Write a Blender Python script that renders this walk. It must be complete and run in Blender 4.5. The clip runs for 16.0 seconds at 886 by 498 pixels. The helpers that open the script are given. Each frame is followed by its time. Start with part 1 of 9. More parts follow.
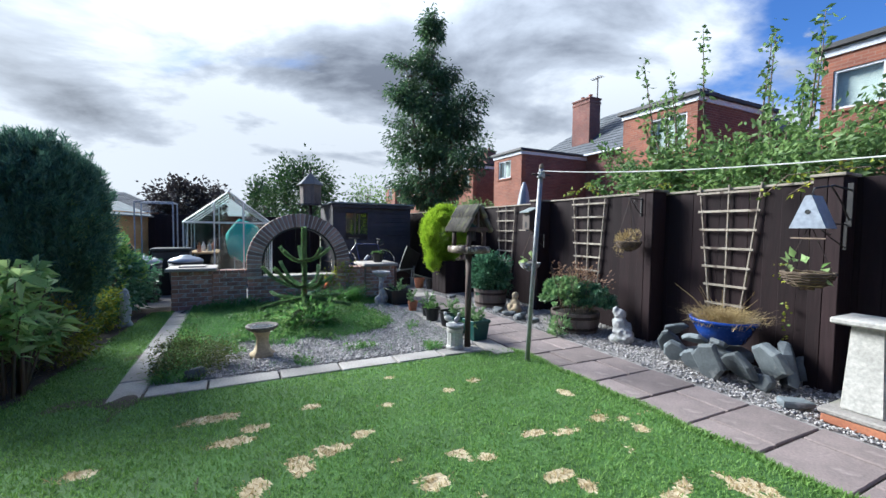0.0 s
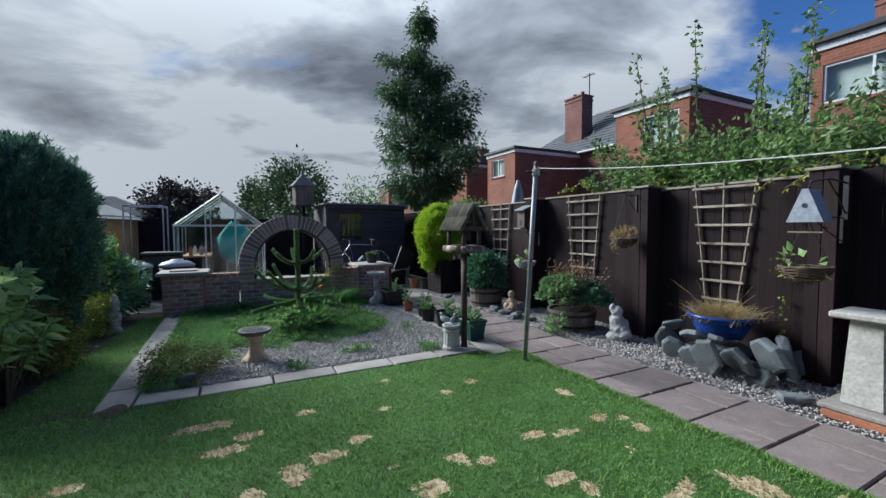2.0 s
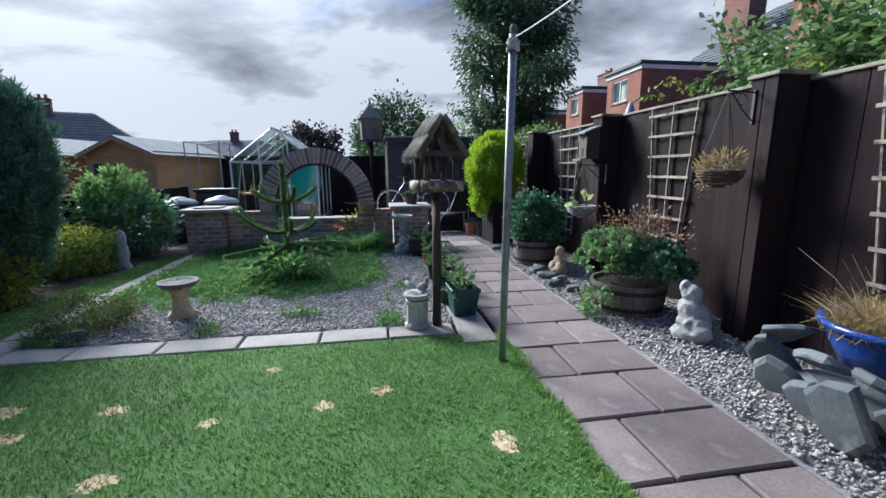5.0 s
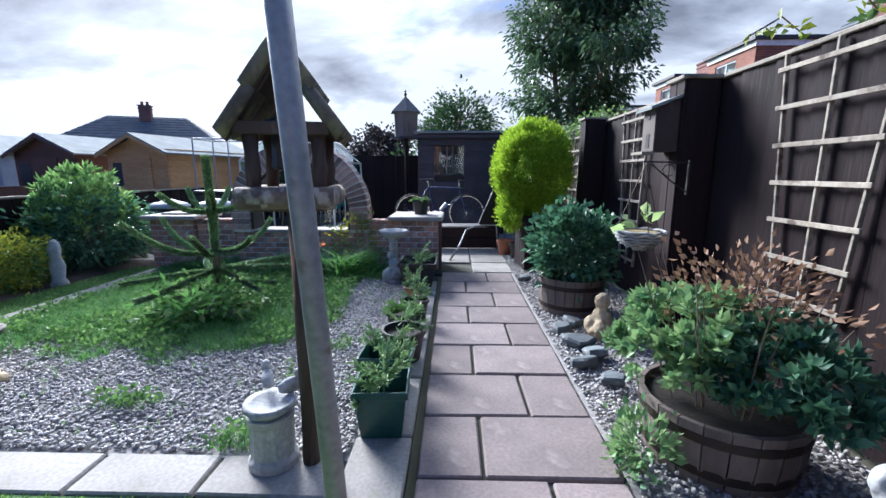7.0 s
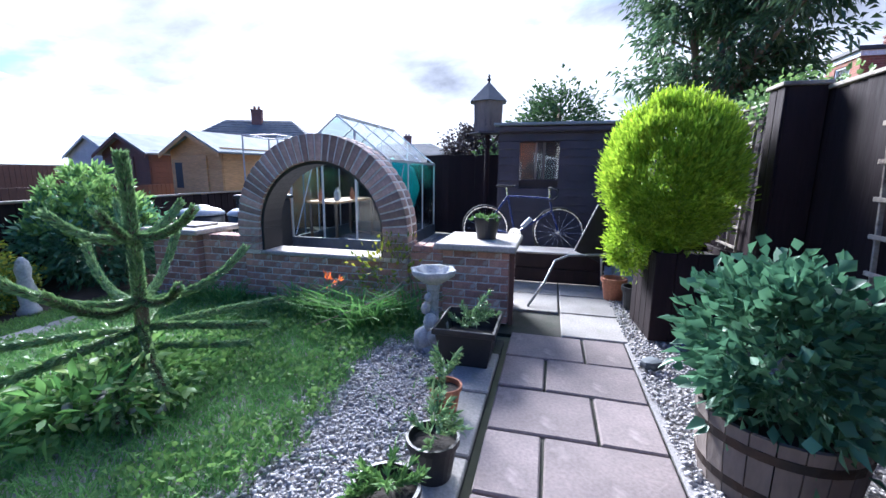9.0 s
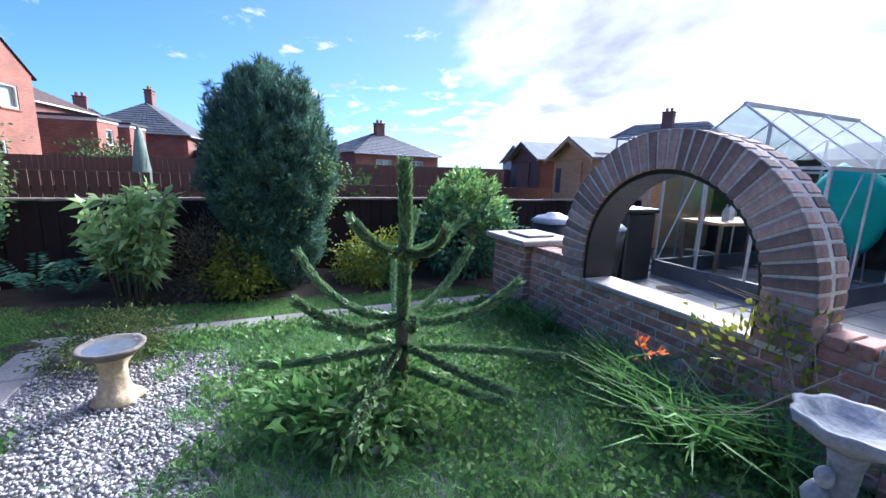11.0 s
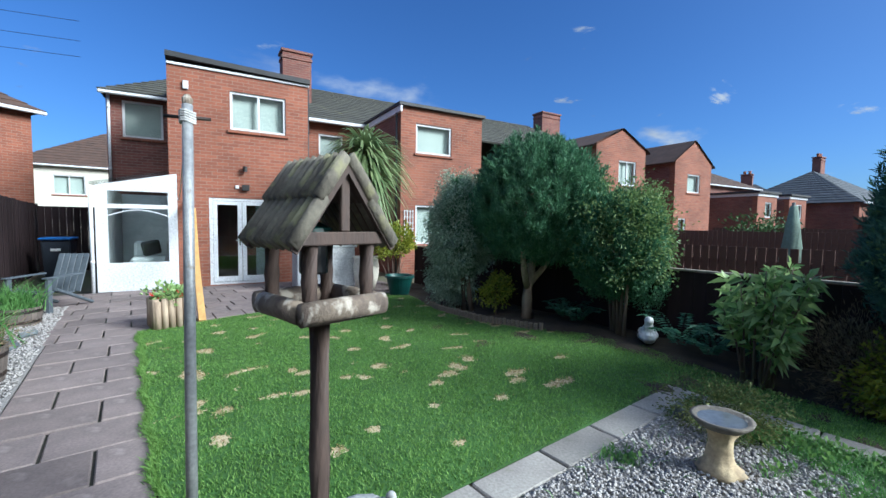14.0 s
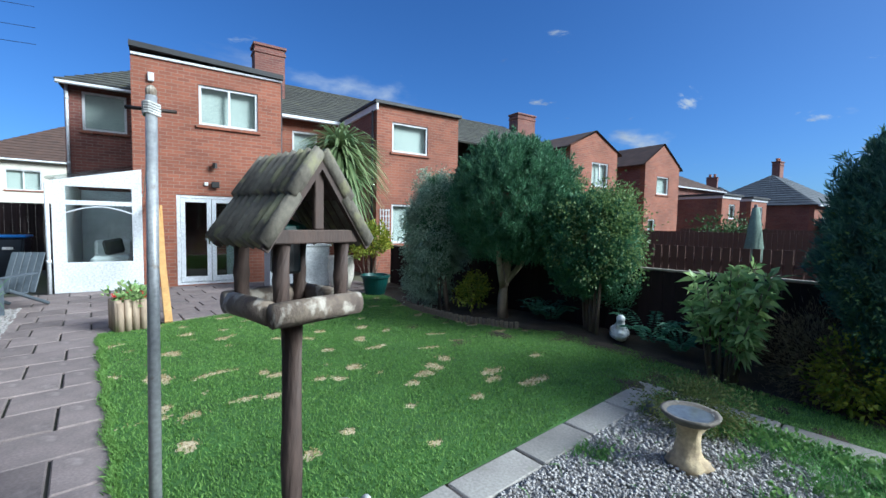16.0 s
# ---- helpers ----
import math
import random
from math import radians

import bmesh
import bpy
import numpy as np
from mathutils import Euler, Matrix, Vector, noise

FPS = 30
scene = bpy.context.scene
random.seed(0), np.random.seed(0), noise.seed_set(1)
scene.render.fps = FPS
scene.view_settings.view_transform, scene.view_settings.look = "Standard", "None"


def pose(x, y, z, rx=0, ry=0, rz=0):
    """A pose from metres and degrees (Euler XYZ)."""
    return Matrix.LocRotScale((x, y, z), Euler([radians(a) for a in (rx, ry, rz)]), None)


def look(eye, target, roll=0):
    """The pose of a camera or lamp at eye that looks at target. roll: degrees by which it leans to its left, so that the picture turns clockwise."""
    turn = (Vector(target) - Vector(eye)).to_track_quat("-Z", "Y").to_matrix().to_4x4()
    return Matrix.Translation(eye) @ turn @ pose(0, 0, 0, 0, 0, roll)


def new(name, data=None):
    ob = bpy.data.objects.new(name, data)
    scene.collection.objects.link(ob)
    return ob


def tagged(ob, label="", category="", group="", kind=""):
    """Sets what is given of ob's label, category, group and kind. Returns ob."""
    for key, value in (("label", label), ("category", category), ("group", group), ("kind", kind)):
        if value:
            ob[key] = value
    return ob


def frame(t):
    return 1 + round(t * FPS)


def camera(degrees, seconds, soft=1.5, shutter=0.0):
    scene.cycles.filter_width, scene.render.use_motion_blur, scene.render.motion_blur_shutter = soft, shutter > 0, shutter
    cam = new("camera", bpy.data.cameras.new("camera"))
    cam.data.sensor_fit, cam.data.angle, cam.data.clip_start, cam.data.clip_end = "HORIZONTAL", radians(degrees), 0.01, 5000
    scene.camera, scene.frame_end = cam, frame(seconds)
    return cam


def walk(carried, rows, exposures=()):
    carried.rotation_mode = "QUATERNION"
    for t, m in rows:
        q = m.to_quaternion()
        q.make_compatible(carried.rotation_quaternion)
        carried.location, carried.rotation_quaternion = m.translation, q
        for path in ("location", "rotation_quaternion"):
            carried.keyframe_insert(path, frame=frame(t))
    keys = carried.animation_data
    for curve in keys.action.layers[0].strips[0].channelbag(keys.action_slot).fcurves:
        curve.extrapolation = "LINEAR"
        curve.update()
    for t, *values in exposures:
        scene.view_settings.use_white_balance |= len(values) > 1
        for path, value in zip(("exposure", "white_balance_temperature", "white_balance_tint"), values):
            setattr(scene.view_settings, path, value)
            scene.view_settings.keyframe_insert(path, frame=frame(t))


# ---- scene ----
cam = camera(94.0, 16.0)
PATH = [
    (0, pose(0.024, 0.031, 1.437, 87.25, -0.72, -26.16)),
    (0.5, pose(0.024, 0.030, 1.446, 88.39, -0.59, -26.27)),
    (1, pose(0.025, 0.040, 1.459, 88.79, -0.39, -26.69)),
    (1.5, pose(0.022, 0.051, 1.466, 88.41, -0.05, -27.11)),
    (2, pose(0.048, 0.085, 1.439, 87.16, 0.19, -26.94)),
    (2.5, pose(0.245, 0.156, 1.379, 85.43, 0.25, -25.77)),
    (3, pose(0.517, 0.240, 1.361, 83.67, 0.07, -23.85)),
    (3.5, pose(0.808, 0.427, 1.310, 82.25, -0.41, -20.82)),
    (4, pose(1.149, 0.628, 1.316, 80.90, -0.76, -17.55)),
    (4.2, pose(1.325, 0.665, 1.339, 80.37, -0.55, -15.60)),
    (6.3, pose(2.847, 2.115, 1.280, 78.88, 0.06, -2.48)),
    (6.5, pose(2.927, 2.295, 1.291, 79.29, -0.19, -1.46)),
    (7, pose(3.134, 2.718, 1.287, 79.62, -0.07, 1.59)),
    (7.5, pose(3.246, 3.164, 1.335, 79.91, 0.20, 4.42)),
    (8, pose(3.235, 3.697, 1.328, 80.10, -0.00, 6.91)),
    (8.2, pose(3.253, 3.892, 1.317, 80.05, 0.01, 8.05)),
    (10.3, pose(3.131, 5.578, 1.372, 78.64, -1.94, 40.33)),
    (10.5, pose(3.069, 5.674, 1.377, 78.73, -2.06, 46.97)),
    (11, pose(2.986, 5.777, 1.386, 79.16, -1.90, 66.35)),
    (11.5, pose(2.946, 5.886, 1.404, 79.44, -1.41, 85.32)),
    (12, pose(2.942, 5.883, 1.408, 80.48, -0.66, 102.20)),
    (12.5, pose(2.935, 5.907, 1.446, 82.12, -0.28, 116.11)),
    (13, pose(2.983, 5.885, 1.470, 83.98, -0.29, 127.43)),
    (13.5, pose(3.028, 5.874, 1.487, 85.46, -0.48, 136.14)),
    (14, pose(3.070, 5.865, 1.496, 86.56, -0.74, 142.59)),
    (14.5, pose(3.102, 5.867, 1.506, 87.17, -0.91, 146.73)),
    (15, pose(3.113, 5.863, 1.508, 87.33, -1.01, 148.18)),
    (15.5, pose(3.111, 5.857, 1.504, 87.17, -1.04, 146.80)),
    (16, pose(3.060, 5.850, 1.492, 86.55, -1.05, 139.31)),
]
EXPOSURES = [(0, 1.68, 5750, 7), (0.5, 1.36, 5750, 7), (1.0, 1.2, 5750, 7), (2.0, 0.94, 5750, 6), (4.2, 1.3, 5700, 7), (6.3, 1.62, 5550, 11), (8.2, 2.3, 5450, 13), (10.3, 2.42, 5400, 18), (11.0, 2.15, 5400, 18), (12.0, 1.78, 5650, 12), (13.0, 1.48, 5700, 6), (14.0, 1.25, 5450, 3), (16.0, 1.18, 5350, 2)]
walk(cam, PATH, EXPOSURES)

# ---- world and light ----
def build_world():
    w = bpy.data.worlds.new("sky")
    scene.world = w
    w.use_nodes = True
    nt = w.node_tree
    nt.nodes.clear()
    N, L = nt.nodes.new, nt.links.new
    out = N("ShaderNodeOutputWorld")
    bg = N("ShaderNodeBackground")
    bg.inputs["Strength"].default_value = 1.0
    sky = N("ShaderNodeTexSky")
    sky.sky_type = "NISHITA"
    sky.sun_disc = False
    sky.sun_elevation = radians(SUN_ELEVATION)
    sky.sun_rotation = radians(-SUN_YAW)
    sky.dust_density = 0.9
    sky.ozone_density = 1.6
    scale = N("ShaderNodeMixRGB")
    scale.blend_type = "MULTIPLY"
    scale.inputs[0].default_value = 1.0
    scale.inputs[2].default_value = (SKY * 0.46, SKY * 0.7, SKY * 1.12, 1)
    L(sky.outputs[0], scale.inputs[1])
    tc = N("ShaderNodeTexCoord")
    sep = N("ShaderNodeSeparateXYZ")
    L(tc.outputs["Generated"], sep.inputs[0])

    def m(op, a, b=None, c=None):
        n = N("ShaderNodeMath")
        n.operation = op
        for i, v in enumerate((a, b, c)):
            if v is None:
                continue
            if isinstance(v, (int, float)):
                n.inputs[i].default_value = v
            else:
                L(v, n.inputs[i])
        return n.outputs[0]

    def ramp(v, lo, hi):
        n = N("ShaderNodeMapRange")
        n.interpolation_type = "SMOOTHSTEP"
        L(v, n.inputs[0])
        n.inputs[1].default_value, n.inputs[2].default_value = lo, hi
        return n.outputs[0]

    up = m("MAXIMUM", m("ADD", sep.outputs[2], 0.2), 0.1)
    comb = N("ShaderNodeCombineXYZ")
    L(m("DIVIDE", sep.outputs[0], up), comb.inputs[0])
    L(m("DIVIDE", sep.outputs[1], up), comb.inputs[1])

    def noise_tex(sc, detail, off, rough=0.55):
        mp = N("ShaderNodeMapping")
        mp.inputs["Location"].default_value = off
        mp.inputs["Scale"].default_value = (sc, sc * 1.25, sc)
        mp.inputs["Rotation"].default_value = (0, 0, 0.35)
        L(comb.outputs[0], mp.inputs[0])
        n = N("ShaderNodeTexNoise")
        n.inputs["Scale"].default_value = 1.0
        n.inputs["Detail"].default_value = detail
        n.inputs["Roughness"].default_value = rough
        n.inputs["Distortion"].default_value = 0.25
        L(mp.outputs[0], n.inputs["Vector"])
        return n.outputs[0]

    # the bank of cloud lies over the far end of the garden, and clears towards the house
    sx, sy = -math.sin(radians(CLOUD_YAW)), math.cos(radians(CLOUD_YAW))
    toward = m("ADD", m("MULTIPLY", sep.outputs[0], sx), m("MULTIPLY", sep.outputs[1], sy))
    cover = ramp(toward, 0.08, 0.85)
    big = noise_tex(0.9, 8, (3.1, 1.7, 0), 0.55)
    cloud = ramp(m("ADD", big, m("MULTIPLY", cover, 0.42)), 0.62, 0.76)
    puffs = m("MULTIPLY", ramp(m("ADD", noise_tex(3.6, 6, (1.3, 8.8, 0)), m("MULTIPLY", m("SUBTRACT", 1.0, ramp(sep.outputs[2], 0.1, 0.34)), m("MULTIPLY", ramp(toward, -0.35, 0.3), 0.13))), 0.63, 0.72), 0.85)
    cloud = m("MAXIMUM", cloud, puffs)
    low = ramp(sep.outputs[2], -0.02, 0.05)
    cloud = m("MULTIPLY", cloud, low)
    shade = noise_tex(1.05, 8, (7.3, 4.2, 0), 0.56)
    # low clouds are seen edge-on and lit through: paler towards the horizon
    shade = m("SUBTRACT", shade, m("MULTIPLY", m("SUBTRACT", 1.0, ramp(sep.outputs[2], 0.02, 0.36)), 0.16))
    col = N("ShaderNodeValToRGB")
    L(shade, col.inputs[0])
    e = col.color_ramp.elements
    e[0].position, e[0].color = 0.42, (0.29, 0.294, 0.3, 1)
    e[1].position, e[1].color = 0.64, (0.07, 0.075, 0.088, 1)
    k = e.new(0.5)
    k.position = 0.49
    k.color = (0.19, 0.198, 0.214, 1)
    # forward glare of the hidden sun through the cloud
    s = Vector((-math.sin(radians(SUN_YAW)) * math.cos(radians(SUN_ELEVATION)), math.cos(radians(SUN_YAW)) * math.cos(radians(SUN_ELEVATION)), math.sin(radians(SUN_ELEVATION))))
    dot = m("ADD", m("ADD", m("MULTIPLY", sep.outputs[0], s.x), m("MULTIPLY", sep.outputs[1], s.y)), m("MULTIPLY", sep.outputs[2], s.z))
    glare = m("ADD", m("POWER", m("MAXIMUM", dot, 0.0), 24.0), m("MULTIPLY", m("POWER", m("MAXIMUM", dot, 0.0), 3.0), m("MULTIPLY", m("SUBTRACT", 1.0, ramp(sep.outputs[2], 0.02, 0.38)), 0.35)))
    gl = N("ShaderNodeMixRGB")
    gl.blend_type = "ADD"
    L(m("MULTIPLY", glare, 1.0), gl.inputs[0])
    L(col.outputs[0], gl.inputs[1])
    gl.inputs[2].default_value = (0.22, 0.215, 0.2, 1)
    mix = N("ShaderNodeMixRGB")
    L(cloud, mix.inputs[0])
    # thin bright haze in the clear sky round the sun
    haze = N("ShaderNodeMixRGB")
    L(m("MULTIPLY", m("POWER", m("MAXIMUM", dot, 0.0), 3.0), 0.75), haze.inputs[0])
    L(scale.outputs[0], haze.inputs[1])
    haze.inputs[2].default_value = (0.1, 0.12, 0.15, 1)
    L(haze.outputs[0], mix.inputs[1])
    # cloud rises nearly tenfold in brightness overhead, out of view, as added fill light
    lift = N("ShaderNodeMixRGB")
    lift.blend_type = "MULTIPLY"
    lift.inputs[0].default_value = 1.0
    L(gl.outputs[0], lift.inputs[1])
    L(m("ADD", m("MULTIPLY", m("POWER", m("MAXIMUM", sep.outputs[2], 0.0), 3.0), 7.2), 0.84), lift.inputs[2])
    L(lift.outputs[0], mix.inputs[2])
    L(mix.outputs[0], bg.inputs["Color"])
    L(bg.outputs[0], out.inputs[0])
    sun = new("sun", bpy.data.lights.new("sun", "SUN"))
    sun.data.energy, sun.data.angle, sun.data.color = SUN_STRENGTH, radians(24), (1.0, 0.95, 0.87)
    sun.matrix_world = look(s * 50, (0, 0, 0))


SUN_YAW, SUN_ELEVATION, SUN_STRENGTH, SKY, CLOUD_YAW = 35.0, 30.0, 3.3, 0.052, -2.0
build_world()


# ---- materials ----
def surf(name, c1, c2, scale=6.0, rough=0.8, bump=0.3, fine=60.0, metal=0.0, vary=0.0, island=0.0, c3=None, spot=3.0, stretch=(1, 1, 1), spec=0.5, spot_at=0.62):
    """A surface with two tones at a large scale, grain and relief at a fine one, and stains of a third tone."""
    mt = bpy.data.materials.new(name)
    mt.use_nodes = True
    nt = mt.node_tree
    N, L = nt.nodes.new, nt.links.new
    p = nt.nodes["Principled BSDF"]
    tc = N("ShaderNodeTexCoord")
    mp = N("ShaderNodeMapping")
    mp.inputs["Scale"].default_value = stretch
    L(tc.outputs["Object"], mp.inputs[0])

    def nz(sc, d=5):
        n = N("ShaderNodeTexNoise")
        n.inputs["Scale"].default_value, n.inputs["Detail"].default_value = sc, d
        L(mp.outputs[0], n.inputs["Vector"])
        return n.outputs[0]

    def mixc(f, a, b, kind="MIX"):
        n = N("ShaderNodeMixRGB")
        n.blend_type = kind
        for i, v in enumerate((f, a, b)):
            if isinstance(v, (int, float)):
                n.inputs[i].default_value = v
            elif isinstance(v, tuple):
                n.inputs[i].default_value = (*v, 1)
            else:
                L(v, n.inputs[i])
        return n.outputs[0]

    def rng(v, lo, hi, a=0.0, b=1.0):
        n = N("ShaderNodeMapRange")
        L(v, n.inputs[0])
        for i, q in enumerate((lo, hi, a, b)):
            n.inputs[i + 1].default_value = q
        return n.outputs[0]

    big, small = nz(scale), nz(fine, 6)
    col = mixc(rng(big, 0.35, 0.65), c1, c2)
    col = mixc(1.0, col, rng(small, 0.25, 0.75, 0.72, 1.22), "MULTIPLY")
    if c3:
        col = mixc(rng(nz(spot, 8), spot_at, spot_at + 0.08), col, c3)
    if vary or island:
        src = N("ShaderNodeObjectInfo").outputs["Random"] if vary else N("ShaderNodeNewGeometry").outputs["Random Per Island"]
        v = vary or island
        col = mixc(1.0, col, rng(src, 0, 1, 1 - v, 1 + v), "MULTIPLY")
    L(col, p.inputs["Base Color"])
    p.inputs["Metallic"].default_value = metal
    p.inputs["Specular IOR Level"].default_value = spec
    L(rng(small, 0.3, 0.7, max(0.02, rough - 0.1), min(1, rough + 0.1)), p.inputs["Roughness"])
    if bump:
        b = N("ShaderNodeBump")
        b.inputs["Strength"].default_value, b.inputs["Distance"].default_value = bump, 0.006
        L(small, b.inputs["Height"])
        L(b.outputs[0], p.inputs["Normal"])
    return mt


def brickwork(name, a, b, mortar):
    """Courses of brick for walls that stay far from the path; laid out in metres by the UV map."""
    mt = bpy.data.materials.new(name)
    mt.use_nodes = True
    nt = mt.node_tree
    N, L = nt.nodes.new, nt.links.new
    p = nt.nodes["Principled BSDF"]
    uv = N("ShaderNodeTexCoord")
    br = N("ShaderNodeTexBrick")
    br.inputs["Scale"].default_value = 1.0
    br.inputs["Brick Width"].default_value, br.inputs["Row Height"].default_value = 0.225, 0.075
    br.inputs["Mortar Size"].default_value, br.inputs["Mortar Smooth"].default_value = 0.006, 0.3
    br.inputs["Bias"].default_value = 0.0
    br.inputs["Color1"].default_value, br.inputs["Color2"].default_value, br.inputs["Mortar"].default_value = (*a, 1), (*b, 1), (*mortar, 1)
    L(uv.outputs["UV"], br.inputs["Vector"])
    n = N("ShaderNodeTexNoise")
    n.inputs["Scale"].default_value, n.inputs["Detail"].default_value = 0.8, 8
    L(uv.outputs["UV"], n.inputs["Vector"])
    r = N("ShaderNodeMapRange")
    L(n.outputs[0], r.inputs[0])
    r.inputs[1].default_value, r.inputs[2].default_value, r.inputs[3].default_value, r.inputs[4].default_value = 0.3, 0.7, 0.75, 1.2
    mx = N("ShaderNodeMixRGB")
    mx.blend_type = "MULTIPLY"
    mx.inputs[0].default_value = 1.0
    L(br.outputs["Color"], mx.inputs[1])
    L(r.outputs[0], mx.inputs[2])
    L(mx.outputs[0], p.inputs["Base Color"])
    p.inputs["Roughness"].default_value = 0.88
    bu = N("ShaderNodeBump")
    bu.inputs["Strength"].default_value, bu.inputs["Distance"].default_value = 0.5, 0.008
    bu.invert = True
    L(br.outputs["Fac"], bu.inputs["Height"])
    L(bu.outputs[0], p.inputs["Normal"])
    return mt


def leafy(name, dark, light, thin=0.3, rough=0.55, patch=1.2):
    """Leaves: every leaf has its own tone, and patches of the plant are older or younger."""
    mt = bpy.data.materials.new(name)
    mt.use_nodes = True
    nt = mt.node_tree
    N, L = nt.nodes.new, nt.links.new
    p = nt.nodes["Principled BSDF"]
    out = nt.nodes["Material Output"]
    geo = N("ShaderNodeNewGeometry")
    tc = N("ShaderNodeTexCoord")
    n = N("ShaderNodeTexNoise")
    n.inputs["Scale"].default_value, n.inputs["Detail"].default_value = patch, 4
    L(tc.outputs["Object"], n.inputs["Vector"])
    ad = N("ShaderNodeMath")
    ad.operation = "ADD"
    L(geo.outputs["Random Per Island"], ad.inputs[0])
    L(n.outputs[0], ad.inputs[1])
    r = N("ShaderNodeMapRange")
    L(ad.outputs[0], r.inputs[0])
    r.inputs[1].default_value, r.inputs[2].default_value = 0.45, 1.5
    mx = N("ShaderNodeMixRGB")
    L(r.outputs[0], mx.inputs[0])
    mx.inputs[1].default_value, mx.inputs[2].default_value = (*dark, 1), (*light, 1)
    L(mx.outputs[0], p.inputs["Base Color"])
    p.inputs["Roughness"].default_value = rough
    p.inputs["Specular IOR Level"].default_value = 0.35
    tr = N("ShaderNodeBsdfTranslucent")
    L(mx.outputs[0], tr.inputs["Color"])
    ms = N("ShaderNodeMixShader")
    ms.inputs[0].default_value = thin
    L(p.outputs[0], ms.inputs[1])
    L(tr.outputs[0], ms.inputs[2])
    L(ms.outputs[0], out.inputs[0])
    return mt


def glassy(name, tint=(0.9, 0.95, 0.93), rough=0.02, gloss=0.65):
    """Clear pane: see-through, with a gloss that grows towards grazing view."""
    mt = bpy.data.materials.new(name)
    mt.use_nodes = True
    nt = mt.node_tree
    N, L = nt.nodes.new, nt.links.new
    out = nt.nodes["Material Output"]
    nt.nodes.remove(nt.nodes["Principled BSDF"])
    t, g, lw, ms = N("ShaderNodeBsdfTransparent"), N("ShaderNodeBsdfGlossy"), N("ShaderNodeLayerWeight"), N("ShaderNodeMixShader")
    t.inputs["Color"].default_value = (*tint, 1)
    g.inputs["Roughness"].default_value = rough
    lw.inputs["Blend"].default_value = 0.5
    p, a = N("ShaderNodeMath"), N("ShaderNodeMath")
    p.operation, a.operation = "POWER", "MULTIPLY_ADD"
    p.inputs[1].default_value = 4.0
    a.inputs[1].default_value, a.inputs[2].default_value = gloss, 0.045
    L(lw.outputs["Facing"], p.inputs[0])
    L(p.outputs[0], a.inputs[0])
    L(a.outputs[0], ms.inputs[0])
    L(t.outputs[0], ms.inputs[1])
    L(g.outputs[0], ms.inputs[2])
    L(ms.outputs[0], out.inputs[0])
    return mt


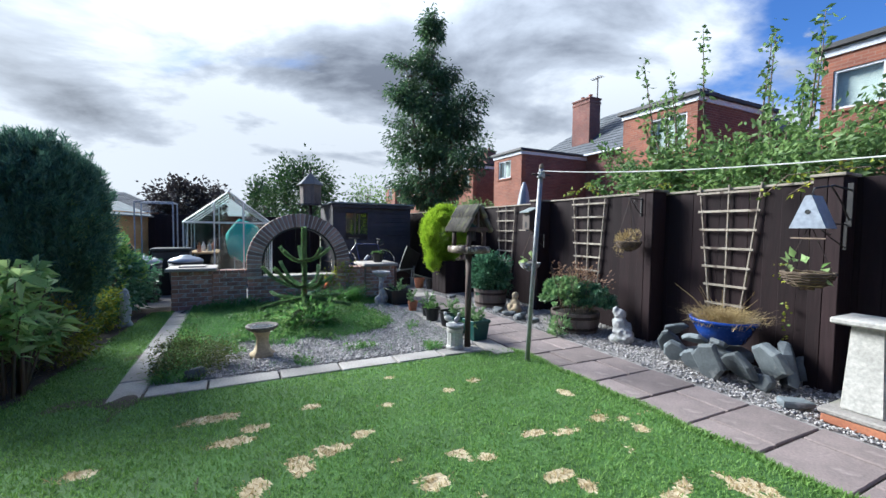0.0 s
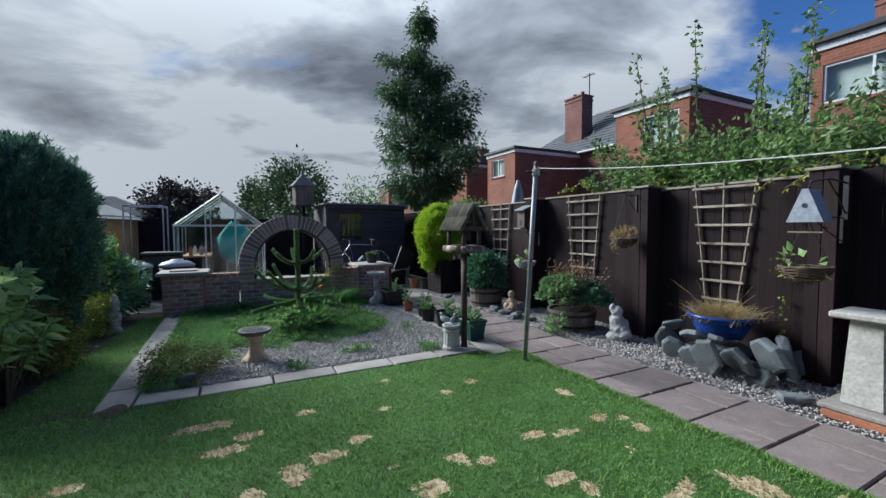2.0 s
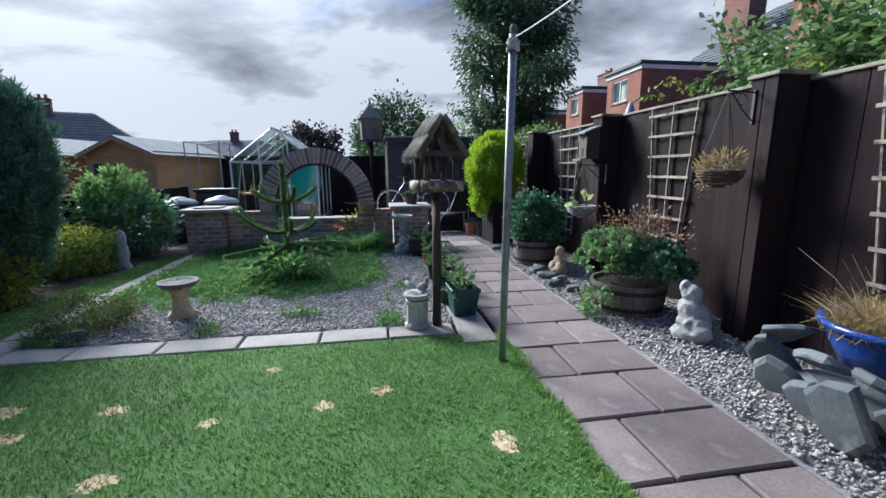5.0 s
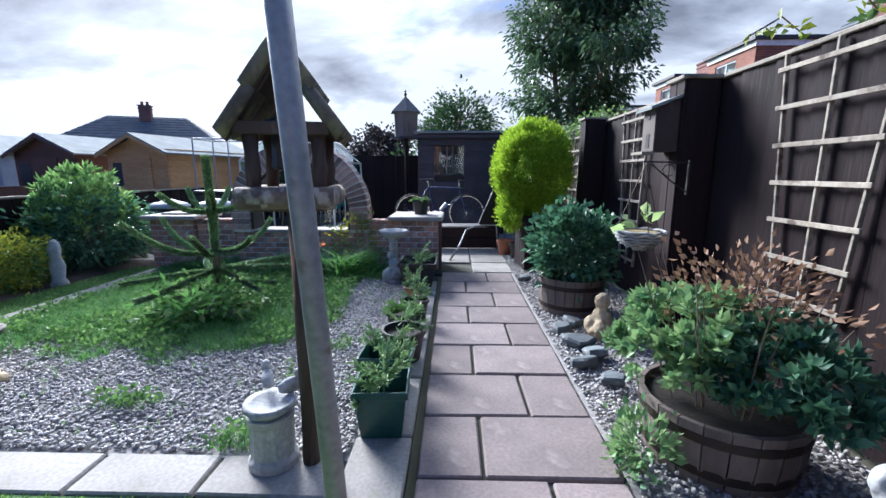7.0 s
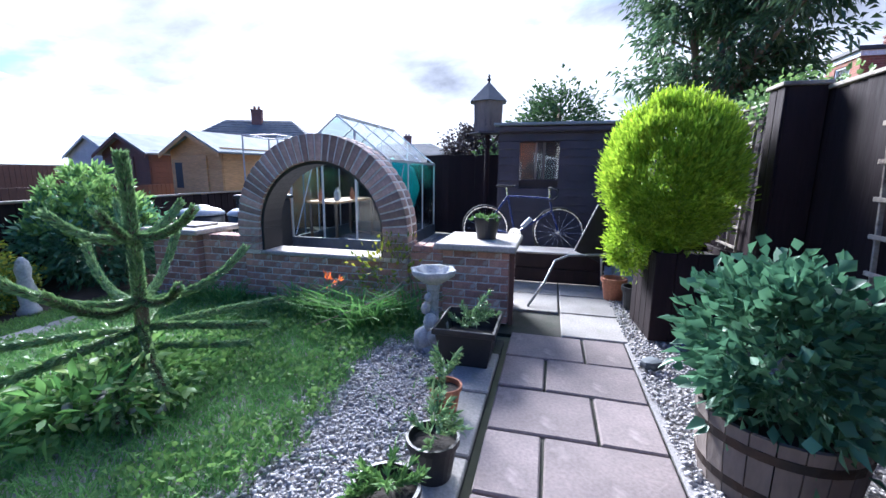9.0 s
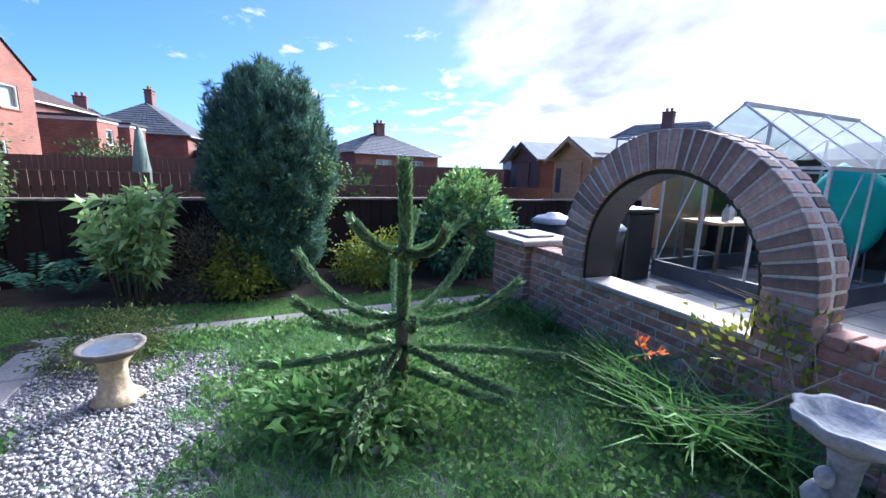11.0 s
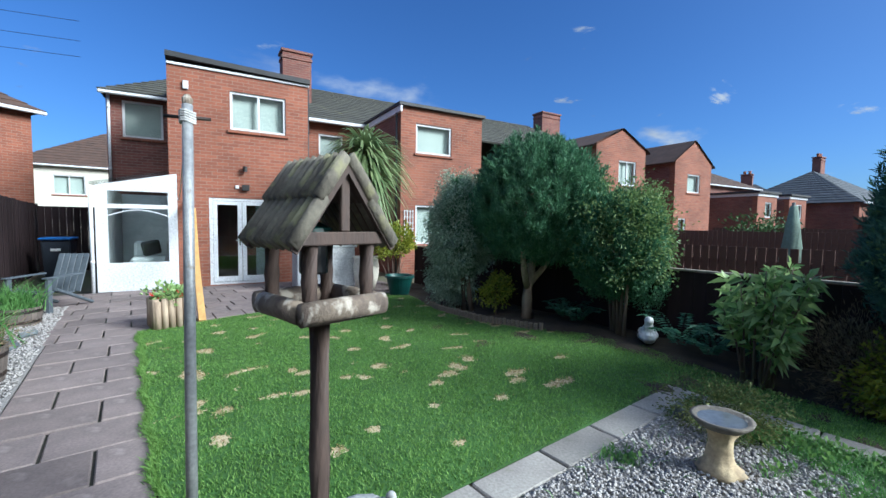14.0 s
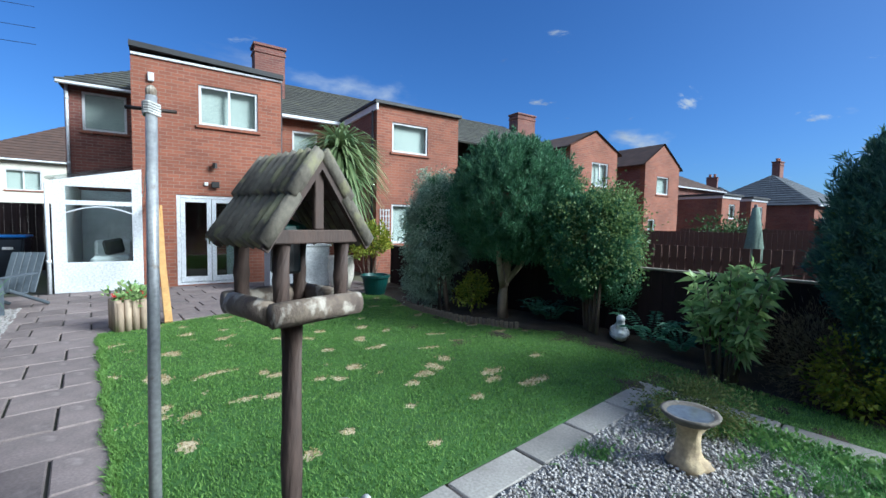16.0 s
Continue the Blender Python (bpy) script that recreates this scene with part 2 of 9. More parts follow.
M = dict(
    soil=surf("soil", (0.06, 0.045, 0.03), (0.035, 0.026, 0.018), 5, 0.95, 1.0, 40),
    turf=surf("turf", (0.06, 0.15, 0.028), (0.04, 0.1, 0.02), 3, 0.9, 0.8, 90),
    dead=surf("dead_turf", (0.6, 0.5, 0.33), (0.46, 0.37, 0.22), 9, 0.95, 0.8, 120),
    far_ground=surf("far_ground", (0.08, 0.1, 0.045), (0.12, 0.1, 0.07), 0.2, 0.95, 0.2, 6),
    slab=surf("slab", (0.235, 0.19, 0.178), (0.17, 0.138, 0.13), 3.4, 0.85, 0.6, 55, vary=0.22, c3=(0.27, 0.225, 0.21), spot=4, spot_at=0.6),
    slab_grey=surf("slab_grey", (0.33, 0.31, 0.28), (0.25, 0.23, 0.21), 2.5, 0.85, 0.5, 55, vary=0.16, c3=(0.2, 0.2, 0.15), spot=4),
    joint=surf("joint", (0.05, 0.045, 0.035), (0.03, 0.035, 0.02), 6, 0.95, 0.6),
    concrete=surf("concrete", (0.3, 0.29, 0.27), (0.22, 0.21, 0.2), 1.5, 0.88, 0.4, 40, c3=(0.16, 0.15, 0.14)),
    gravel=surf("gravel", (0.4, 0.38, 0.365), (0.31, 0.297, 0.29), 4, 0.8, 0.3, 120, island=0.34),
    gravel_base=surf("gravel_base", (0.33, 0.31, 0.3), (0.22, 0.21, 0.2), 60, 0.9, 0.8, 90),
    fence=surf("fence_wood", (0.026, 0.016, 0.017), (0.015, 0.01, 0.011), 3, 0.75, 0.6, 45, vary=0.22, c3=(0.042, 0.03, 0.028), spot=4, stretch=(1, 1, 0.12), spec=0.16),
    capping=surf("capping", (0.33, 0.29, 0.23), (0.24, 0.21, 0.17), 5, 0.85, 0.5, 50, c3=(0.14, 0.12, 0.1)),
    trellis=surf("trellis_wood", (0.36, 0.32, 0.26), (0.26, 0.22, 0.17), 8, 0.85, 0.5, 60, vary=0.15, c3=(0.1, 0.075, 0.06), spot=9, spot_at=0.56),
    dark_wood=surf("dark_wood", (0.085, 0.056, 0.044), (0.048, 0.033, 0.028), 4, 0.75, 0.6, 50, c3=(0.14, 0.11, 0.09), spot=10, stretch=(1, 1, 0.3)),
    log=surf("log", (0.2, 0.16, 0.12), (0.1, 0.075, 0.06), 9, 0.85, 0.7, 50, c3=(0.4, 0.36, 0.3), spot=12, spot_at=0.55),
    old_roof=surf("roof_log", (0.17, 0.155, 0.12), (0.1, 0.088, 0.07), 7, 0.9, 0.8, 50, c3=(0.2, 0.19, 0.11), spot=9, spot_at=0.55, vary=0.15),
    shed_black=surf("shed_stain", (0.05, 0.04, 0.046), (0.034, 0.028, 0.032), 3, 0.65, 0.5, 40, vary=0.15),
    felt=surf("roof_felt", (0.24, 0.27, 0.26), (0.17, 0.2, 0.2), 3, 0.9, 0.5, 80),
    mossy_stone=surf("mossy_stone", (0.17, 0.15, 0.125), (0.1, 0.09, 0.078), 9, 0.9, 0.8, 45, c3=(0.4, 0.37, 0.32), spot=9, spot_at=0.6),
    stone=surf("cast_stone", (0.42, 0.42, 0.41), (0.3, 0.31, 0.31), 6, 0.85, 0.6, 45, c3=(0.19, 0.2, 0.18), spot=7, spot_at=0.58),
    sandstone=surf("sandstone", (0.5, 0.4, 0.25), (0.38, 0.29, 0.18), 7, 0.85, 0.7, 40, c3=(0.22, 0.2, 0.16), spot=6),
    white_stone=surf("white_stone", (0.5, 0.49, 0.45), (0.37, 0.36, 0.33), 4, 0.8, 0.4, 40, c3=(0.4, 0.38, 0.34), spot=5),
    slate=surf("slate", (0.13, 0.15, 0.16), (0.08, 0.095, 0.102), 4, 0.7, 0.6, 30, vary=0.3, c3=(0.2, 0.21, 0.21), spot=7),
    blue=surf("blue_glaze", (0.02, 0.07, 0.34), (0.012, 0.045, 0.24), 5, 0.2, 0.05, 30),
    barrel=surf("barrel_stave", (0.17, 0.14, 0.12), (0.1, 0.08, 0.07), 5, 0.85, 0.6, 40, vary=0.2, stretch=(1, 1, 0.3)),
    iron=surf("iron", (0.035, 0.033, 0.033), (0.06, 0.04, 0.03), 8, 0.6, 0.4, 60, metal=0.7),
    black_iron=surf("black_iron", (0.012, 0.012, 0.012), (0.02, 0.018, 0.017), 8, 0.5, 0.2, 60),
    pole=surf("grey_pole", (0.33, 0.34, 0.34), (0.25, 0.26, 0.27), 5, 0.5, 0.3, 50, metal=0.25, c3=(0.17, 0.15, 0.13), spot=14),
    rope=surf("rope", (0.62, 0.62, 0.6), (0.5, 0.5, 0.48), 20, 0.8, 0.3),
    black_plastic=surf("black_plastic", (0.012, 0.013, 0.014), (0.02, 0.02, 0.022), 4, 0.45, 0.15, 40),
    teal_plastic=surf("teal_plastic", (0.01, 0.075, 0.065), (0.007, 0.05, 0.045), 4, 0.4, 0.1, 40),
    terracotta=surf("terracotta", (0.42, 0.17, 0.09), (0.32, 0.12, 0.065), 5, 0.85, 0.4, 50),
    compost=surf("compost", (0.03, 0.023, 0.017), (0.016, 0.013, 0.01), 12, 0.95, 1.0, 50),
    upvc=surf("white_upvc", (0.66, 0.68, 0.71), (0.6, 0.62, 0.65), 2, 0.35, 0.05, 30),
    white_board=surf("white_boarding", (0.66, 0.67, 0.68), (0.56, 0.57, 0.59), 3, 0.5, 0.1, 30),
    grey_board=surf("grey_panel", (0.36, 0.38, 0.41), (0.3, 0.32, 0.35), 3, 0.6, 0.1, 30),
    blind=surf("blind", (0.52, 0.55, 0.53), (0.44, 0.47, 0.46), 2, 0.8, 0.1, 30),
    room=surf("room", (0.4, 0.41, 0.42), (0.3, 0.31, 0.32), 1, 0.9, 0.0, 10),
    cream=surf("cream_render", (0.68, 0.64, 0.55), (0.58, 0.55, 0.48), 2, 0.9, 0.3, 30),
    roof_tile=surf("roof_tile", (0.085, 0.085, 0.07), (0.055, 0.055, 0.05), 3, 0.85, 0.5, 30, island=0.25, c3=(0.12, 0.115, 0.07), spot=4),
    roof_brown=surf("roof_tile_brown", (0.1, 0.06, 0.045), (0.07, 0.045, 0.035), 3, 0.85, 0.5, 30, island=0.25),
    slate_roof=surf("slate_roof", (0.1, 0.11, 0.125), (0.07, 0.08, 0.09), 2, 0.8, 0.4, 30, island=0.2),
    dark_trim=surf("dark_trim", (0.03, 0.032, 0.036), (0.02, 0.02, 0.023), 3, 0.6, 0.1),
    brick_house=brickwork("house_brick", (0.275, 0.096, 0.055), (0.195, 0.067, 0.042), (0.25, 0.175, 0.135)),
    # darker copy of house_brick; on side walls it carries their shade
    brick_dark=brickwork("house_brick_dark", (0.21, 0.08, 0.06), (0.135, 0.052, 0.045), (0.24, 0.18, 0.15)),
    brick_piece=surf("garden_brick", (0.46, 0.26, 0.195), (0.32, 0.185, 0.145), 9, 0.9, 0.7, 60, vary=0.35, c3=(0.42, 0.36, 0.31), spot=9, spot_at=0.6),
    brick_grey=surf("arch_brick", (0.42, 0.28, 0.23), (0.25, 0.165, 0.14), 9, 0.9, 0.7, 60, vary=0.5, c3=(0.3, 0.26, 0.22), spot=9, spot_at=0.6),
    mortar=surf("mortar", (0.6, 0.57, 0.52), (0.5, 0.47, 0.43), 8, 0.95, 0.6, 60),
    cap_stone=surf("cap_stone", (0.4, 0.36, 0.31), (0.31, 0.28, 0.25), 4, 0.85, 0.4, 50, c3=(0.22, 0.2, 0.18), spot=6),
    bark=surf("bark", (0.2, 0.15, 0.11), (0.11, 0.08, 0.06), 8, 0.9, 0.9, 30, stretch=(1, 1, 0.25)),
    pale_bark=surf("pale_bark", (0.42, 0.33, 0.24), (0.28, 0.21, 0.15), 8, 0.9, 0.9, 30, stretch=(1, 1, 0.25)),
    orange_wood=surf("orange_timber", (0.58, 0.33, 0.14), (0.48, 0.26, 0.1), 3, 0.7, 0.4, 30, stretch=(0.3, 0.3, 2)),
    brown_wood=surf("brown_timber", (0.12, 0.055, 0.038), (0.085, 0.04, 0.028), 3, 0.75, 0.4, 30),
    new_wood=surf("new_timber", (0.55, 0.33, 0.12), (0.45, 0.26, 0.09), 5, 0.7, 0.3, 40, stretch=(1, 1, 0.2)),
    alu=surf("aluminium", (0.6, 0.62, 0.63), (0.5, 0.52, 0.53), 5, 0.45, 0.1, 40, metal=0.6),
    teal_cloth=surf("teal_cloth", (0.03, 0.55, 0.45), (0.02, 0.45, 0.37), 5, 0.7, 0.3, 30),
    bath_white=surf("white_glaze", (0.75, 0.76, 0.76), (0.68, 0.69, 0.69), 3, 0.3, 0.1, 30),
    zinc=surf("grey_paint", (0.3, 0.34, 0.4), (0.24, 0.27, 0.32), 4, 0.5, 0.1, 30),
    bike_blue=surf("bike_enamel", (0.015, 0.03, 0.13), (0.012, 0.022, 0.1), 4, 0.25, 0.0, 30),
    chrome=surf("bright_metal", (0.7, 0.7, 0.7), (0.6, 0.6, 0.6), 4, 0.25, 0.0, 30, metal=1.0),
    rubber=surf("rubber", (0.02, 0.02, 0.02), (0.03, 0.03, 0.03), 6, 0.8, 0.2, 40),
    wicker=surf("wicker", (0.12, 0.085, 0.055), (0.07, 0.05, 0.035), 14, 0.85, 0.6, 60),
    moss=surf("moss_lining", (0.28, 0.22, 0.1), (0.2, 0.15, 0.07), 12, 0.95, 0.8, 60),
    green_cloth=surf("parasol_cloth", (0.22, 0.3, 0.24), (0.15, 0.21, 0.17), 5, 0.85, 0.3, 40),
    grey_chair=surf("grey_chair", (0.09, 0.11, 0.13), (0.065, 0.08, 0.095), 4, 0.6, 0.2, 30),
    bin=surf("bin_plastic", (0.022, 0.03, 0.045), (0.016, 0.022, 0.034), 4, 0.5, 0.1, 30),
    bin_lid=surf("bin_lid", (0.02, 0.13, 0.4), (0.015, 0.1, 0.32), 4, 0.45, 0.1, 30),
    water=surf("still_water", (0.12, 0.13, 0.14), (0.09, 0.1, 0.11), 3, 0.08, 0.0, 20),
    glass=glassy("window_glass"),
    gh_glass=glassy("greenhouse_glass", (0.88, 0.92, 0.92), 0.05, 0.4),
    grass=leafy("grass_blade", (0.085, 0.19, 0.036), (0.24, 0.41, 0.1), 0.4, 0.6, 1.1),
    long_grass=leafy("long_grass_blade", (0.07, 0.19, 0.05), (0.2, 0.4, 0.11), 0.4, 0.6, 1.5),
    clover=leafy("clover_leaf", (0.07, 0.17, 0.045), (0.2, 0.34, 0.1), 0.38),
    straw=leafy("dry_grass", (0.28, 0.2, 0.09), (0.5, 0.4, 0.2), 0.3, 0.8),
    yew=leafy("yew_leaf", (0.04, 0.115, 0.065), (0.14, 0.3, 0.15), 0.28, 0.6, 1.6),
    dark_conifer=leafy("cypress_leaf", (0.042, 0.105, 0.082), (0.14, 0.26, 0.17), 0.28, 0.6, 1.6),
    silver=leafy("silver_leaf", (0.19, 0.29, 0.21), (0.48, 0.58, 0.44), 0.3, 0.6, 2.0),
    golden=leafy("golden_leaf", (0.19, 0.34, 0.018), (0.48, 0.64, 0.05), 0.42, 0.6, 1.6),
    privet=leafy("privet_leaf", (0.07, 0.14, 0.05), (0.26, 0.36, 0.13), 0.32, 0.5, 2.0),
    laurel=leafy("laurel_leaf", (0.09, 0.2, 0.06), (0.32, 0.5, 0.15), 0.42, 0.4, 1.2),
    pieris=leafy("pieris_leaf", (0.18, 0.33, 0.1), (0.5, 0.64, 0.28), 0.45, 0.45, 2.0),
    fern=leafy("fern_leaf", (0.04, 0.12, 0.075), (0.1, 0.24, 0.15), 0.32, 0.6),
    yellow_bush=leafy("yellow_bush_leaf", (0.1, 0.17, 0.02), (0.42, 0.42, 0.05), 0.3, 0.5, 3.0),
    heather=leafy("heather_leaf", (0.12, 0.09, 0.06), (0.26, 0.2, 0.12), 0.2, 0.8, 3.0),
    low_shrub=leafy("low_shrub_leaf", (0.05, 0.09, 0.025), (0.2, 0.22, 0.07), 0.25, 0.6, 5.0),
    araucaria=leafy("araucaria_leaf", (0.08, 0.18, 0.07), (0.32, 0.46, 0.2), 0.22, 0.35, 5.0),
    apple=leafy("fruit_tree_leaf", (0.06, 0.13, 0.04), (0.22, 0.34, 0.11), 0.42, 0.5, 1.5),
    tall_leaf=leafy("tall_tree_leaf", (0.035, 0.08, 0.04), (0.12, 0.2, 0.09), 0.35, 0.35, 1.0),
    sedum=leafy("sedum_leaf", (0.07, 0.18, 0.08), (0.3, 0.44, 0.18), 0.3, 0.4, 5.0),
    red_leaf=leafy("dry_red_leaf", (0.15, 0.08, 0.055), (0.32, 0.2, 0.12), 0.25, 0.7, 5.0),
    hydrangea=leafy("hydrangea_leaf", (0.035, 0.1, 0.06), (0.12, 0.26, 0.14), 0.3, 0.4, 3.0),
    palm_leaf=leafy("cordyline_leaf", (0.1, 0.17, 0.07), (0.34, 0.42, 0.2), 0.3, 0.4, 1.0),
    far_leaf=leafy("far_leaf", (0.025, 0.06, 0.025), (0.09, 0.16, 0.05), 0.2, 0.7, 0.3),
    far_red=leafy("far_copper_leaf", (0.025, 0.02, 0.022), (0.06, 0.05, 0.045), 0.2, 0.7, 0.3),
    flower=leafy("orange_petal", (0.7, 0.13, 0.04), (0.8, 0.25, 0.06), 0.3),
    purple_flower=leafy("red_petal", (0.55, 0.03, 0.04), (0.7, 0.08, 0.06), 0.3),
)


# ---- tools for building ----
def uvbox(bm):
    uv = bm.loops.layers.uv.verify()
    for f in bm.faces:
        n = f.normal
        ax = max(range(3), key=lambda i: abs(n[i]))
        for l in f.loops:
            c = l.vert.co
            l[uv].uv = (c.y, c.z) if ax == 0 else (c.x, c.z) if ax == 1 else (c.x, c.y)


def mesh_of(bm, material, smooth=False, name="mesh"):
    bm.normal_update()
    uvbox(bm)
    me = bpy.data.meshes.new(name)
    bm.to_mesh(me)
    bm.free()
    me.materials.append(material)
    if smooth:
        me.polygons.foreach_set("use_smooth", [True] * len(me.polygons))
    return me


def thing(name, loc=(0, 0, 0), rz=0.0, label="", category="", group="", kind=""):
    ob = new(name)
    ob.empty_display_size = 0.1
    ob.matrix_basis = pose(*loc, 0, 0, rz)
    return tagged(ob, label, category, group, kind)


def part(name, bm, material, parent, label="", smooth=False):
    me = mesh_of(bm, material, smooth, name) if isinstance(bm, bmesh.types.BMesh) else bm
    ob = new(name, me)
    ob.parent = parent
    return tagged(ob, label, kind="" if isinstance(bm, bmesh.types.BMesh) else "stuff")


def solid(name, bm, material, loc=(0, 0, 0), rz=0.0, label="", category="", group="", kind="", smooth=False):
    me = mesh_of(bm, material, smooth, name) if isinstance(bm, bmesh.types.BMesh) else bm
    ob = new(name, me)
    ob.matrix_basis = pose(*loc, 0, 0, rz)
    return tagged(ob, label, category, group, kind)


def piece(name, me, parent, m):
    """A piece that shares its mesh with its like."""
    ob = new(name, me)
    ob.parent = parent
    ob.matrix_basis = m
    return ob


def box(bm, x0, x1, y0, y1, z0, z1, bevel=0.0, m=None):
    r = bmesh.ops.create_cube(bm, size=1.0)
    vs = r["verts"]
    t = Matrix.Translation(((x0 + x1) / 2, (y0 + y1) / 2, (z0 + z1) / 2)) @ Matrix.Diagonal((abs(x1 - x0), abs(y1 - y0), abs(z1 - z0), 1))
    bmesh.ops.transform(bm, matrix=(m @ t) if m else t, verts=vs)
    if bevel:
        bmesh.ops.bevel(bm, geom=list({e for v in vs for e in v.link_edges}), offset=bevel, segments=1, affect="EDGES")
    return bm


def boxed(*a, bevel=0.0, m=None):
    return box(bmesh.new(), *a, bevel=bevel, m=m)


def rod(bm, a, b, r, r2=None, seg=8, caps=True):
    a, b = Vector(a), Vector(b)
    d = b - a
    mt = Matrix.Translation((a + b) / 2) @ d.to_track_quat("Z", "Y").to_matrix().to_4x4()
    bmesh.ops.create_cone(bm, cap_ends=caps, segments=seg, radius1=r, radius2=r if r2 is None else r2, depth=d.length, matrix=mt)
    return bm


def tube(bm, pts, radii, seg=7):
    """A tapered, bending tube through points."""
    pts = [Vector(p) for p in pts]
    rings = []
    for i, p in enumerate(pts):
        d = (pts[min(i + 1, len(pts) - 1)] - pts[max(i - 1, 0)]).normalized()
        q = d.to_track_quat("Z", "Y")
        r = radii[i] if hasattr(radii, "__len__") else radii
        rings.append([bm.verts.new(p + q @ Vector((r * math.cos(2 * math.pi * k / seg), r * math.sin(2 * math.pi * k / seg), 0))) for k in range(seg)])
    for a, b in zip(rings, rings[1:]):
        for k in range(seg):
            bm.faces.new((a[k], a[(k + 1) % seg], b[(k + 1) % seg], b[k]))
    bm.faces.new(rings[0][::-1])
    bm.faces.new(rings[-1])
    return bm


def lathe(bm, prof, seg=24, wob=None):
    """A turned shape from (radius, height) pairs."""
    rings = []
    for r, z in prof:
        rings.append([bm.verts.new(((r * (wob(k, seg, z) if wob else 1)) * math.cos(2 * math.pi * k / seg), (r * (wob(k, seg, z) if wob else 1)) * math.sin(2 * math.pi * k / seg), z)) for k in range(seg)])
    for a, b in zip(rings, rings[1:]):
        for k in range(seg):
            bm.faces.new((a[k], a[(k + 1) % seg], b[(k + 1) % seg], b[k]))
    bm.faces.new(rings[0][::-1])
    bm.faces.new(rings[-1])
    return bm


def prism(bm, poly, y0, y1):
    """An outline in x and z, pulled from y0 to y1."""
    a = [bm.verts.new((x, y0, z)) for x, z in poly]
    b = [bm.verts.new((x, y1, z)) for x, z in poly]
    n = len(poly)
    for i in range(n):
        bm.faces.new((a[i], a[(i + 1) % n], b[(i + 1) % n], b[i]))
    bm.faces.new(a[::-1])
    bm.faces.new(b)
    bmesh.ops.recalc_face_normals(bm, faces=bm.faces[:])
    return bm


def lump(bm, c, r, sub=2, amp=0.15, freq=3.0, seed=0.0):
    """A rounded mass with an uneven surface."""
    res = bmesh.ops.create_icosphere(bm, subdivisions=sub, radius=1.0)
    for v in res["verts"]:
        k = 1 + amp * noise.noise(v.co * freq + Vector((seed, seed * 1.7, seed * 0.6)))
        v.co = Vector((v.co.x * r[0] * k, v.co.y * r[1] * k, v.co.z * r[2] * k)) + Vector(c)
    return bm


def raw_mesh(name, verts, faces_n, material, smooth=False):
    """A mesh from arrays: verts (n, k, 3) of separate k-cornered faces, given as triangles or quads by faces_n (list of corner index tuples)."""
    n, k, _ = verts.shape
    me = bpy.data.meshes.new(name)
    me.vertices.add(n * k)
    me.vertices.foreach_set("co", verts.astype(np.float32).ravel())
    sizes = [len(f) for f in faces_n]
    base = np.arange(n)[:, None] * k
    loops = np.concatenate([base + np.array(f)[None, :] for f in faces_n], 1).ravel()
    starts = (np.arange(n)[:, None] * sum(sizes) + np.concatenate([[0], np.cumsum(sizes)[:-1]])[None, :]).ravel()
    me.loops.add(len(loops))
    me.loops.foreach_set("vertex_index", loops.astype(np.int32))
    me.polygons.add(len(starts))
    me.polygons.foreach_set("loop_start", starts.astype(np.int32))
    me.update(calc_edges=True)
    me.validate()
    me.materials.append(material)
    if smooth:
        me.polygons.foreach_set("use_smooth", [True] * len(me.polygons))
    return me


def unit(v):
    return v / np.maximum(np.linalg.norm(v, axis=-1, keepdims=True), 1e-9)


def leaf_mesh(name, at, way, length, width, material, rng, fold=0.25, droop=0.0):
    """Leaves as folded blades: a base, two shoulders and a tip each."""
    n = len(at)
    way = unit(way)
    side = unit(np.cross(way, unit(rng.normal(size=(n, 3)))))
    nrm = np.cross(side, way)
    ln = (length * rng.uniform(0.7, 1.25, n))[:, None]
    wd = (width * rng.uniform(0.7, 1.25, n))[:, None]
    mid = at + way * ln * 0.45
    tip = at + way * ln - np.array([0, 0, 1]) * droop * ln
    v = np.stack([at, mid + side * wd / 2 + nrm * wd * fold, tip, mid - side * wd / 2 + nrm * wd * fold], 1)
    return raw_mesh(name, v, [(0, 1, 2), (0, 2, 3)], material)


def blades(name, at, way, length, width, material, rng, bend=0.4):
    """Grass: bent three-cornered blades of two faces."""
    n = len(at)
    way = unit(way)
    side = unit(np.cross(way, np.array([0.0, 0, 1]) + 0.3 * rng.normal(size=(n, 3))))
    ln = (length * rng.uniform(0.6, 1.3, n))[:, None]
    wd = (width * rng.uniform(0.7, 1.3, n))[:, None]
    out = unit(np.concatenate([way[:, :2], np.zeros((n, 1))], 1) + 1e-6)
    mid = at + way * ln * 0.55
    tip = at + way * ln * 0.9 + out * ln * bend * 0.5
    v = np.stack([at - side * wd / 2, at + side * wd / 2, mid + side * wd * 0.35, tip, mid - side * wd * 0.35], 1)
    return raw_mesh(name, v, [(0, 1, 2, 4), (4, 2, 3)], material)


def ball_points(rng, n, shell=0.6):
    d = unit(rng.normal(size=(n, 3)))
    return d, d * (shell + (1 - shell) * rng.random((n, 1)) ** 0.5)


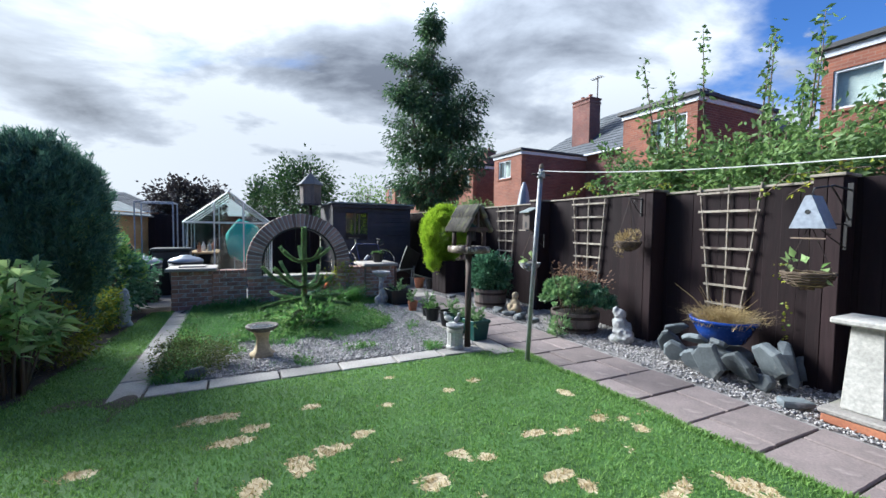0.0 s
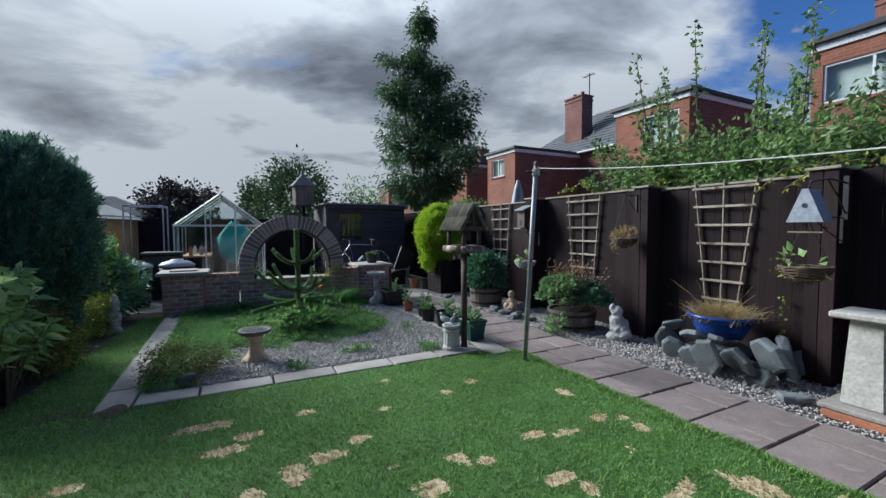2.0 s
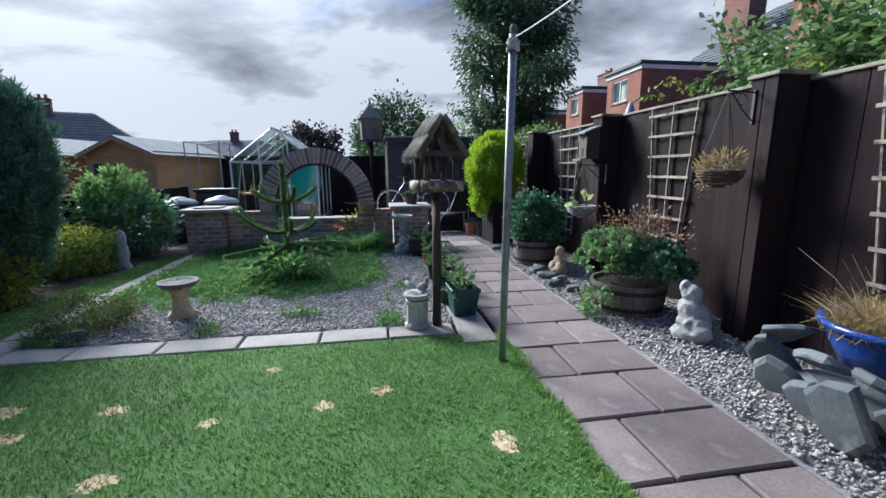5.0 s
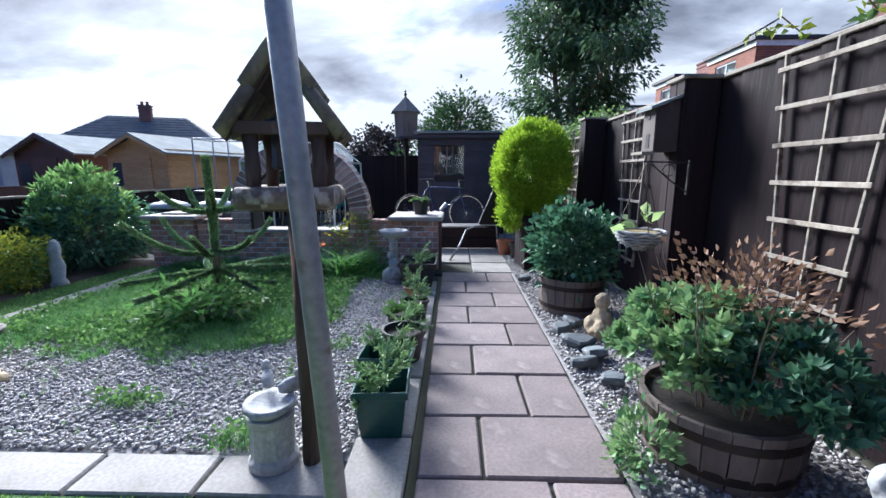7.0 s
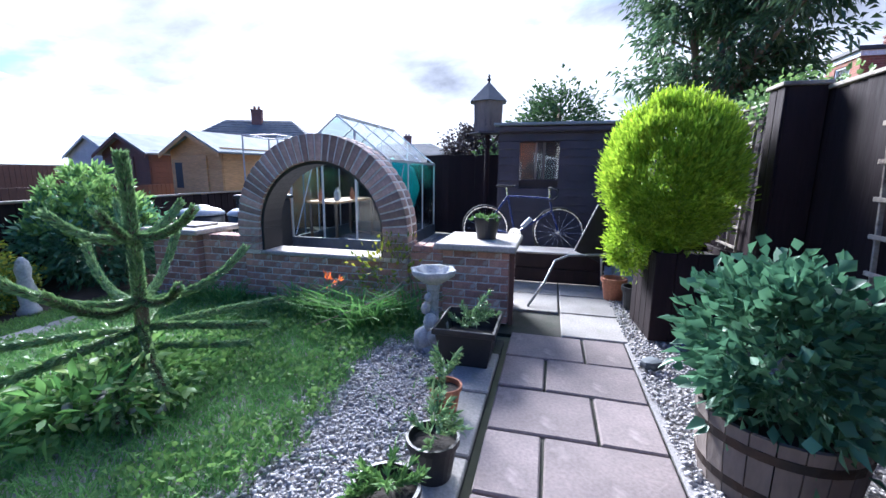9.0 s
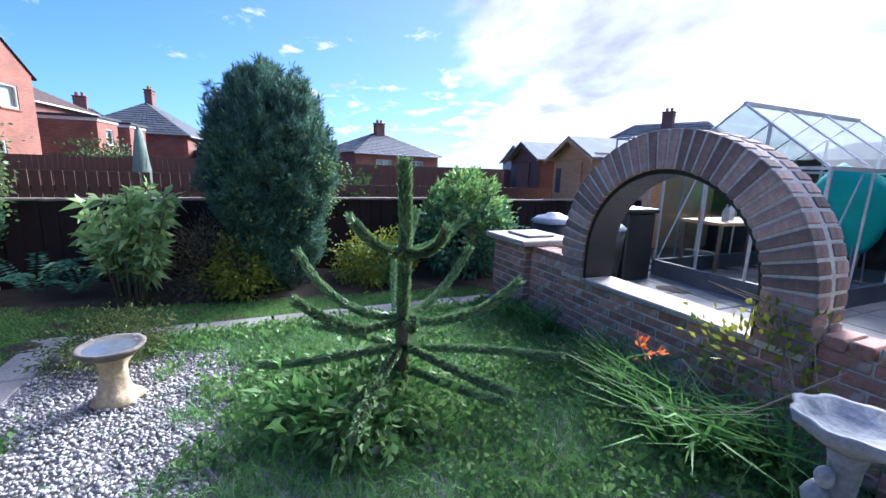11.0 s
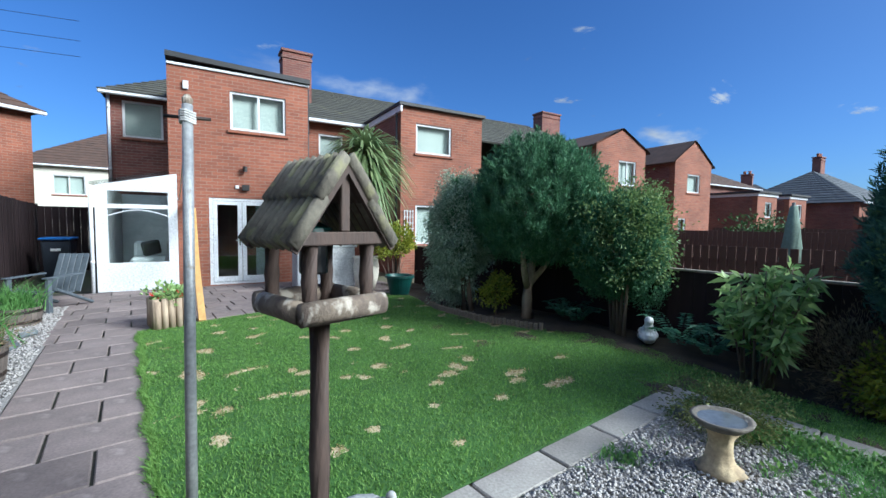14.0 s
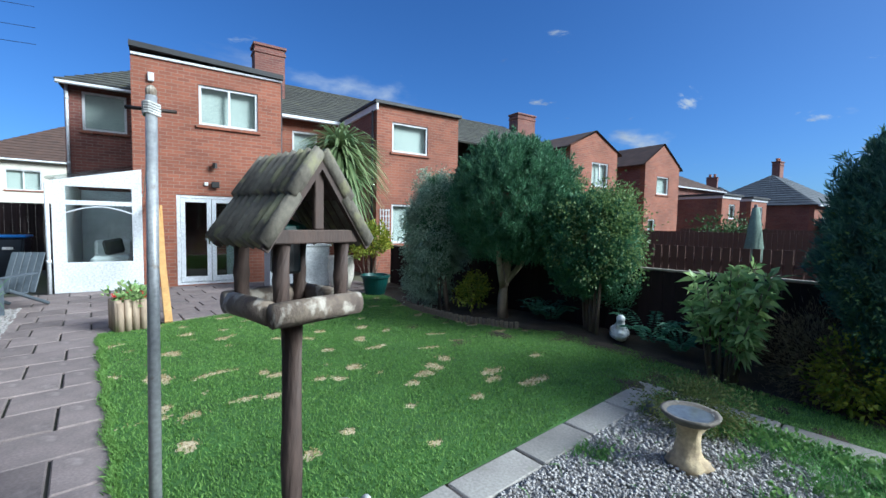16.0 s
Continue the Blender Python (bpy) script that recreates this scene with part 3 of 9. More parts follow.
def crown_points(rng, centre, radii, clumps, per, spread, shell=0.6, outline=0.18, low=None, stretch=1.0):
    """Leaf places and outward ways of a crown made of many clumps, with an uneven outline."""
    d, p = ball_points(rng, clumps, shell)
    bumps = 1 + outline * rng.normal(size=(clumps, 1)).clip(-1.5, 1.5)
    c = p * bumps * np.array(radii)
    if low is not None:
        c[:, 2] = np.maximum(c[:, 2], low + 0.1 * rng.random(clumps))
    q = rng.normal(size=(clumps, per, 3)) * spread
    q[..., 2] *= stretch
    at = (c[:, None] + q).reshape(-1, 3) + np.array(centre)
    out = (unit(c + 1e-6)[:, None] + 0.6 * unit(q)).reshape(-1, 3)
    return at, out


def plant(name, loc, label, category, crown, stems=(), stem_mat=None, group=""):
    """A shrub or tree: an Empty at its foot with stems and a crown."""
    t = thing(name, loc, 0, label, category, group)
    for pts, rad in stems:
        part("stem" if rad[0] < 0.05 else "trunk", tube(bmesh.new(), pts, rad), stem_mat or M["bark"], t, smooth=True)
    for nm, me in crown:
        part(nm, me, None, t)
    return t


# ---- ground ----
def lawn_left(y):
    return float(np.interp(y, [-2.0, 0.2, 1.2, 2.0, 2.6, 3.5, 4.5, 5.4, 8.3], [-1.7, -1.17, -1.21, -1.5, -1.92, -1.94, -1.6, -1.48, -1.25]))


def lawn_right(y):
    return 2.97 if y < 4.14 else -0.97


def patio_edge(x):
    return -1.0 - 0.22 * (2.9 - x) if x > 2.0 else -1.2 - 0.2 * (2.0 - x)


PATCHES = [(-0.18, 3.48, 0.2, 0.07), (-0.04, 3.05, 0.14, 0.07), (0.1, 3.2, 0.1, 0.06), (0.51, 3.4, 0.08, 0.05), (1.08, 3.18, 0.06, 0.04), (0.77, 2.8, 0.08, 0.05), (0.53, 2.68, 0.13, 0.07), (0.33, 2.58, 0.09, 0.12),
           (1.68, 3.24, 0.06, 0.05), (2.0, 3.37, 0.07, 0.05), (1.88, 2.3, 0.11, 0.05), (1.41, 2.18, 0.06, 0.05), (2.48, 2.28, 0.09, 0.06), (2.64, 2.03, 0.07, 0.07), (2.59, 2.77, 0.07, 0.09), (1.77, 1.7, 0.05, 0.07),
           (1.0, 2.09, 0.1, 0.08), (2.55, 1.3, 0.06, 0.14), (0.08, 2.44, 0.08, 0.1), (-0.84, 3.0, 0.1, 0.06), (1.29, 3.76, 0.05, 0.04)]


def wear(x, y):
    """How worn the turf is at a place, from 0 to 1 and over."""
    w = -0.3
    for px, py, rx, ry in PATCHES:
        d = math.hypot((x - px) / rx, (y - py) / ry) + 0.45 * noise.noise(Vector((x * 14, y * 14, 0)))
        w = max(w, 1.2 - d)
    if y < 2.4:
        w = max(w, 1.25 * (noise.noise(Vector((x * 3.6 + 5, y * 5.2, 3.0))) - 0.36) / 0.3 + 0.4 * noise.noise(Vector((x * 11, y * 11, 1.0))))
    return w


def build_ground():
    bm = bmesh.new()
    bmesh.ops.create_grid(bm, x_segments=8, y_segments=8, size=400)
    solid("ground", bm, M["far_ground"], (0, 0, -0.06), label="rough open ground around the gardens", category="ground", kind="structure")
    bm = bmesh.new()
    bmesh.ops.create_grid(bm, x_segments=40, y_segments=120, size=0.5)
    for v in bm.verts:
        y = -2.6 + (v.co.y + 0.5) * 15.8
        x = -2.6 + (v.co.x + 0.5) * 2.4
        v.co = Vector((x, y, 0.0 + 0.035 * noise.noise(Vector((x * 3, y * 3, 0))) + 0.05 * max(0, (-1.5 - x))))
    solid("soil_border", bm, M["soil"], (0, 0, -0.012), label="dark bare soil border along the low fence", category="soil", kind="structure")
    # turf: a dense sheet, worn through where the soil shows
    nx, ny = 260, 520
    ys = np.linspace(-1.9, 8.2, ny)
    verts, faces, idx = [], [[], []], {}
    for j, y in enumerate(ys):
        a, b = lawn_left(y), lawn_right(y)
        for i in range(nx):
            x = a + (b - a) * i / (nx - 1)
            verts.append((x, y, 0.006 * noise.noise(Vector((x * 2, y * 2, 5)))))
    me = bpy.data.meshes.new("lawn")
    fl, mi = [], []
    for j in range(ny - 1):
        for i in range(nx - 1):
            q = j * nx + i
            x, y = verts[q][0], verts[q][1]
            if y < patio_edge(x) or (verts[q + nx][0] > 0 and y > 4.12):
                continue
            fl.append((q, q + 1, q + nx + 1, q + nx))
            mi.append(1 if wear(x, y) > 0.26 + 0.35 * noise.noise(Vector((x * 40, y * 40, 2))) else 0)
    me.from_pydata(verts, [], fl)
    me.materials.append(M["turf"])
    me.materials.append(M["dead"])
    me.polygons.foreach_set("material_index", mi)
    ob = new("lawn", me)
    tagged(ob, "green mown lawn with worn straw-coloured patches", "lawn", kind="structure")
    rng = np.random.default_rng(4)
    at, way = [], []
    n = 300000
    xs, yy = rng.uniform(-2.0, 2.99, n), rng.uniform(-1.7, 8.2, n)
    keep = []
    for x, y in zip(xs, yy):
        if y > 4.13 and x > -0.98:
            continue
        if x < lawn_left(y) - 0.05 or y < patio_edge(x):
            continue
        w = wear(x, y)
        if w > -0.1 and rng.random() < min(0.96, 0.18 + w * 1.4):
            continue
        keep.append((x, y, 0.0))
    at = np.array(keep)
    way = np.stack([rng.normal(0, 0.5, len(at)), rng.normal(0, 0.5, len(at)), np.ones(len(at))], 1)
    solid("grass", blades("grass", at, way, 0.025, 0.0055, M["grass"], rng), None, label="short mown grass blades of the lawn", category="grass", kind="stuff")
    dry = []
    while len(dry) < 6000:
        x, y = rng.uniform(-2.0, 2.95), rng.uniform(-1.5, 4.1)
        if x > lawn_left(y) and y > patio_edge(x) and wear(x, y) > rng.uniform(-0.1, 0.7):
            dry.append((x, y, 0.0))
    at = np.array(dry)
    way = np.stack([rng.normal(0, 0.9, len(at)), rng.normal(0, 0.9, len(at)), np.full(len(at), 0.6)], 1)
    solid("dry_turf", blades("dry_turf", at, way, 0.026, 0.006, M["straw"], rng), None, label="dry straw-coloured blades in the worn patches", category="grass", kind="stuff")
    # fringe that hangs over the path's edge
    m = 5000
    y = rng.uniform(-0.9, 4.0, m)
    at = np.stack([2.97 + rng.normal(0.0, 0.018, m) + 0.02 * np.sin(y * 9), y, np.zeros(m)], 1)
    way = np.stack([rng.normal(0.4, 0.5, m), rng.normal(0, 0.5, m), np.ones(m)], 1)
    solid("grass_fringe", blades("grass_fringe", at, way, 0.045, 0.006, M["grass"], rng), None, label="longer grass along the edge of the path", category="grass", kind="stuff")


def stones(name, places, size, material, label, rng):
    """Loose stones: eight-cornered pebbles, each of its own size and turn."""
    n = len(places)
    base = np.array([(1, 0, 0), (-1, 0, 0), (0, 1, 0), (0, -1, 0), (0, 0, 1), (0, 0, -1)], float)
    s = size * rng.uniform(0.55, 1.25, (n, 1, 1)) * rng.uniform(0.6, 1.2, (n, 1, 3))
    v = base[None] * s * rng.uniform(0.75, 1.2, (n, 6, 1))
    q = unit(rng.normal(size=(n, 3)))
    a = rng.uniform(0, 6.28, n)
    c, si = np.cos(a)[:, None, None], np.sin(a)[:, None, None]
    k = q[:, None, :]
    v = v * c + np.cross(np.broadcast_to(k, v.shape), v) * si + k * (v * k).sum(-1, keepdims=True) * (1 - c)
    v[..., 2] *= 0.7
    v = v + places[:, None, :]
    tri = [(0, 2, 4), (2, 1, 4), (1, 3, 4), (3, 0, 4), (2, 0, 5), (1, 2, 5), (3, 1, 5), (0, 3, 5)]
    return solid(name, raw_mesh(name, v, tri, material), None, label=label, category="gravel", kind="stuff")


def bed_gravel(x, y):
    """Where the stones of the raised bed lie open, and where the weeds have it."""
    n = noise.noise(Vector((x * 1.3, y * 1.3, 9))) * 0.3 + noise.noise(Vector((x * 4, y * 4, 2))) * 0.22
    front = 5.5 - y + n
    strip = min(x - 2.06 + 0.06 * (7.4 - y) + n * 0.8, 7.6 - y)
    corner = x + 0.34 + n * 0.6
    tufts = 0.5 - noise.noise(Vector((x * 2.6, y * 2.6, 6)))
    return min(max(min(front, corner), strip), tufts)


def build_beds():
    rng = np.random.default_rng(7)
    bm = boxed(3.885, 5.0, -4.2, 10.6, -0.05, -0.012)
    solid("gravel_bed", bm, M["gravel_base"], label="dark base under the loose stones beside the path", category="gravel bed", kind="structure")
    solid("planting_bed", boxed(-0.72, 2.66, 4.39, 8.25, -0.05, -0.006), M["gravel_base"], label="weedy planting bed with open stones", category="bed", kind="structure")
    n = 27000
    x, y = rng.uniform(3.9, 4.98, n), rng.uniform(-3.6, 9.2, n)
    z = -0.004 + rng.uniform(0, 0.022, n)
    stones("fence_gravel", np.stack([x, y, z], 1), 0.016, M["gravel"], "grey and buff gravel between path and fence", rng)
    pts = []
    while len(pts) < 19000:
        x, y = rng.uniform(-0.7, 2.64), rng.uniform(4.41, 8.15)
        if bed_gravel(x, y) + rng.normal(0, 0.06) > 0:
            pts.append((x, y, 0.002 + 0.02 * rng.random()))
    stones("bed_gravel", np.array(pts), 0.0145, M["gravel"], "pale grey gravel of the planting bed", rng)
    # long grass and weeds of the bed
    pts, n = [], 0
    while n < 52000:
        x, y = rng.uniform(-0.72, 2.62), rng.uniform(4.42, 8.22)
        g = bed_gravel(x, y)
        if g + rng.normal(0, 0.05) < 0 or rng.random() < 0.012:
            pts.append((x, y, 0.0))
        n += 1
    at = np.array(pts)
    way = np.stack([rng.normal(0, 0.55, len(at)), rng.normal(0, 0.55, len(at)), np.ones(len(at))], 1)
    solid("long_grass", blades("long_grass", at, way, 0.085, 0.007, M["long_grass"], rng, 0.9), None, label="unmown long grass of the planting bed", category="grass", kind="stuff")
    pts = []
    while len(pts) < 6500:
        x, y = rng.uniform(-0.7, 2.5), rng.uniform(4.45, 8.2)
        g = bed_gravel(x, y)
        if g < 0.05 and noise.noise(Vector((x * 1.8, y * 1.8, 4))) > -0.05:
            pts.append((x, y, rng.uniform(0.02, 0.08)))
    at = np.array(pts)
    way = np.stack([rng.normal(0, 1, len(at)), rng.normal(0, 1, len(at)), 0.4 + rng.random(len(at))], 1)
    solid("weeds", leaf_mesh("weeds", at, way, 0.04, 0.03, M["clover"], rng), None, label="broad-leaved clover and weeds in the bed", category="weeds", kind="stuff")


# ---- paving ----
def slab_mesh(w, d, h=0.04, seed=0):
    bm = boxed(-w / 2, w / 2, -d / 2, d / 2, -h, 0, bevel=0.008)
    for v in bm.verts:
        v.co += Vector((noise.noise(v.co * 9 + Vector((seed, 0, 0))), noise.noise(v.co * 9 + Vector((0, seed, 5))), noise.noise(v.co * 9 + Vector((3, 0, seed))))) * 0.004
    return mesh_of(bm, M["slab"], name="slab")


def lay(parent, cells, material=None, name="slab"):
    """Slabs of one paving from (x0, x1, y0, y1, z), alike ones on one mesh."""
    made = {}
    for i, (x0, x1, y0, y1, z) in enumerate(cells):
        key = (round(x1 - x0, 2), round(y1 - y0, 2), i % 2)
        if key not in made:
            made[key] = slab_mesh(x1 - x0 - 0.018, y1 - y0 - 0.018, seed=len(made) * 2.3)
            if material:
                made[key].materials[0] = material
        r = random.Random(i * 7 + len(cells))
        piece(name, made[key], parent, pose((x0 + x1) / 2, (y0 + y1) / 2, z + r.uniform(-0.003, 0.003), r.uniform(-0.4, 0.4), r.uniform(-0.4, 0.4), r.uniform(-0.5, 0.5)))


def build_paving():
    path = solid("path", boxed(2.975, 3.88, -1.0, 8.04, -0.06, -0.022), M["joint"], label="path of weathered pinkish grey concrete slabs", category="path", kind="structure")
    cells = []
    for i in range(19):
        y1 = 8.04 - 0.469 * i
        y0 = y1 - 0.469
        s = 3.27 if i % 2 else 3.55
        if i % 5 == 4:
            s += 0.03
        cells += [(2.97, s, y0, y1, 0.0), (s, 3.88, y0, y1, 0.0)]
    lay(path, cells)
    patio = solid("patio", boxed(-1.9, 5.0, -5.6, -1.25, -0.08, -0.03), M["joint"], label="patio of weathered pinkish grey slabs by the house", category="patio", kind="structure")
    cells = []
    for j in range(9):
        y1 = -0.87 - 0.469 * j
        x = -1.9 - (0.3 if j % 2 else 0)
        k = 0
        while x < 4.9:
            w = 0.6 if (k + j) % 2 else 0.45
            if y1 - 0.2 < patio_edge(x + w / 2) or x + w > 3.0:
                if not (x < 3.0 and y1 - 0.3 > patio_edge(x + w / 2)):
                    cells.append((x, x + w, y1 - 0.469, y1, -0.003))
            x += w
            k += 1
    lay(patio, cells)
    rear = solid("rear_patio", boxed(-2.3, 5.0, 8.05, 13.8, -0.08, -0.03), M["joint"], label="grey slab yard behind the arch wall", category="patio", kind="structure")
    cells = []
    for j in range(9):
        for k in range(11):
            x0, y0 = -2.2 + 0.62 * k, 8.06 + 0.62 * j
            if x0 < 2.8 and y0 < 8.5:
                continue
            cells.append((x0, x0 + 0.62, y0, y0 + 0.62, -0.002))
    lay(rear, cells, M["slab_grey"])
    edge = solid("bed_edging", boxed(-0.98, 2.62, 4.15, 4.4, -0.06, -0.025), M["joint"], label="edging of grey stone slabs between lawn and bed", category="edging", kind="structure")
    xs = [-0.72, -0.25, 0.36, 0.94, 1.54, 2.08, 2.63]
    cells = [(a, b, 4.14, 4.4, 0.012) for a, b in zip(xs, xs[1:])] + [(-0.98, -0.72, 4.12, 4.62, 0.012)]
    lay(edge, cells, M["slab_grey"], "edging_slab")
    side = solid("bed_edging_side", boxed(-0.97, -0.73, 4.6, 8.25, -0.06, -0.025), M["joint"], label="side edging of grey stone slabs in the grass", category="edging", kind="structure")
    lay(side, [(-0.98, -0.72, 4.62 + 0.605 * i, 4.62 + 0.605 * (i + 1), 0.008) for i in range(6)], M["slab_grey"], "edging_slab")
    strip = solid("pot_strip", boxed(2.66, 2.93, 3.95, 7.9, -0.06, -0.03), M["joint"], label="strip of narrow slabs where the pots stand", category="edging", kind="structure")
    lay(strip, [(2.65, 2.94, 3.95 + 0.6 * i, 3.95 + 0.6 * (i + 1), 0.012) for i in range(6)], M["slab_grey"], "edging_slab")


# ---- fences ----
FENCE_X, FENCE_H = 5.05, 1.93


def fence_panel(name, loc, rz, length, height, label, board=0.15, cap=True, seed=0, group="", lap=0.02, mat=None):
    """A close-boarded panel along its own x axis, boards facing -y."""
    t = thing(name, loc, rz, label, "fence", group)
    mat = mat or M["fence"]
    r = random.Random(seed)
    meshes = []
    for i in range(4):
        bm = bmesh.new()
        w = board - 0.001
        box(bm, 0, w, -0.012 - 0.004 * (i % 2), 0.004, 0.0, height, bevel=0.003)
        for v in bm.verts:
            if v.co.y < -0.01:
                v.co.y += 0.008 * (v.co.x / w)
            v.co.x += 0.003 * noise.noise(Vector((v.co.z * 2, i * 3.3, 0)))
        meshes.append(mesh_of(bm, mat, name="board"))
    n = max(1, round(length / board))
    for i in range(n):
        piece("board", meshes[r.randrange(4)], t, pose(i * length / n, 0.003 * (i % 2), r.uniform(-0.01, 0.01), 0, r.uniform(-0.15, 0.15), 0))
    for z in (0.3, height * 0.55, height - 0.2):
        part("rail", boxed(0, length, 0.006, 0.05, z - 0.04, z + 0.04), mat, t)
    if cap:
        part("capping", boxed(-0.01, length + 0.01, -0.03, 0.045, height + 0.002, height + 0.028, bevel=0.004), M["capping"], t, "pale weathered capping rail")
    return t


def fence_pier(y, depth=0.26, width=0.22):
    """A boarded pier that stands out from the fence."""
    t = thing("fence_pier", (FENCE_X, y, 0), 0, "dark-stained boarded fence pier", "fence", "piers of the tall fence")
    h = FENCE_H + 0.02
    for i in range(2):
        part("board", boxed(-depth - 0.018, -depth, -width / 2 + i * width / 2 + 0.002, -width / 2 + (i + 1) * width / 2 - 0.002, 0, h, bevel=0.004), M["fence"], t)
    part("side_board", boxed(-depth + 0.001, -0.02, -width / 2, -width / 2 + 0.02, 0, h, bevel=0.003), M["fence"], t)
    part("side_board", boxed(-depth + 0.001, -0.02, width / 2 - 0.02, width / 2, 0, h, bevel=0.003), M["fence"], t)
    part("capping", boxed(-depth - 0.04, 0.0, -width / 2 - 0.02, width / 2 + 0.02, h + 0.002, h + 0.03, bevel=0.005), M["capping"], t, "pale weathered cap")
    return t


def build_fences():
    piers = [1.86, 3.72, 5.98, 8.25]
    ends = [-10.4, -7.5, -4.6, -2.0] + piers + [10.6, 13.9]
    for i, (a, b) in enumerate(zip(ends, ends[1:])):
        fence_panel("tall_fence", (FENCE_X, b, 0), -90, b - a, FENCE_H + (0.02 if i % 2 else -0.01), "tall dark-brown close-boarded fence beside the path", 0.155, cap=i > 3, seed=i, group="tall fence panels")
    for y in piers:
        fence_pier(y)
    # low fence on the other side, boards facing the lawn
    ys = [-2.6, -0.8, 1.0, 2.8, 4.6, 6.4, 8.2, 10.0, 11.8, 13.75]
    for i, (a, b) in enumerate(zip(ys, ys[1:])):
        fence_panel("low_fence", (-2.55, a, 0), 90, b - a, 0.94 + 0.01 * (i % 3), "low dark-brown close-boarded fence behind the shrubs", 0.15, seed=40 + i, group="low fence panels")
    xs = [-2.5, -0.6, 1.0, 2.33]
    for i, (a, b) in enumerate(zip(xs, xs[1:])):
        fence_panel("rear_fence", (a, 13.72, 0), 0, b - a, 1.74, "dark-brown boarded fence at the end of the yard", 0.15, cap=False, seed=60 + i, group="rear fence panels")
    # the neighbour's picket fences beyond the low fence
    for i, (x, y0, y1, h, nm) in enumerate([(-4.7, -3.0, 5.2, 1.2, "picket_fence"), (-8.6, -3.5, 13.0, 1.42, "garden_fence"), (-13.5, 0.0, 19.0, 1.5, "garden_fence"), (-4.9, 5.6, 12.5, 1.05, "garden_fence")]):
        t = thing(nm, (x, y0, 0), 90, "dark red-brown picket fence of the next garden" if nm == "picket_fence" else "brown boarded fence between far gardens", "fence", "far garden fences")
        gap = 0.13 if nm == "picket_fence" else 0.105
        n = int((y1 - y0) / gap)
        me = mesh_of(boxed(0, 0.1, -0.01, 0.01, 0, h, bevel=0.003), M["brown_wood"], name="picket")
        for k in range(n):
            piece("picket", me, t, pose(k * gap, 0, 0))
        part("rail", boxed(0, y1 - y0, 0.012, 0.05, h * 0.25, h * 0.33), M["brown_wood"], t)
        part("rail", boxed(0, y1 - y0, 0.012, 0.05, h * 0.75, h * 0.83), M["brown_wood"], t)


# ---- houses ----
def wall_open(bm, x0, x1, z0, z1, y, thick, holes):
    """A wall in the x-z plane from y back by thick, with openings (x0, x1, z0, z1) that go through it."""
    xs = sorted({x0, x1, *[h[0] for h in holes], *[h[1] for h in holes]})
    for a, b in zip(xs, xs[1:]):
        hs = sorted([h for h in holes if h[0] <= a + 1e-6 and h[1] >= b - 1e-6], key=lambda h: h[2])
        z = z0
        for h in hs:
            if h[2] > z:
                box(bm, a, b, y - thick, y, z, h[2])
            z = h[3]
        if z < z1:
            box(bm, a, b, y - thick, y, z, z1)
    bmesh.ops.remove_doubles(bm, verts=bm.verts[:], dist=0.0005)
    return bm


def window(parent, x0, x1, z0, z1, y, lights=2, blind=True, bar=0.055, transom=None, sill=True, mat=None, arch=False):
    """A white framed window set in an opening of a wall that faces +y."""
    w = part("window", boxed(x0, x1, y - 0.09, y - 0.03, z0, z0 + bar, bevel=0.004), mat or M["upvc"], parent, "white framed window")
    f = mat or M["upvc"]
    part("frame", boxed(x0, x1, y - 0.09, y - 0.03, z1 - bar, z1, bevel=0.004), f, w)
    part("frame", boxed(x0, x0 + bar, y - 0.09, y - 0.03, z0 + bar, z1 - bar, bevel=0.004), f, w)
    part("frame", boxed(x1 - bar, x1, y - 0.09, y - 0.03, z0 + bar, z1 - bar, bevel=0.004), f, w)
    for i in range(1, lights):
        c = x0 + (x1 - x0) * i / lights
        part("mullion", boxed(c - bar / 2, c + bar / 2, y - 0.088, y - 0.032, z0 + bar, z1 - bar, bevel=0.004), f, w)
    if transom:
        part("transom", boxed(x0 + bar, x1 - bar, y - 0.086, y - 0.034, transom - bar / 2, transom + bar / 2), f, w)
    p = part("pane", boxed(x0 + bar * 0.6, x1 - bar * 0.6, y - 0.068, y - 0.062, z0 + bar * 0.6, z1 - bar * 0.6), M["glass"], w)
    p.visible_shadow = False
    if blind:
        part("blind", boxed(x0 + 0.02, x1 - 0.02, y - 0.2, y - 0.19, z0 + 0.02, z1 - 0.02), M["blind"], w, "pale drawn blind")
    if sill:
        part("sill", boxed(x0 - 0.06, x1 + 0.06, y - 0.06, y + 0.05, z0 - 0.075, z0 - 0.004, bevel=0.006), M["brick_house"], w, "red tile sill")
    return w


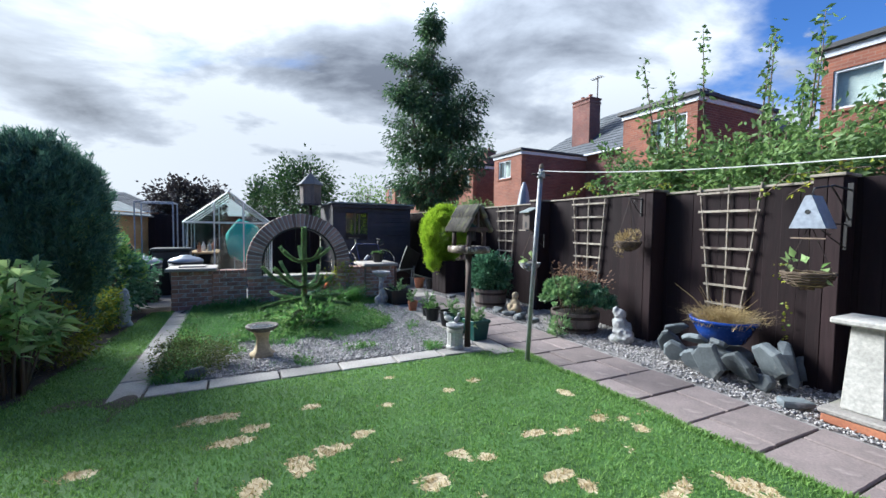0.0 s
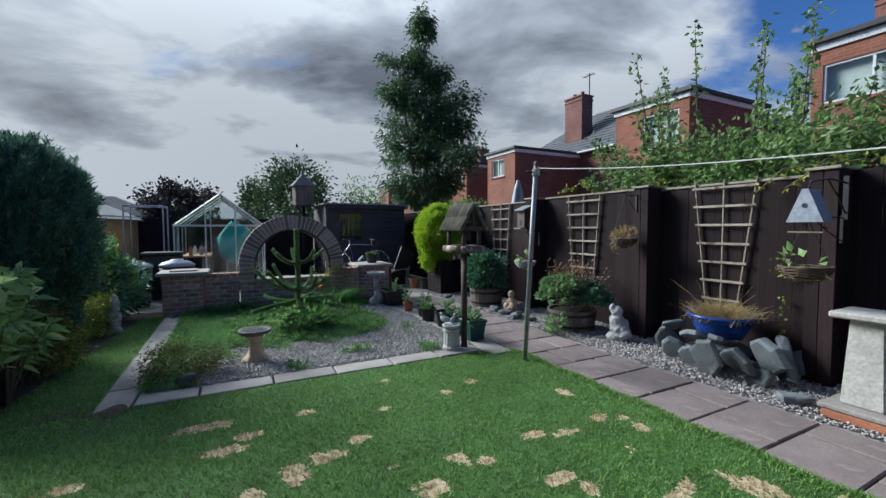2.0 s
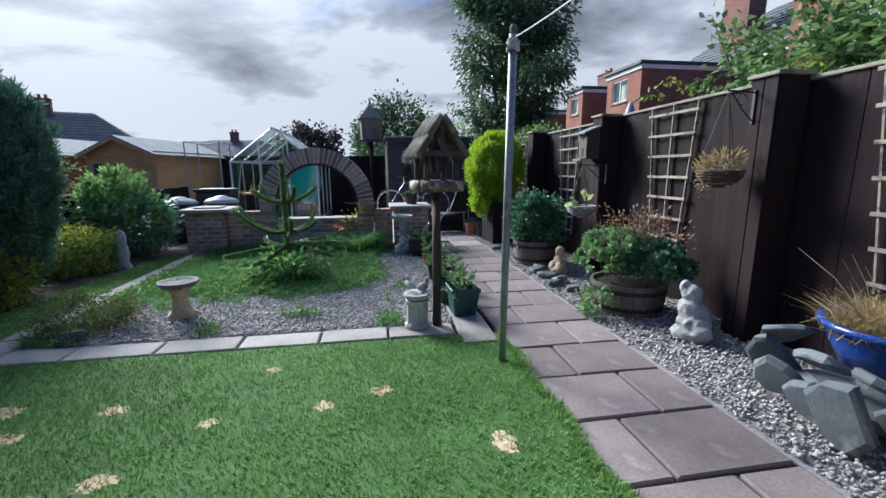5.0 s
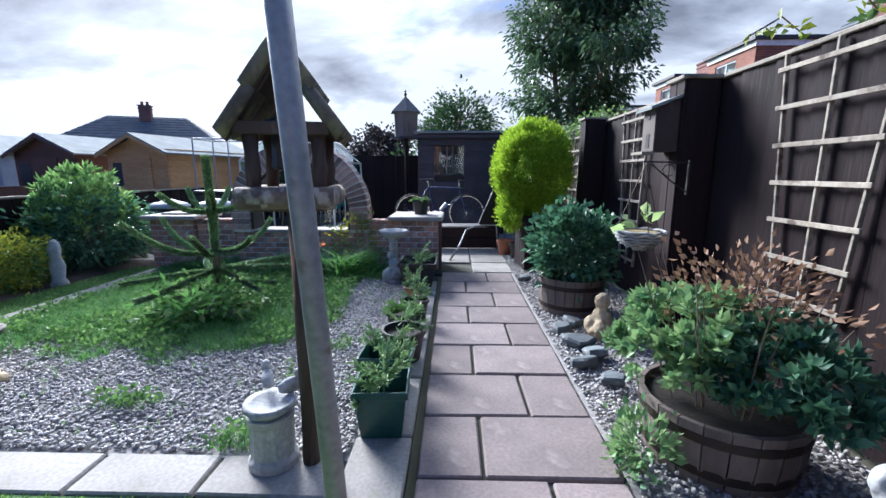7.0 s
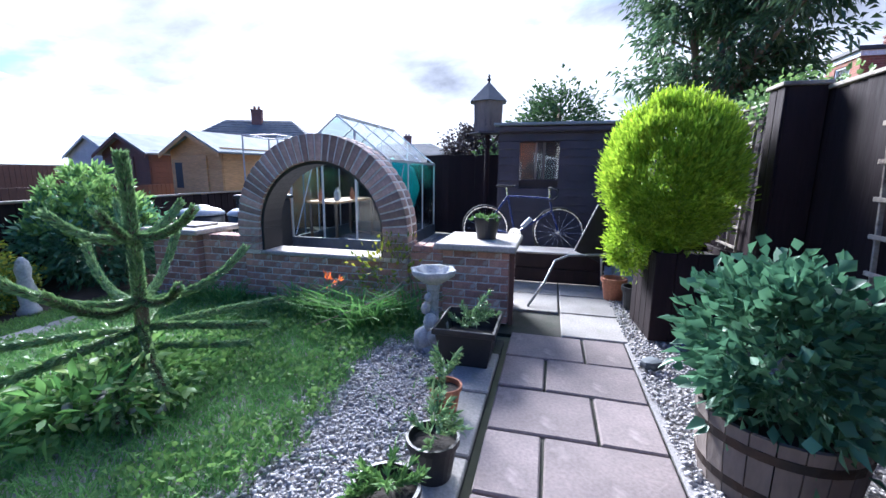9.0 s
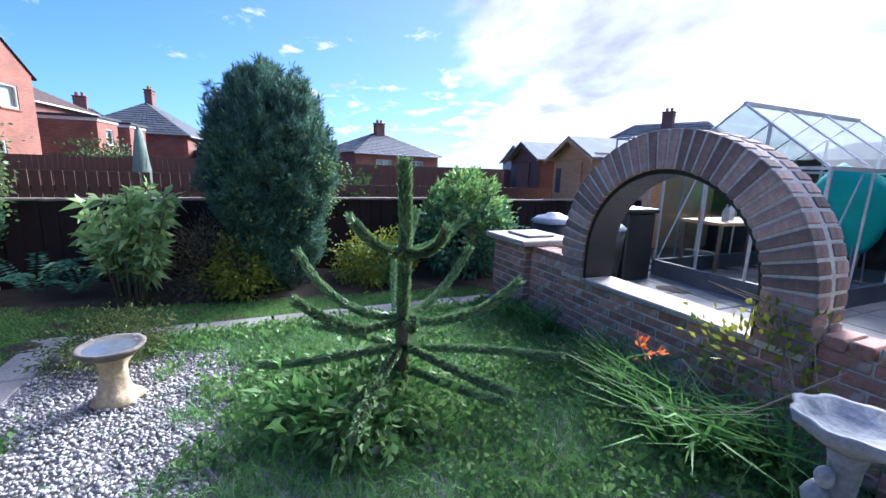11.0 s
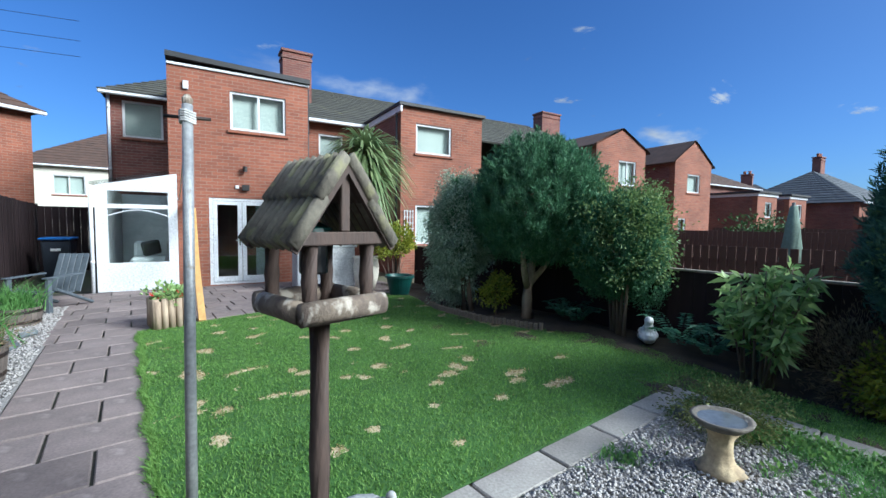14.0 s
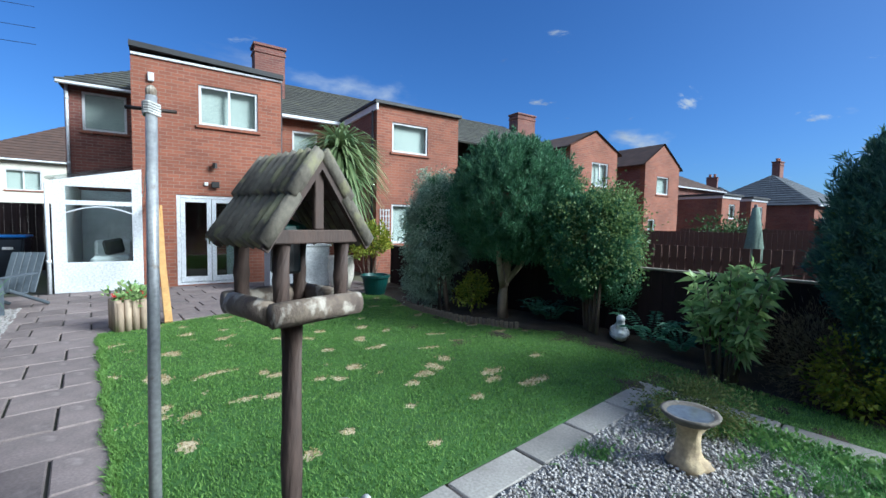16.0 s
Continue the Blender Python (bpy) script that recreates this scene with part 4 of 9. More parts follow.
def roof_slope(parent, p0, p1, p2, p3, rows, mat, label="", lap=0.035):
    """A tiled slope in one skin: stepped courses from the eave p0-p1 up to the ridge p3-p2."""
    p0, p1, p2, p3 = map(Vector, (p0, p1, p2, p3))
    n = (p1 - p0).cross(p3 - p0).normalized()
    bm = bmesh.new()
    prof = [(0.0, -0.03)]
    for i in range(rows):
        prof += [(i / rows, lap), ((i + 1) / rows, lap * 0.25)]
    prof.append((1.0, -0.03))
    k = 28
    grid = []
    for f, h in prof:
        a, b = p0.lerp(p3, f), p1.lerp(p2, f)
        grid.append([bm.verts.new(a.lerp(b, q / k) + n * (h + (0.012 if q % 2 and h > 0 else 0.0))) for q in range(k + 1)])
    for a, b in zip(grid, grid[1:]):
        for q in range(k):
            bm.faces.new((a[q], a[q + 1], b[q + 1], b[q]))
    for a in grid[-1:]:
        for q in range(k):
            bm.faces.new((grid[0][q + 1], grid[0][q], a[q], a[q + 1]))
    part("roof_slope", bm, mat, parent, label)


def chimney(parent, x, y, z0, z1, w=0.75, d=0.5, pots=2):
    bm = boxed(x - w / 2, x + w / 2, y - d / 2, y + d / 2, z0, z1)
    c = part("chimney", bm, M["brick_dark"], parent, "red brick chimney stack")
    bm = bmesh.new()
    box(bm, x - w / 2 - 0.05, x + w / 2 + 0.05, y - d / 2 - 0.05, y + d / 2 + 0.05, z1 + 0.001, z1 + 0.09, bevel=0.01)
    box(bm, x - w / 2 - 0.03, x + w / 2 + 0.03, y - d / 2 - 0.03, y + d / 2 + 0.03, z1 - 0.22, z1 - 0.12, bevel=0.01)
    part("chimney_cap", bm, M["brick_dark"], c)
    for i in range(pots):
        px = x + (i - (pots - 1) / 2) * w * 0.45
        part("chimney_pot", lathe(bmesh.new(), [(0.11, z1 + 0.09), (0.09, z1 + 0.28), (0.115, z1 + 0.3), (0.11, z1 + 0.34)], 10), M["terracotta"], c, "clay chimney pot").location = (px, y, 0)


def drainpipe(parent, x, y, z0, z1, mat=None):
    bm = bmesh.new()
    rod(bm, (x, y, z0), (x, y, z1), 0.034)
    for z in np.arange(z0 + 0.6, z1, 1.6):
        rod(bm, (x, y, z), (x, y, z + 0.06), 0.042)
    part("drainpipe", bm, mat or M["dark_trim"], parent, smooth=True)


def build_house():
    """The house at the end of the lawn and its mirrored half, on a front that stands a little askew."""
    h = thing("brick_house", (1.6, -4.92, 0), math.degrees(math.atan(-0.1237)), "red brick semi-detached house with a two-storey flat-roofed extension", "house")
    B = M["brick_house"]
    # extension: front with openings, sides, back meets the main wall
    x0, x1, top, deep = -2.25, 0.71, 5.0, 3.0
    holes = [(-1.72, -0.5, 3.62, 4.5), (-1.4, -0.04, 0.02, 2.04)]
    part("extension_wall", wall_open(bmesh.new(), x0, x1, -0.05, top - 0.075, 0, 0.25, holes), B, h)
    # extension sides: shade put into the colour by the darker brick
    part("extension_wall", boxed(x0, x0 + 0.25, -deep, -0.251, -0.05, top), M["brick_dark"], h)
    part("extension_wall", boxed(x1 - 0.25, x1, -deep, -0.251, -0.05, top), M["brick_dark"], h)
    bm = bmesh.new()
    vs = [bm.verts.new(p) for p in [(x0 - 0.04, 0.1, top - 0.07), (x1 + 0.02, 0.1, top + 0.02), (x1 + 0.02, -deep, top + 0.06), (x0 - 0.04, -deep, top - 0.02)]]
    us = [bm.verts.new(v.co + Vector((0, 0, 0.11))) for v in vs]
    bm.faces.new(vs[::-1])
    bm.faces.new(us)
    for i in range(4):
        bm.faces.new((vs[i], vs[(i + 1) % 4], us[(i + 1) % 4], us[i]))
    part("flat_roof", bm, M["dark_trim"], h, "dark felt flat roof edge")
    part("gutter", boxed(x0 - 0.02, x1, 0.004, 0.04, top - 0.13, top - 0.075, bevel=0.008), M["upvc"], h, "white fascia board")
    drainpipe(h, x0 - 0.07, -0.35, 0, top - 0.05)
    window(h, -1.72, -0.5, 3.62, 4.5, 0, 2)
    # french doors
    d = part("french_door", boxed(-1.4, -0.04, -0.1, -0.02, 0.02, 0.07), M["upvc"], h, "white glazed french doors")
    for a, b in ((-1.4, -1.33), (-0.11, -0.04)):
        part("door_frame", boxed(a, b, -0.1, -0.02, 0.07, 2.04, bevel=0.004), M["upvc"], d)
    part("door_frame", boxed(-1.33, -0.11, -0.1, -0.02, 1.97, 2.04, bevel=0.004), M["upvc"], d)
    for a, b in ((-1.325, -0.725), (-0.715, -0.115)):
        part("door_leaf", boxed(a, a + 0.09, -0.09, -0.03, 0.08, 1.965, bevel=0.004), M["upvc"], d)
        part("door_leaf", boxed(b - 0.09, b, -0.09, -0.03, 0.08, 1.965, bevel=0.004), M["upvc"], d)
        part("door_leaf", boxed(a + 0.09, b - 0.09, -0.09, -0.03, 0.08, 0.2, bevel=0.004), M["upvc"], d)
        part("door_leaf", boxed(a + 0.09, b - 0.09, -0.09, -0.03, 1.88, 1.965, bevel=0.004), M["upvc"], d)
        part("pane", boxed(a + 0.07, b - 0.07, -0.065, -0.058, 0.18, 1.9), M["glass"], d).visible_shadow = False
    for c in (-0.77, -0.67):
        bm = boxed(c - 0.015, c + 0.015, -0.028, -0.018, 0.93, 1.15, bevel=0.003)
        rod(bm, (c, -0.01, 1.05), (c + (0.09 if c > -0.72 else -0.09), -0.01, 1.05), 0.009)
        part("door_handle", bm, M["chrome"], d, "bright door handle")
    part("curtain", boxed(-1.3, -1.05, -0.35, -0.32, 0.05, 2.0), M["grey_board"], d, "grey hanging curtain")
    # main house behind, left and right of the extension
    m1, eave = 2.2, 4.85
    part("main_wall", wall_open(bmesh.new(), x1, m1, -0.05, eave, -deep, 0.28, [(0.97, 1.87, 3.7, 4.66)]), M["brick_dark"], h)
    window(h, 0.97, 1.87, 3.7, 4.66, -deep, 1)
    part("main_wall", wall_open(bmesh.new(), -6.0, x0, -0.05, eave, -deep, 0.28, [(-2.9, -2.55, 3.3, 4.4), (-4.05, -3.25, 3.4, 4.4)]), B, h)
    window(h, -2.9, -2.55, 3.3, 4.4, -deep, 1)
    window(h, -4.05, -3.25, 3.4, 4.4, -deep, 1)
    # end and back walls in the darker brick too, shade in the colour
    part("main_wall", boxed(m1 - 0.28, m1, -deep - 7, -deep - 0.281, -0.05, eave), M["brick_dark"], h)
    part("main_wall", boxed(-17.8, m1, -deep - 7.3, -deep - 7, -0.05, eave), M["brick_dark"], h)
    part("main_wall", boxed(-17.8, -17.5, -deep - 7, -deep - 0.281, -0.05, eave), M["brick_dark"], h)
    rz, ry, ov, hip, tiles = 6.9, -deep - 3.6, m1 + 0.12, -0.65, "grey-green weathered pantile roof"
    roof_slope(h, (ov, -deep + 0.3, eave - 0.05), (-18.1, -deep + 0.3, eave - 0.05), (-15.2, ry, rz), (hip, ry, rz), 18, M["roof_tile"], tiles)
    roof_slope(h, (-18.1, -deep - 7.5, eave - 0.05), (ov, -deep - 7.5, eave - 0.05), (hip, ry, rz), (-15.2, ry, rz), 18, M["roof_tile"], tiles)
    roof_slope(h, (ov, -deep - 7.5, eave - 0.05), (ov, -deep + 0.3, eave - 0.05), (hip, ry, rz), (hip, ry - 0.01, rz), 18, M["roof_tile"], tiles)
    roof_slope(h, (-18.1, -deep + 0.3, eave - 0.05), (-18.1, -deep - 7.5, eave - 0.05), (-15.2, ry, rz), (-15.2, ry + 0.01, rz), 18, M["roof_tile"], tiles)
    part("gutter", boxed(x1, m1 + 0.12, -deep + 0.24, -deep + 0.34, eave - 0.14, eave - 0.06, bevel=0.02), M["upvc"], h, "white gutter")
    part("gutter", boxed(-6.0, x0, -deep + 0.24, -deep + 0.36, eave - 0.16, eave - 0.05, bevel=0.02), M["upvc"], h, "white gutter")
    drainpipe(h, m1 - 0.06, -deep + 0.08, 2.2, eave, M["upvc"])
    drainpipe(h, x0 - 0.25, -deep + 0.08, 0, eave)
    chimney(h, -2.85, -deep - 1.6, 4.8, 7.3, 0.95, 0.6, 0)
    chimney(h, -16.39, -deep - 3.2, 5.0, 7.50, 1.3, 0.7, 0)
    # the neighbour's extension on the same front
    n0, n1 = -7.62, -4.82
    holes = [(-6.5, -5.3, 3.55, 4.4), (-6.1, -5.3, 0.9, 2.05)]
    part("extension_wall", wall_open(bmesh.new(), n0, n1, -0.05, 4.82, 0, 0.25, holes), B, h)
    # these sides are painted darker than the front for shade
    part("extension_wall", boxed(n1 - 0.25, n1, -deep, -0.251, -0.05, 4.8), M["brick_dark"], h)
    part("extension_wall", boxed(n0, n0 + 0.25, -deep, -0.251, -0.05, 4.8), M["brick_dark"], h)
    window(h, -6.5, -5.3, 3.55, 4.4, 0, 1)
    window(h, -6.1, -5.3, 0.9, 2.05, 0, 1)
    part("flat_roof", boxed(n0 - 0.06, n1 + 0.1, -deep, 0.12, 4.825, 4.92, bevel=0.01), M["dark_trim"], h, "dark felt flat roof edge")
    part("gutter", boxed(n1 + 0.002, n1 + 0.06, -deep, 0.1, 4.65, 4.82), M["upvc"], h, "white fascia board")
    drainpipe(h, n1 + 0.07, -0.15, 0, 4.65)
    bm = bmesh.new()
    for i in range(4):
        box(bm, -5.22 + i * 0.09, -5.2 + i * 0.09, 0.005, 0.02, 0.95, 1.9)
    for i in range(6):
        box(bm, -5.23, -4.92, 0.021, 0.034, 1.0 + i * 0.17, 1.02 + i * 0.17)
    part("wall_trellis", bm, M["white_board"], h, "small pale trellis fixed to the wall")
    # small fittings on the front
    bm = boxed(0.31, 0.42, 0.002, 0.06, 4.38, 4.56, bevel=0.01)
    part("alarm_box", bm, M["upvc"], h, "white alarm box")
    bm = bmesh.new()
    rod(bm, (-0.79, 0.0, 2.72), (-0.79, 0.1, 2.72), 0.03)
    rod(bm, (-0.79, 0.1, 2.66), (-0.79, 0.1, 2.78), 0.05)
    part("wall_light", bm, M["black_iron"], h, "black wall light")
    bm = boxed(-0.86, -0.74, 0.002, 0.05, 2.26, 2.34, bevel=0.005)
    box(bm, -0.88, -0.72, 0.05, 0.09, 2.22, 2.36, bevel=0.008)
    part("flood_light", bm, M["black_iron"], h, "black flood light")
    bm = boxed(-0.66, -0.58, 0.002, 0.04, 2.26, 2.34, bevel=0.01)
    part("sensor_box", bm, M["white_board"], h)


def build_lean_to():
    """The white glazed porch in the angle of the house."""
    c = thing("conservatory", (1.604, -4.884, 0), math.degrees(math.atan(-0.1237)), "white lean-to glazed porch with a sloping top", "conservatory")
    x0, x1 = 0.62, 1.98
    U = M["upvc"]
    x0, xi = 0.57, 0.735
    bm = prism(bmesh.new(), [(x0, 2.1), (x1, 2.1), (x1, 2.2), (x0, 2.52)], -0.02, 0.03)
    part("top_panel", bm, U, c)
    part("dwarf_panel", boxed(x0, x1, -0.02, 0.03, 0.0, 0.6, bevel=0.004), U, c)
    part("post", boxed(x0, x0 + 0.17, -0.02, 0.03, 0.601, 2.099), U, c)
    part("post", boxed(x1 - 0.2, x1, -0.02, 0.03, 0.601, 2.099), U, c)
    part("transom", boxed(x0 + 0.17, x1 - 0.2, -0.015, 0.025, 1.74, 1.83), U, c)
    part("pane", boxed(x0 + 0.16, x1 - 0.19, 0.0, 0.006, 0.59, 1.75), M["glass"], c).visible_shadow = False
    part("pane", boxed(x0 + 0.16, x1 - 0.19, 0.0, 0.006, 1.82, 2.11), M["glass"], c).visible_shadow = False
    bm = bmesh.new()
    pts = [(x0 + 0.17 + 1.04 * i / 14, 0.012, 1.58 + 0.13 * math.sin(math.pi * i / 14)) for i in range(15)]
    tube(bm, pts, 0.012, 5)
    part("arched_bar", bm, U, c)
    part("side_wall", boxed(x1 - 0.04, x1, -2.99, -0.021, 0.0, 2.2), U, c)
    bm = bmesh.new()
    v = [bm.verts.new(p) for p in [(xi, 0.08, 2.53), (x1 + 0.08, 0.08, 2.22), (x1 + 0.08, -2.98, 2.22), (xi, -2.98, 2.53)]]
    u = [bm.verts.new(q.co + Vector((0, 0, 0.04))) for q in v]
    bm.faces.new(v[::-1])
    bm.faces.new(u)
    for i in range(4):
        bm.faces.new((v[i], v[(i + 1) % 4], u[(i + 1) % 4], u[i]))
    part("roof", bm, M["gh_glass"], c, "clear sheet porch roof").visible_shadow = False
    drainpipe(c, x1 + 0.06, 0.06, 0, 2.15, U)
    part("floor_board", boxed(xi, x1 - 0.05, -2.98, -0.03, 0.0, 0.05), M["white_board"], c)
    part("back_wall", boxed(xi, x1 - 0.05, -2.985, -2.95, 0.06, 2.18), M["white_board"], c)
    # sofa with a cushion behind the glass
    th = math.atan(-0.1237)
    wx = lambda lx, ly: (1.6 + lx * math.cos(th) - ly * math.sin(th), -4.92 + lx * math.sin(th) + ly * math.cos(th))
    s = thing("sofa", (*wx(1.15, -0.75), 0.05), math.degrees(th), "white padded sofa inside the porch", "sofa")
    part("seat", boxed(-0.35, 0.35, -0.35, 0.3, 0.12, 0.62, bevel=0.06), M["white_board"], s)
    part("backrest", boxed(-0.35, 0.35, -0.5, -0.351, 0.12, 0.95, bevel=0.06), M["white_board"], s)
    bm = boxed(-0.18, 0.18, -0.05, 0.05, -0.17, 0.17, bevel=0.04, m=pose(0, 0, 0, -15, 12, 8))
    solid("cushion", bm, M["black_plastic"], (*wx(1.12, -0.68), 0.87), math.degrees(th), "black square cushion on the white sofa", "cushion")
    # long plank and a thinner lath, leaning from the lawn's edge to the house front
    for nm, foot, top, w, d, lab in (("timber_plank", (2.2, -1.2, 0.0), (1.944, -4.913, 1.975), 0.1, 0.035, "long new orange timber plank leaning on the house"), ("timber_lath", (2.12, -1.9, 0.0), (1.844, -4.913, 1.775), 0.04, 0.025, "thin pale timber lath leaning beside the plank")):
        a, b = Vector(foot), Vector(top)
        axis = (b - a).normalized()
        side = axis.cross(Vector((0, 1, 0.2))).normalized()
        m = Matrix((side, side.cross(axis) * -1, axis)).transposed().to_4x4()
        bm = boxed(-w / 2, w / 2, -d / 2, d / 2, 0.0, (b - a).length, bevel=0.003, m=m)
        solid(nm, bm, M["new_wood"], foot, 0, lab, "plank")


def simple_house(name, loc, rz, label, w, d, eave, ridge, mat, roof_mat, windows, roof="gable", chimneys=(), group="", fascia=True, doors=()):
    """A house of the next rows: local front faces +y, x from 0 to w."""
    h = thing(name, loc, rz, label, "house", group)
    holes = [q[:4] for q in windows]
    part("wall", wall_open(bmesh.new(), 0, w, -0.1, eave, 0, 0.25, holes), mat, h)
    # brick sides and back take the darker copy: shade painted into the wall colour
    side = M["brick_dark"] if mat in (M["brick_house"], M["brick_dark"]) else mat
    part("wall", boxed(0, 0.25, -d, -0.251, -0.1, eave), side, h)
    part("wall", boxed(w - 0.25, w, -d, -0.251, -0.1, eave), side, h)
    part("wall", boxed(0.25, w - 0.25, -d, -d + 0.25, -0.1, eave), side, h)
    for q in windows:
        window(h, *q[:4], 0, q[4] if len(q) > 4 else 1)
    o = 0.25
    if roof == "flat":
        part("flat_roof", boxed(-0.15, w + 0.15, -d - 0.1, 0.16, eave + 0.002, eave + 0.12, bevel=0.01), M["dark_trim"], h, "dark felt flat roof edge")
        if fascia:
            part("fascia", boxed(-0.05, w + 0.05, 0.003, 0.05, eave - 0.16, eave - 0.002), M["upvc"], h, "white fascia board")
            part("fascia", boxed(-0.055, -0.003, -d, 0.0, eave - 0.16, eave - 0.002), M["upvc"], h, "white fascia board")
            part("fascia", boxed(w + 0.003, w + 0.055, -d, 0.0, eave - 0.16, eave - 0.002), M["upvc"], h, "white fascia board")
    elif roof == "gable":
        c = w / 2
        part("gable", prism(bmesh.new(), [(0, eave + 0.002), (w, eave + 0.002), (c, ridge)], -0.25, -0.002), mat, h)
        roof_slope(h, (-o, -d, eave - 0.12), (-o, 0.05, eave - 0.12), (c, 0.05, ridge + 0.05), (c, -d, ridge + 0.05), 12, roof_mat)
        roof_slope(h, (w + o, 0.05, eave - 0.12), (w + o, -d, eave - 0.12), (c, -d, ridge + 0.05), (c, 0.05, ridge + 0.05), 12, roof_mat)
    else:
        a, b, yc = d * 0.5, w - d * 0.5, -d / 2
        if b < a:
            a = b = w / 2
        e = eave - 0.05
        roof_slope(h, (w + o, o, e), (-o, o, e), (a, yc, ridge), (b, yc, ridge), 14, roof_mat)
        roof_slope(h, (-o, -d - o, e), (w + o, -d - o, e), (b, yc, ridge), (a, yc, ridge), 14, roof_mat)
        roof_slope(h, (w + o, -d - o, e), (w + o, o, e), (b, yc, ridge), (b, yc - 0.01, ridge), 14, roof_mat)
        roof_slope(h, (-o, o, e), (-o, -d - o, e), (a, yc, ridge), (a, yc + 0.01, ridge), 14, roof_mat)
        part("gutter", boxed(-o, w + o, o - 0.02, o + 0.09, e - 0.1, e - 0.005, bevel=0.02), M["upvc"], h, "white gutter")
    for c in chimneys:
        chimney(h, *c)
    return h


def build_neighbours():
    th = math.degrees(math.atan(-0.1237))
    BH, BD = M["brick_house"], M["brick_dark"]
    fx = lambda x: -4.92 - 0.1237 * (x - 1.6)
    # along our own row
    simple_house("gabled_house", (-14.35, fx(-14.35), 0), th, "red brick house with a gabled rear wing", 3.05, 6, 4.7, 5.35, BH, M["roof_brown"], [(0.6, 1.7, 3.15, 4.15, 2)], "gable", group="houses of the row")
    simple_house("gabled_house", (-19.5, fx(-19.5), 0), th, "red brick house with a gabled rear wing", 3.0, 6, 4.5, 5.45, BH, M["roof_brown"], [(0.95, 2.0, 3.1, 3.95, 1), (2.0, 2.6, 0.4, 1.9, 1)], "gable", group="houses of the row")
    simple_house("flat_roofed_wing", (-26.6, fx(-26.6), 0), th, "red brick house wing with a flat roof", 2.3, 7, 3.42, 4, BH, M["roof_tile"], [(0.6, 1.4, 2.1, 2.95, 1)], "flat", group="houses of the row")
    simple_house("flat_roofed_wing", (-30.6, fx(-30.6), 0), th, "red brick house wing with a flat roof", 2.4, 7, 3.42, 4, BH, M["roof_tile"], [(0.6, 1.4, 2.1, 2.95, 1)], "flat", group="houses of the row")
    simple_house("row_house", (-41, fx(-41) + 2.0, 0), th, "red brick house with a grey hipped roof", 9, 7, 3.2, 5.6, BH, M["slate_roof"], [(1.0, 2.4, 1.6, 2.6, 2), (6, 7.4, 1.6, 2.6, 2)], "hip", [(4.5, -3.5, 5.0, 6.6)], group="houses of the row")
    simple_house("row_house", (-34, fx(-34) - 4, 0), th, "red brick house with a brown tiled roof", 14, 7, 4.4, 6.3, BD, M["roof_brown"], [(1.0, 2.4, 2.6, 3.6, 2)], "hip", group="houses of the row")
    # other side of the tall fence, beyond the alley by the house
    simple_house("brick_house_next_door", (5.25, -11.6, 0), 30, "brown brick house next door with white sash windows", 8.5, 8, 4.75, 7.4, M["brick_house"], M["roof_brown"], [(1.3, 2.9, 3.3, 4.5, 2), (1.1, 2.9, 1.0, 2.1, 3)], "hip", group="houses of the row")
    simple_house("rendered_house", (-0.5, -26, 0), 0, "cream rendered house with a brown hipped roof", 8.5, 8, 4.6, 7.2, M["cream"], M["roof_brown"], [(5.4, 6.8, 2.9, 4.0, 2)], "hip", group="houses of the row")
    # the row whose backs face the tall fence
    for y0, w, win, z in [(1.2, 3.83, [(1.9, 3.62, 4.3, 5.2, 2)], 5.7), (7.98, 2.68, [(0.32, 1.58, 4.0, 5.15, 2)], 5.55), (16.62, 2.42, [(0.9, 2.0, 4.1, 5.0, 2)], 5.32), (21.3, 1.75, [(0.45, 1.25, 4.1, 4.95, 1)], 5.25), (29, 2.4, [(0.7, 1.6, 4.1, 4.9, 1)], 5.2), (35, 2.6, [(0.7, 1.6, 4.1, 4.9, 1)], 5.2)]:
        simple_house("rear_wing", (12.4, y0, 0), 90, "red brick rear wing with a flat roof and white trim", w, 4.2, z, z, BH, M["roof_tile"], win, "flat", group="wings of the facing row")
    for y0, w, ch, e, r in [(-4, 10, 8.9, 5.5, 7.9), (9.2, 13.0, 8.7, 5.5, 8.4), (22.5, 17, 5.9, 5.4, 7.2)]:
        simple_house("facing_row_house", (16.6, y0, 0), 90, "red brick house with a grey hipped roof", w, 7, e, r, BD, M["slate_roof"], [(w * 0.75, w * 0.75 + 0.5, 3.9, 4.9, 1)], "hip", [(ch, -1.2, e, r + 0.35, 1.3, 0.8)], group="houses of the facing row")
    t = thing("roof_aerial", (18.0, 17.3, 8.75), 90, "thin metal television aerial on the chimney", "aerial")
    part("mast", rod(bmesh.new(), (0, 0, -0.1), (0, 0, 1.3), 0.03, seg=6), M["iron"], t)
    part("boom", rod(bmesh.new(), (-0.35, 0, 1.2), (0.45, 0, 1.2), 0.02, seg=5), M["iron"], t)
    for k in range(5):
        part("element", rod(bmesh.new(), (-0.3 + 0.17 * k, -0.2, 1.2), (-0.3 + 0.17 * k, 0.2, 1.2), 0.012, seg=4), M["iron"], t)
    t = thing("folded_parasol", (9.0, 11.88, 0), 0, "pale blue folded parasol in the garden behind the fence", "parasol")
    part("pole", tube(bmesh.new(), [(0, 0, 0), (0, 0, 3.1)], 0.03, 8), M["pole"], t)
    part("canopy", lathe(bmesh.new(), [(0.26, 1.7), (0.22, 2.2), (0.13, 2.8), (0.04, 3.12)], 16, lambda k, q, z: 1 + 0.18 * math.sin(k * 2.4)), M["zinc"], t, smooth=True)
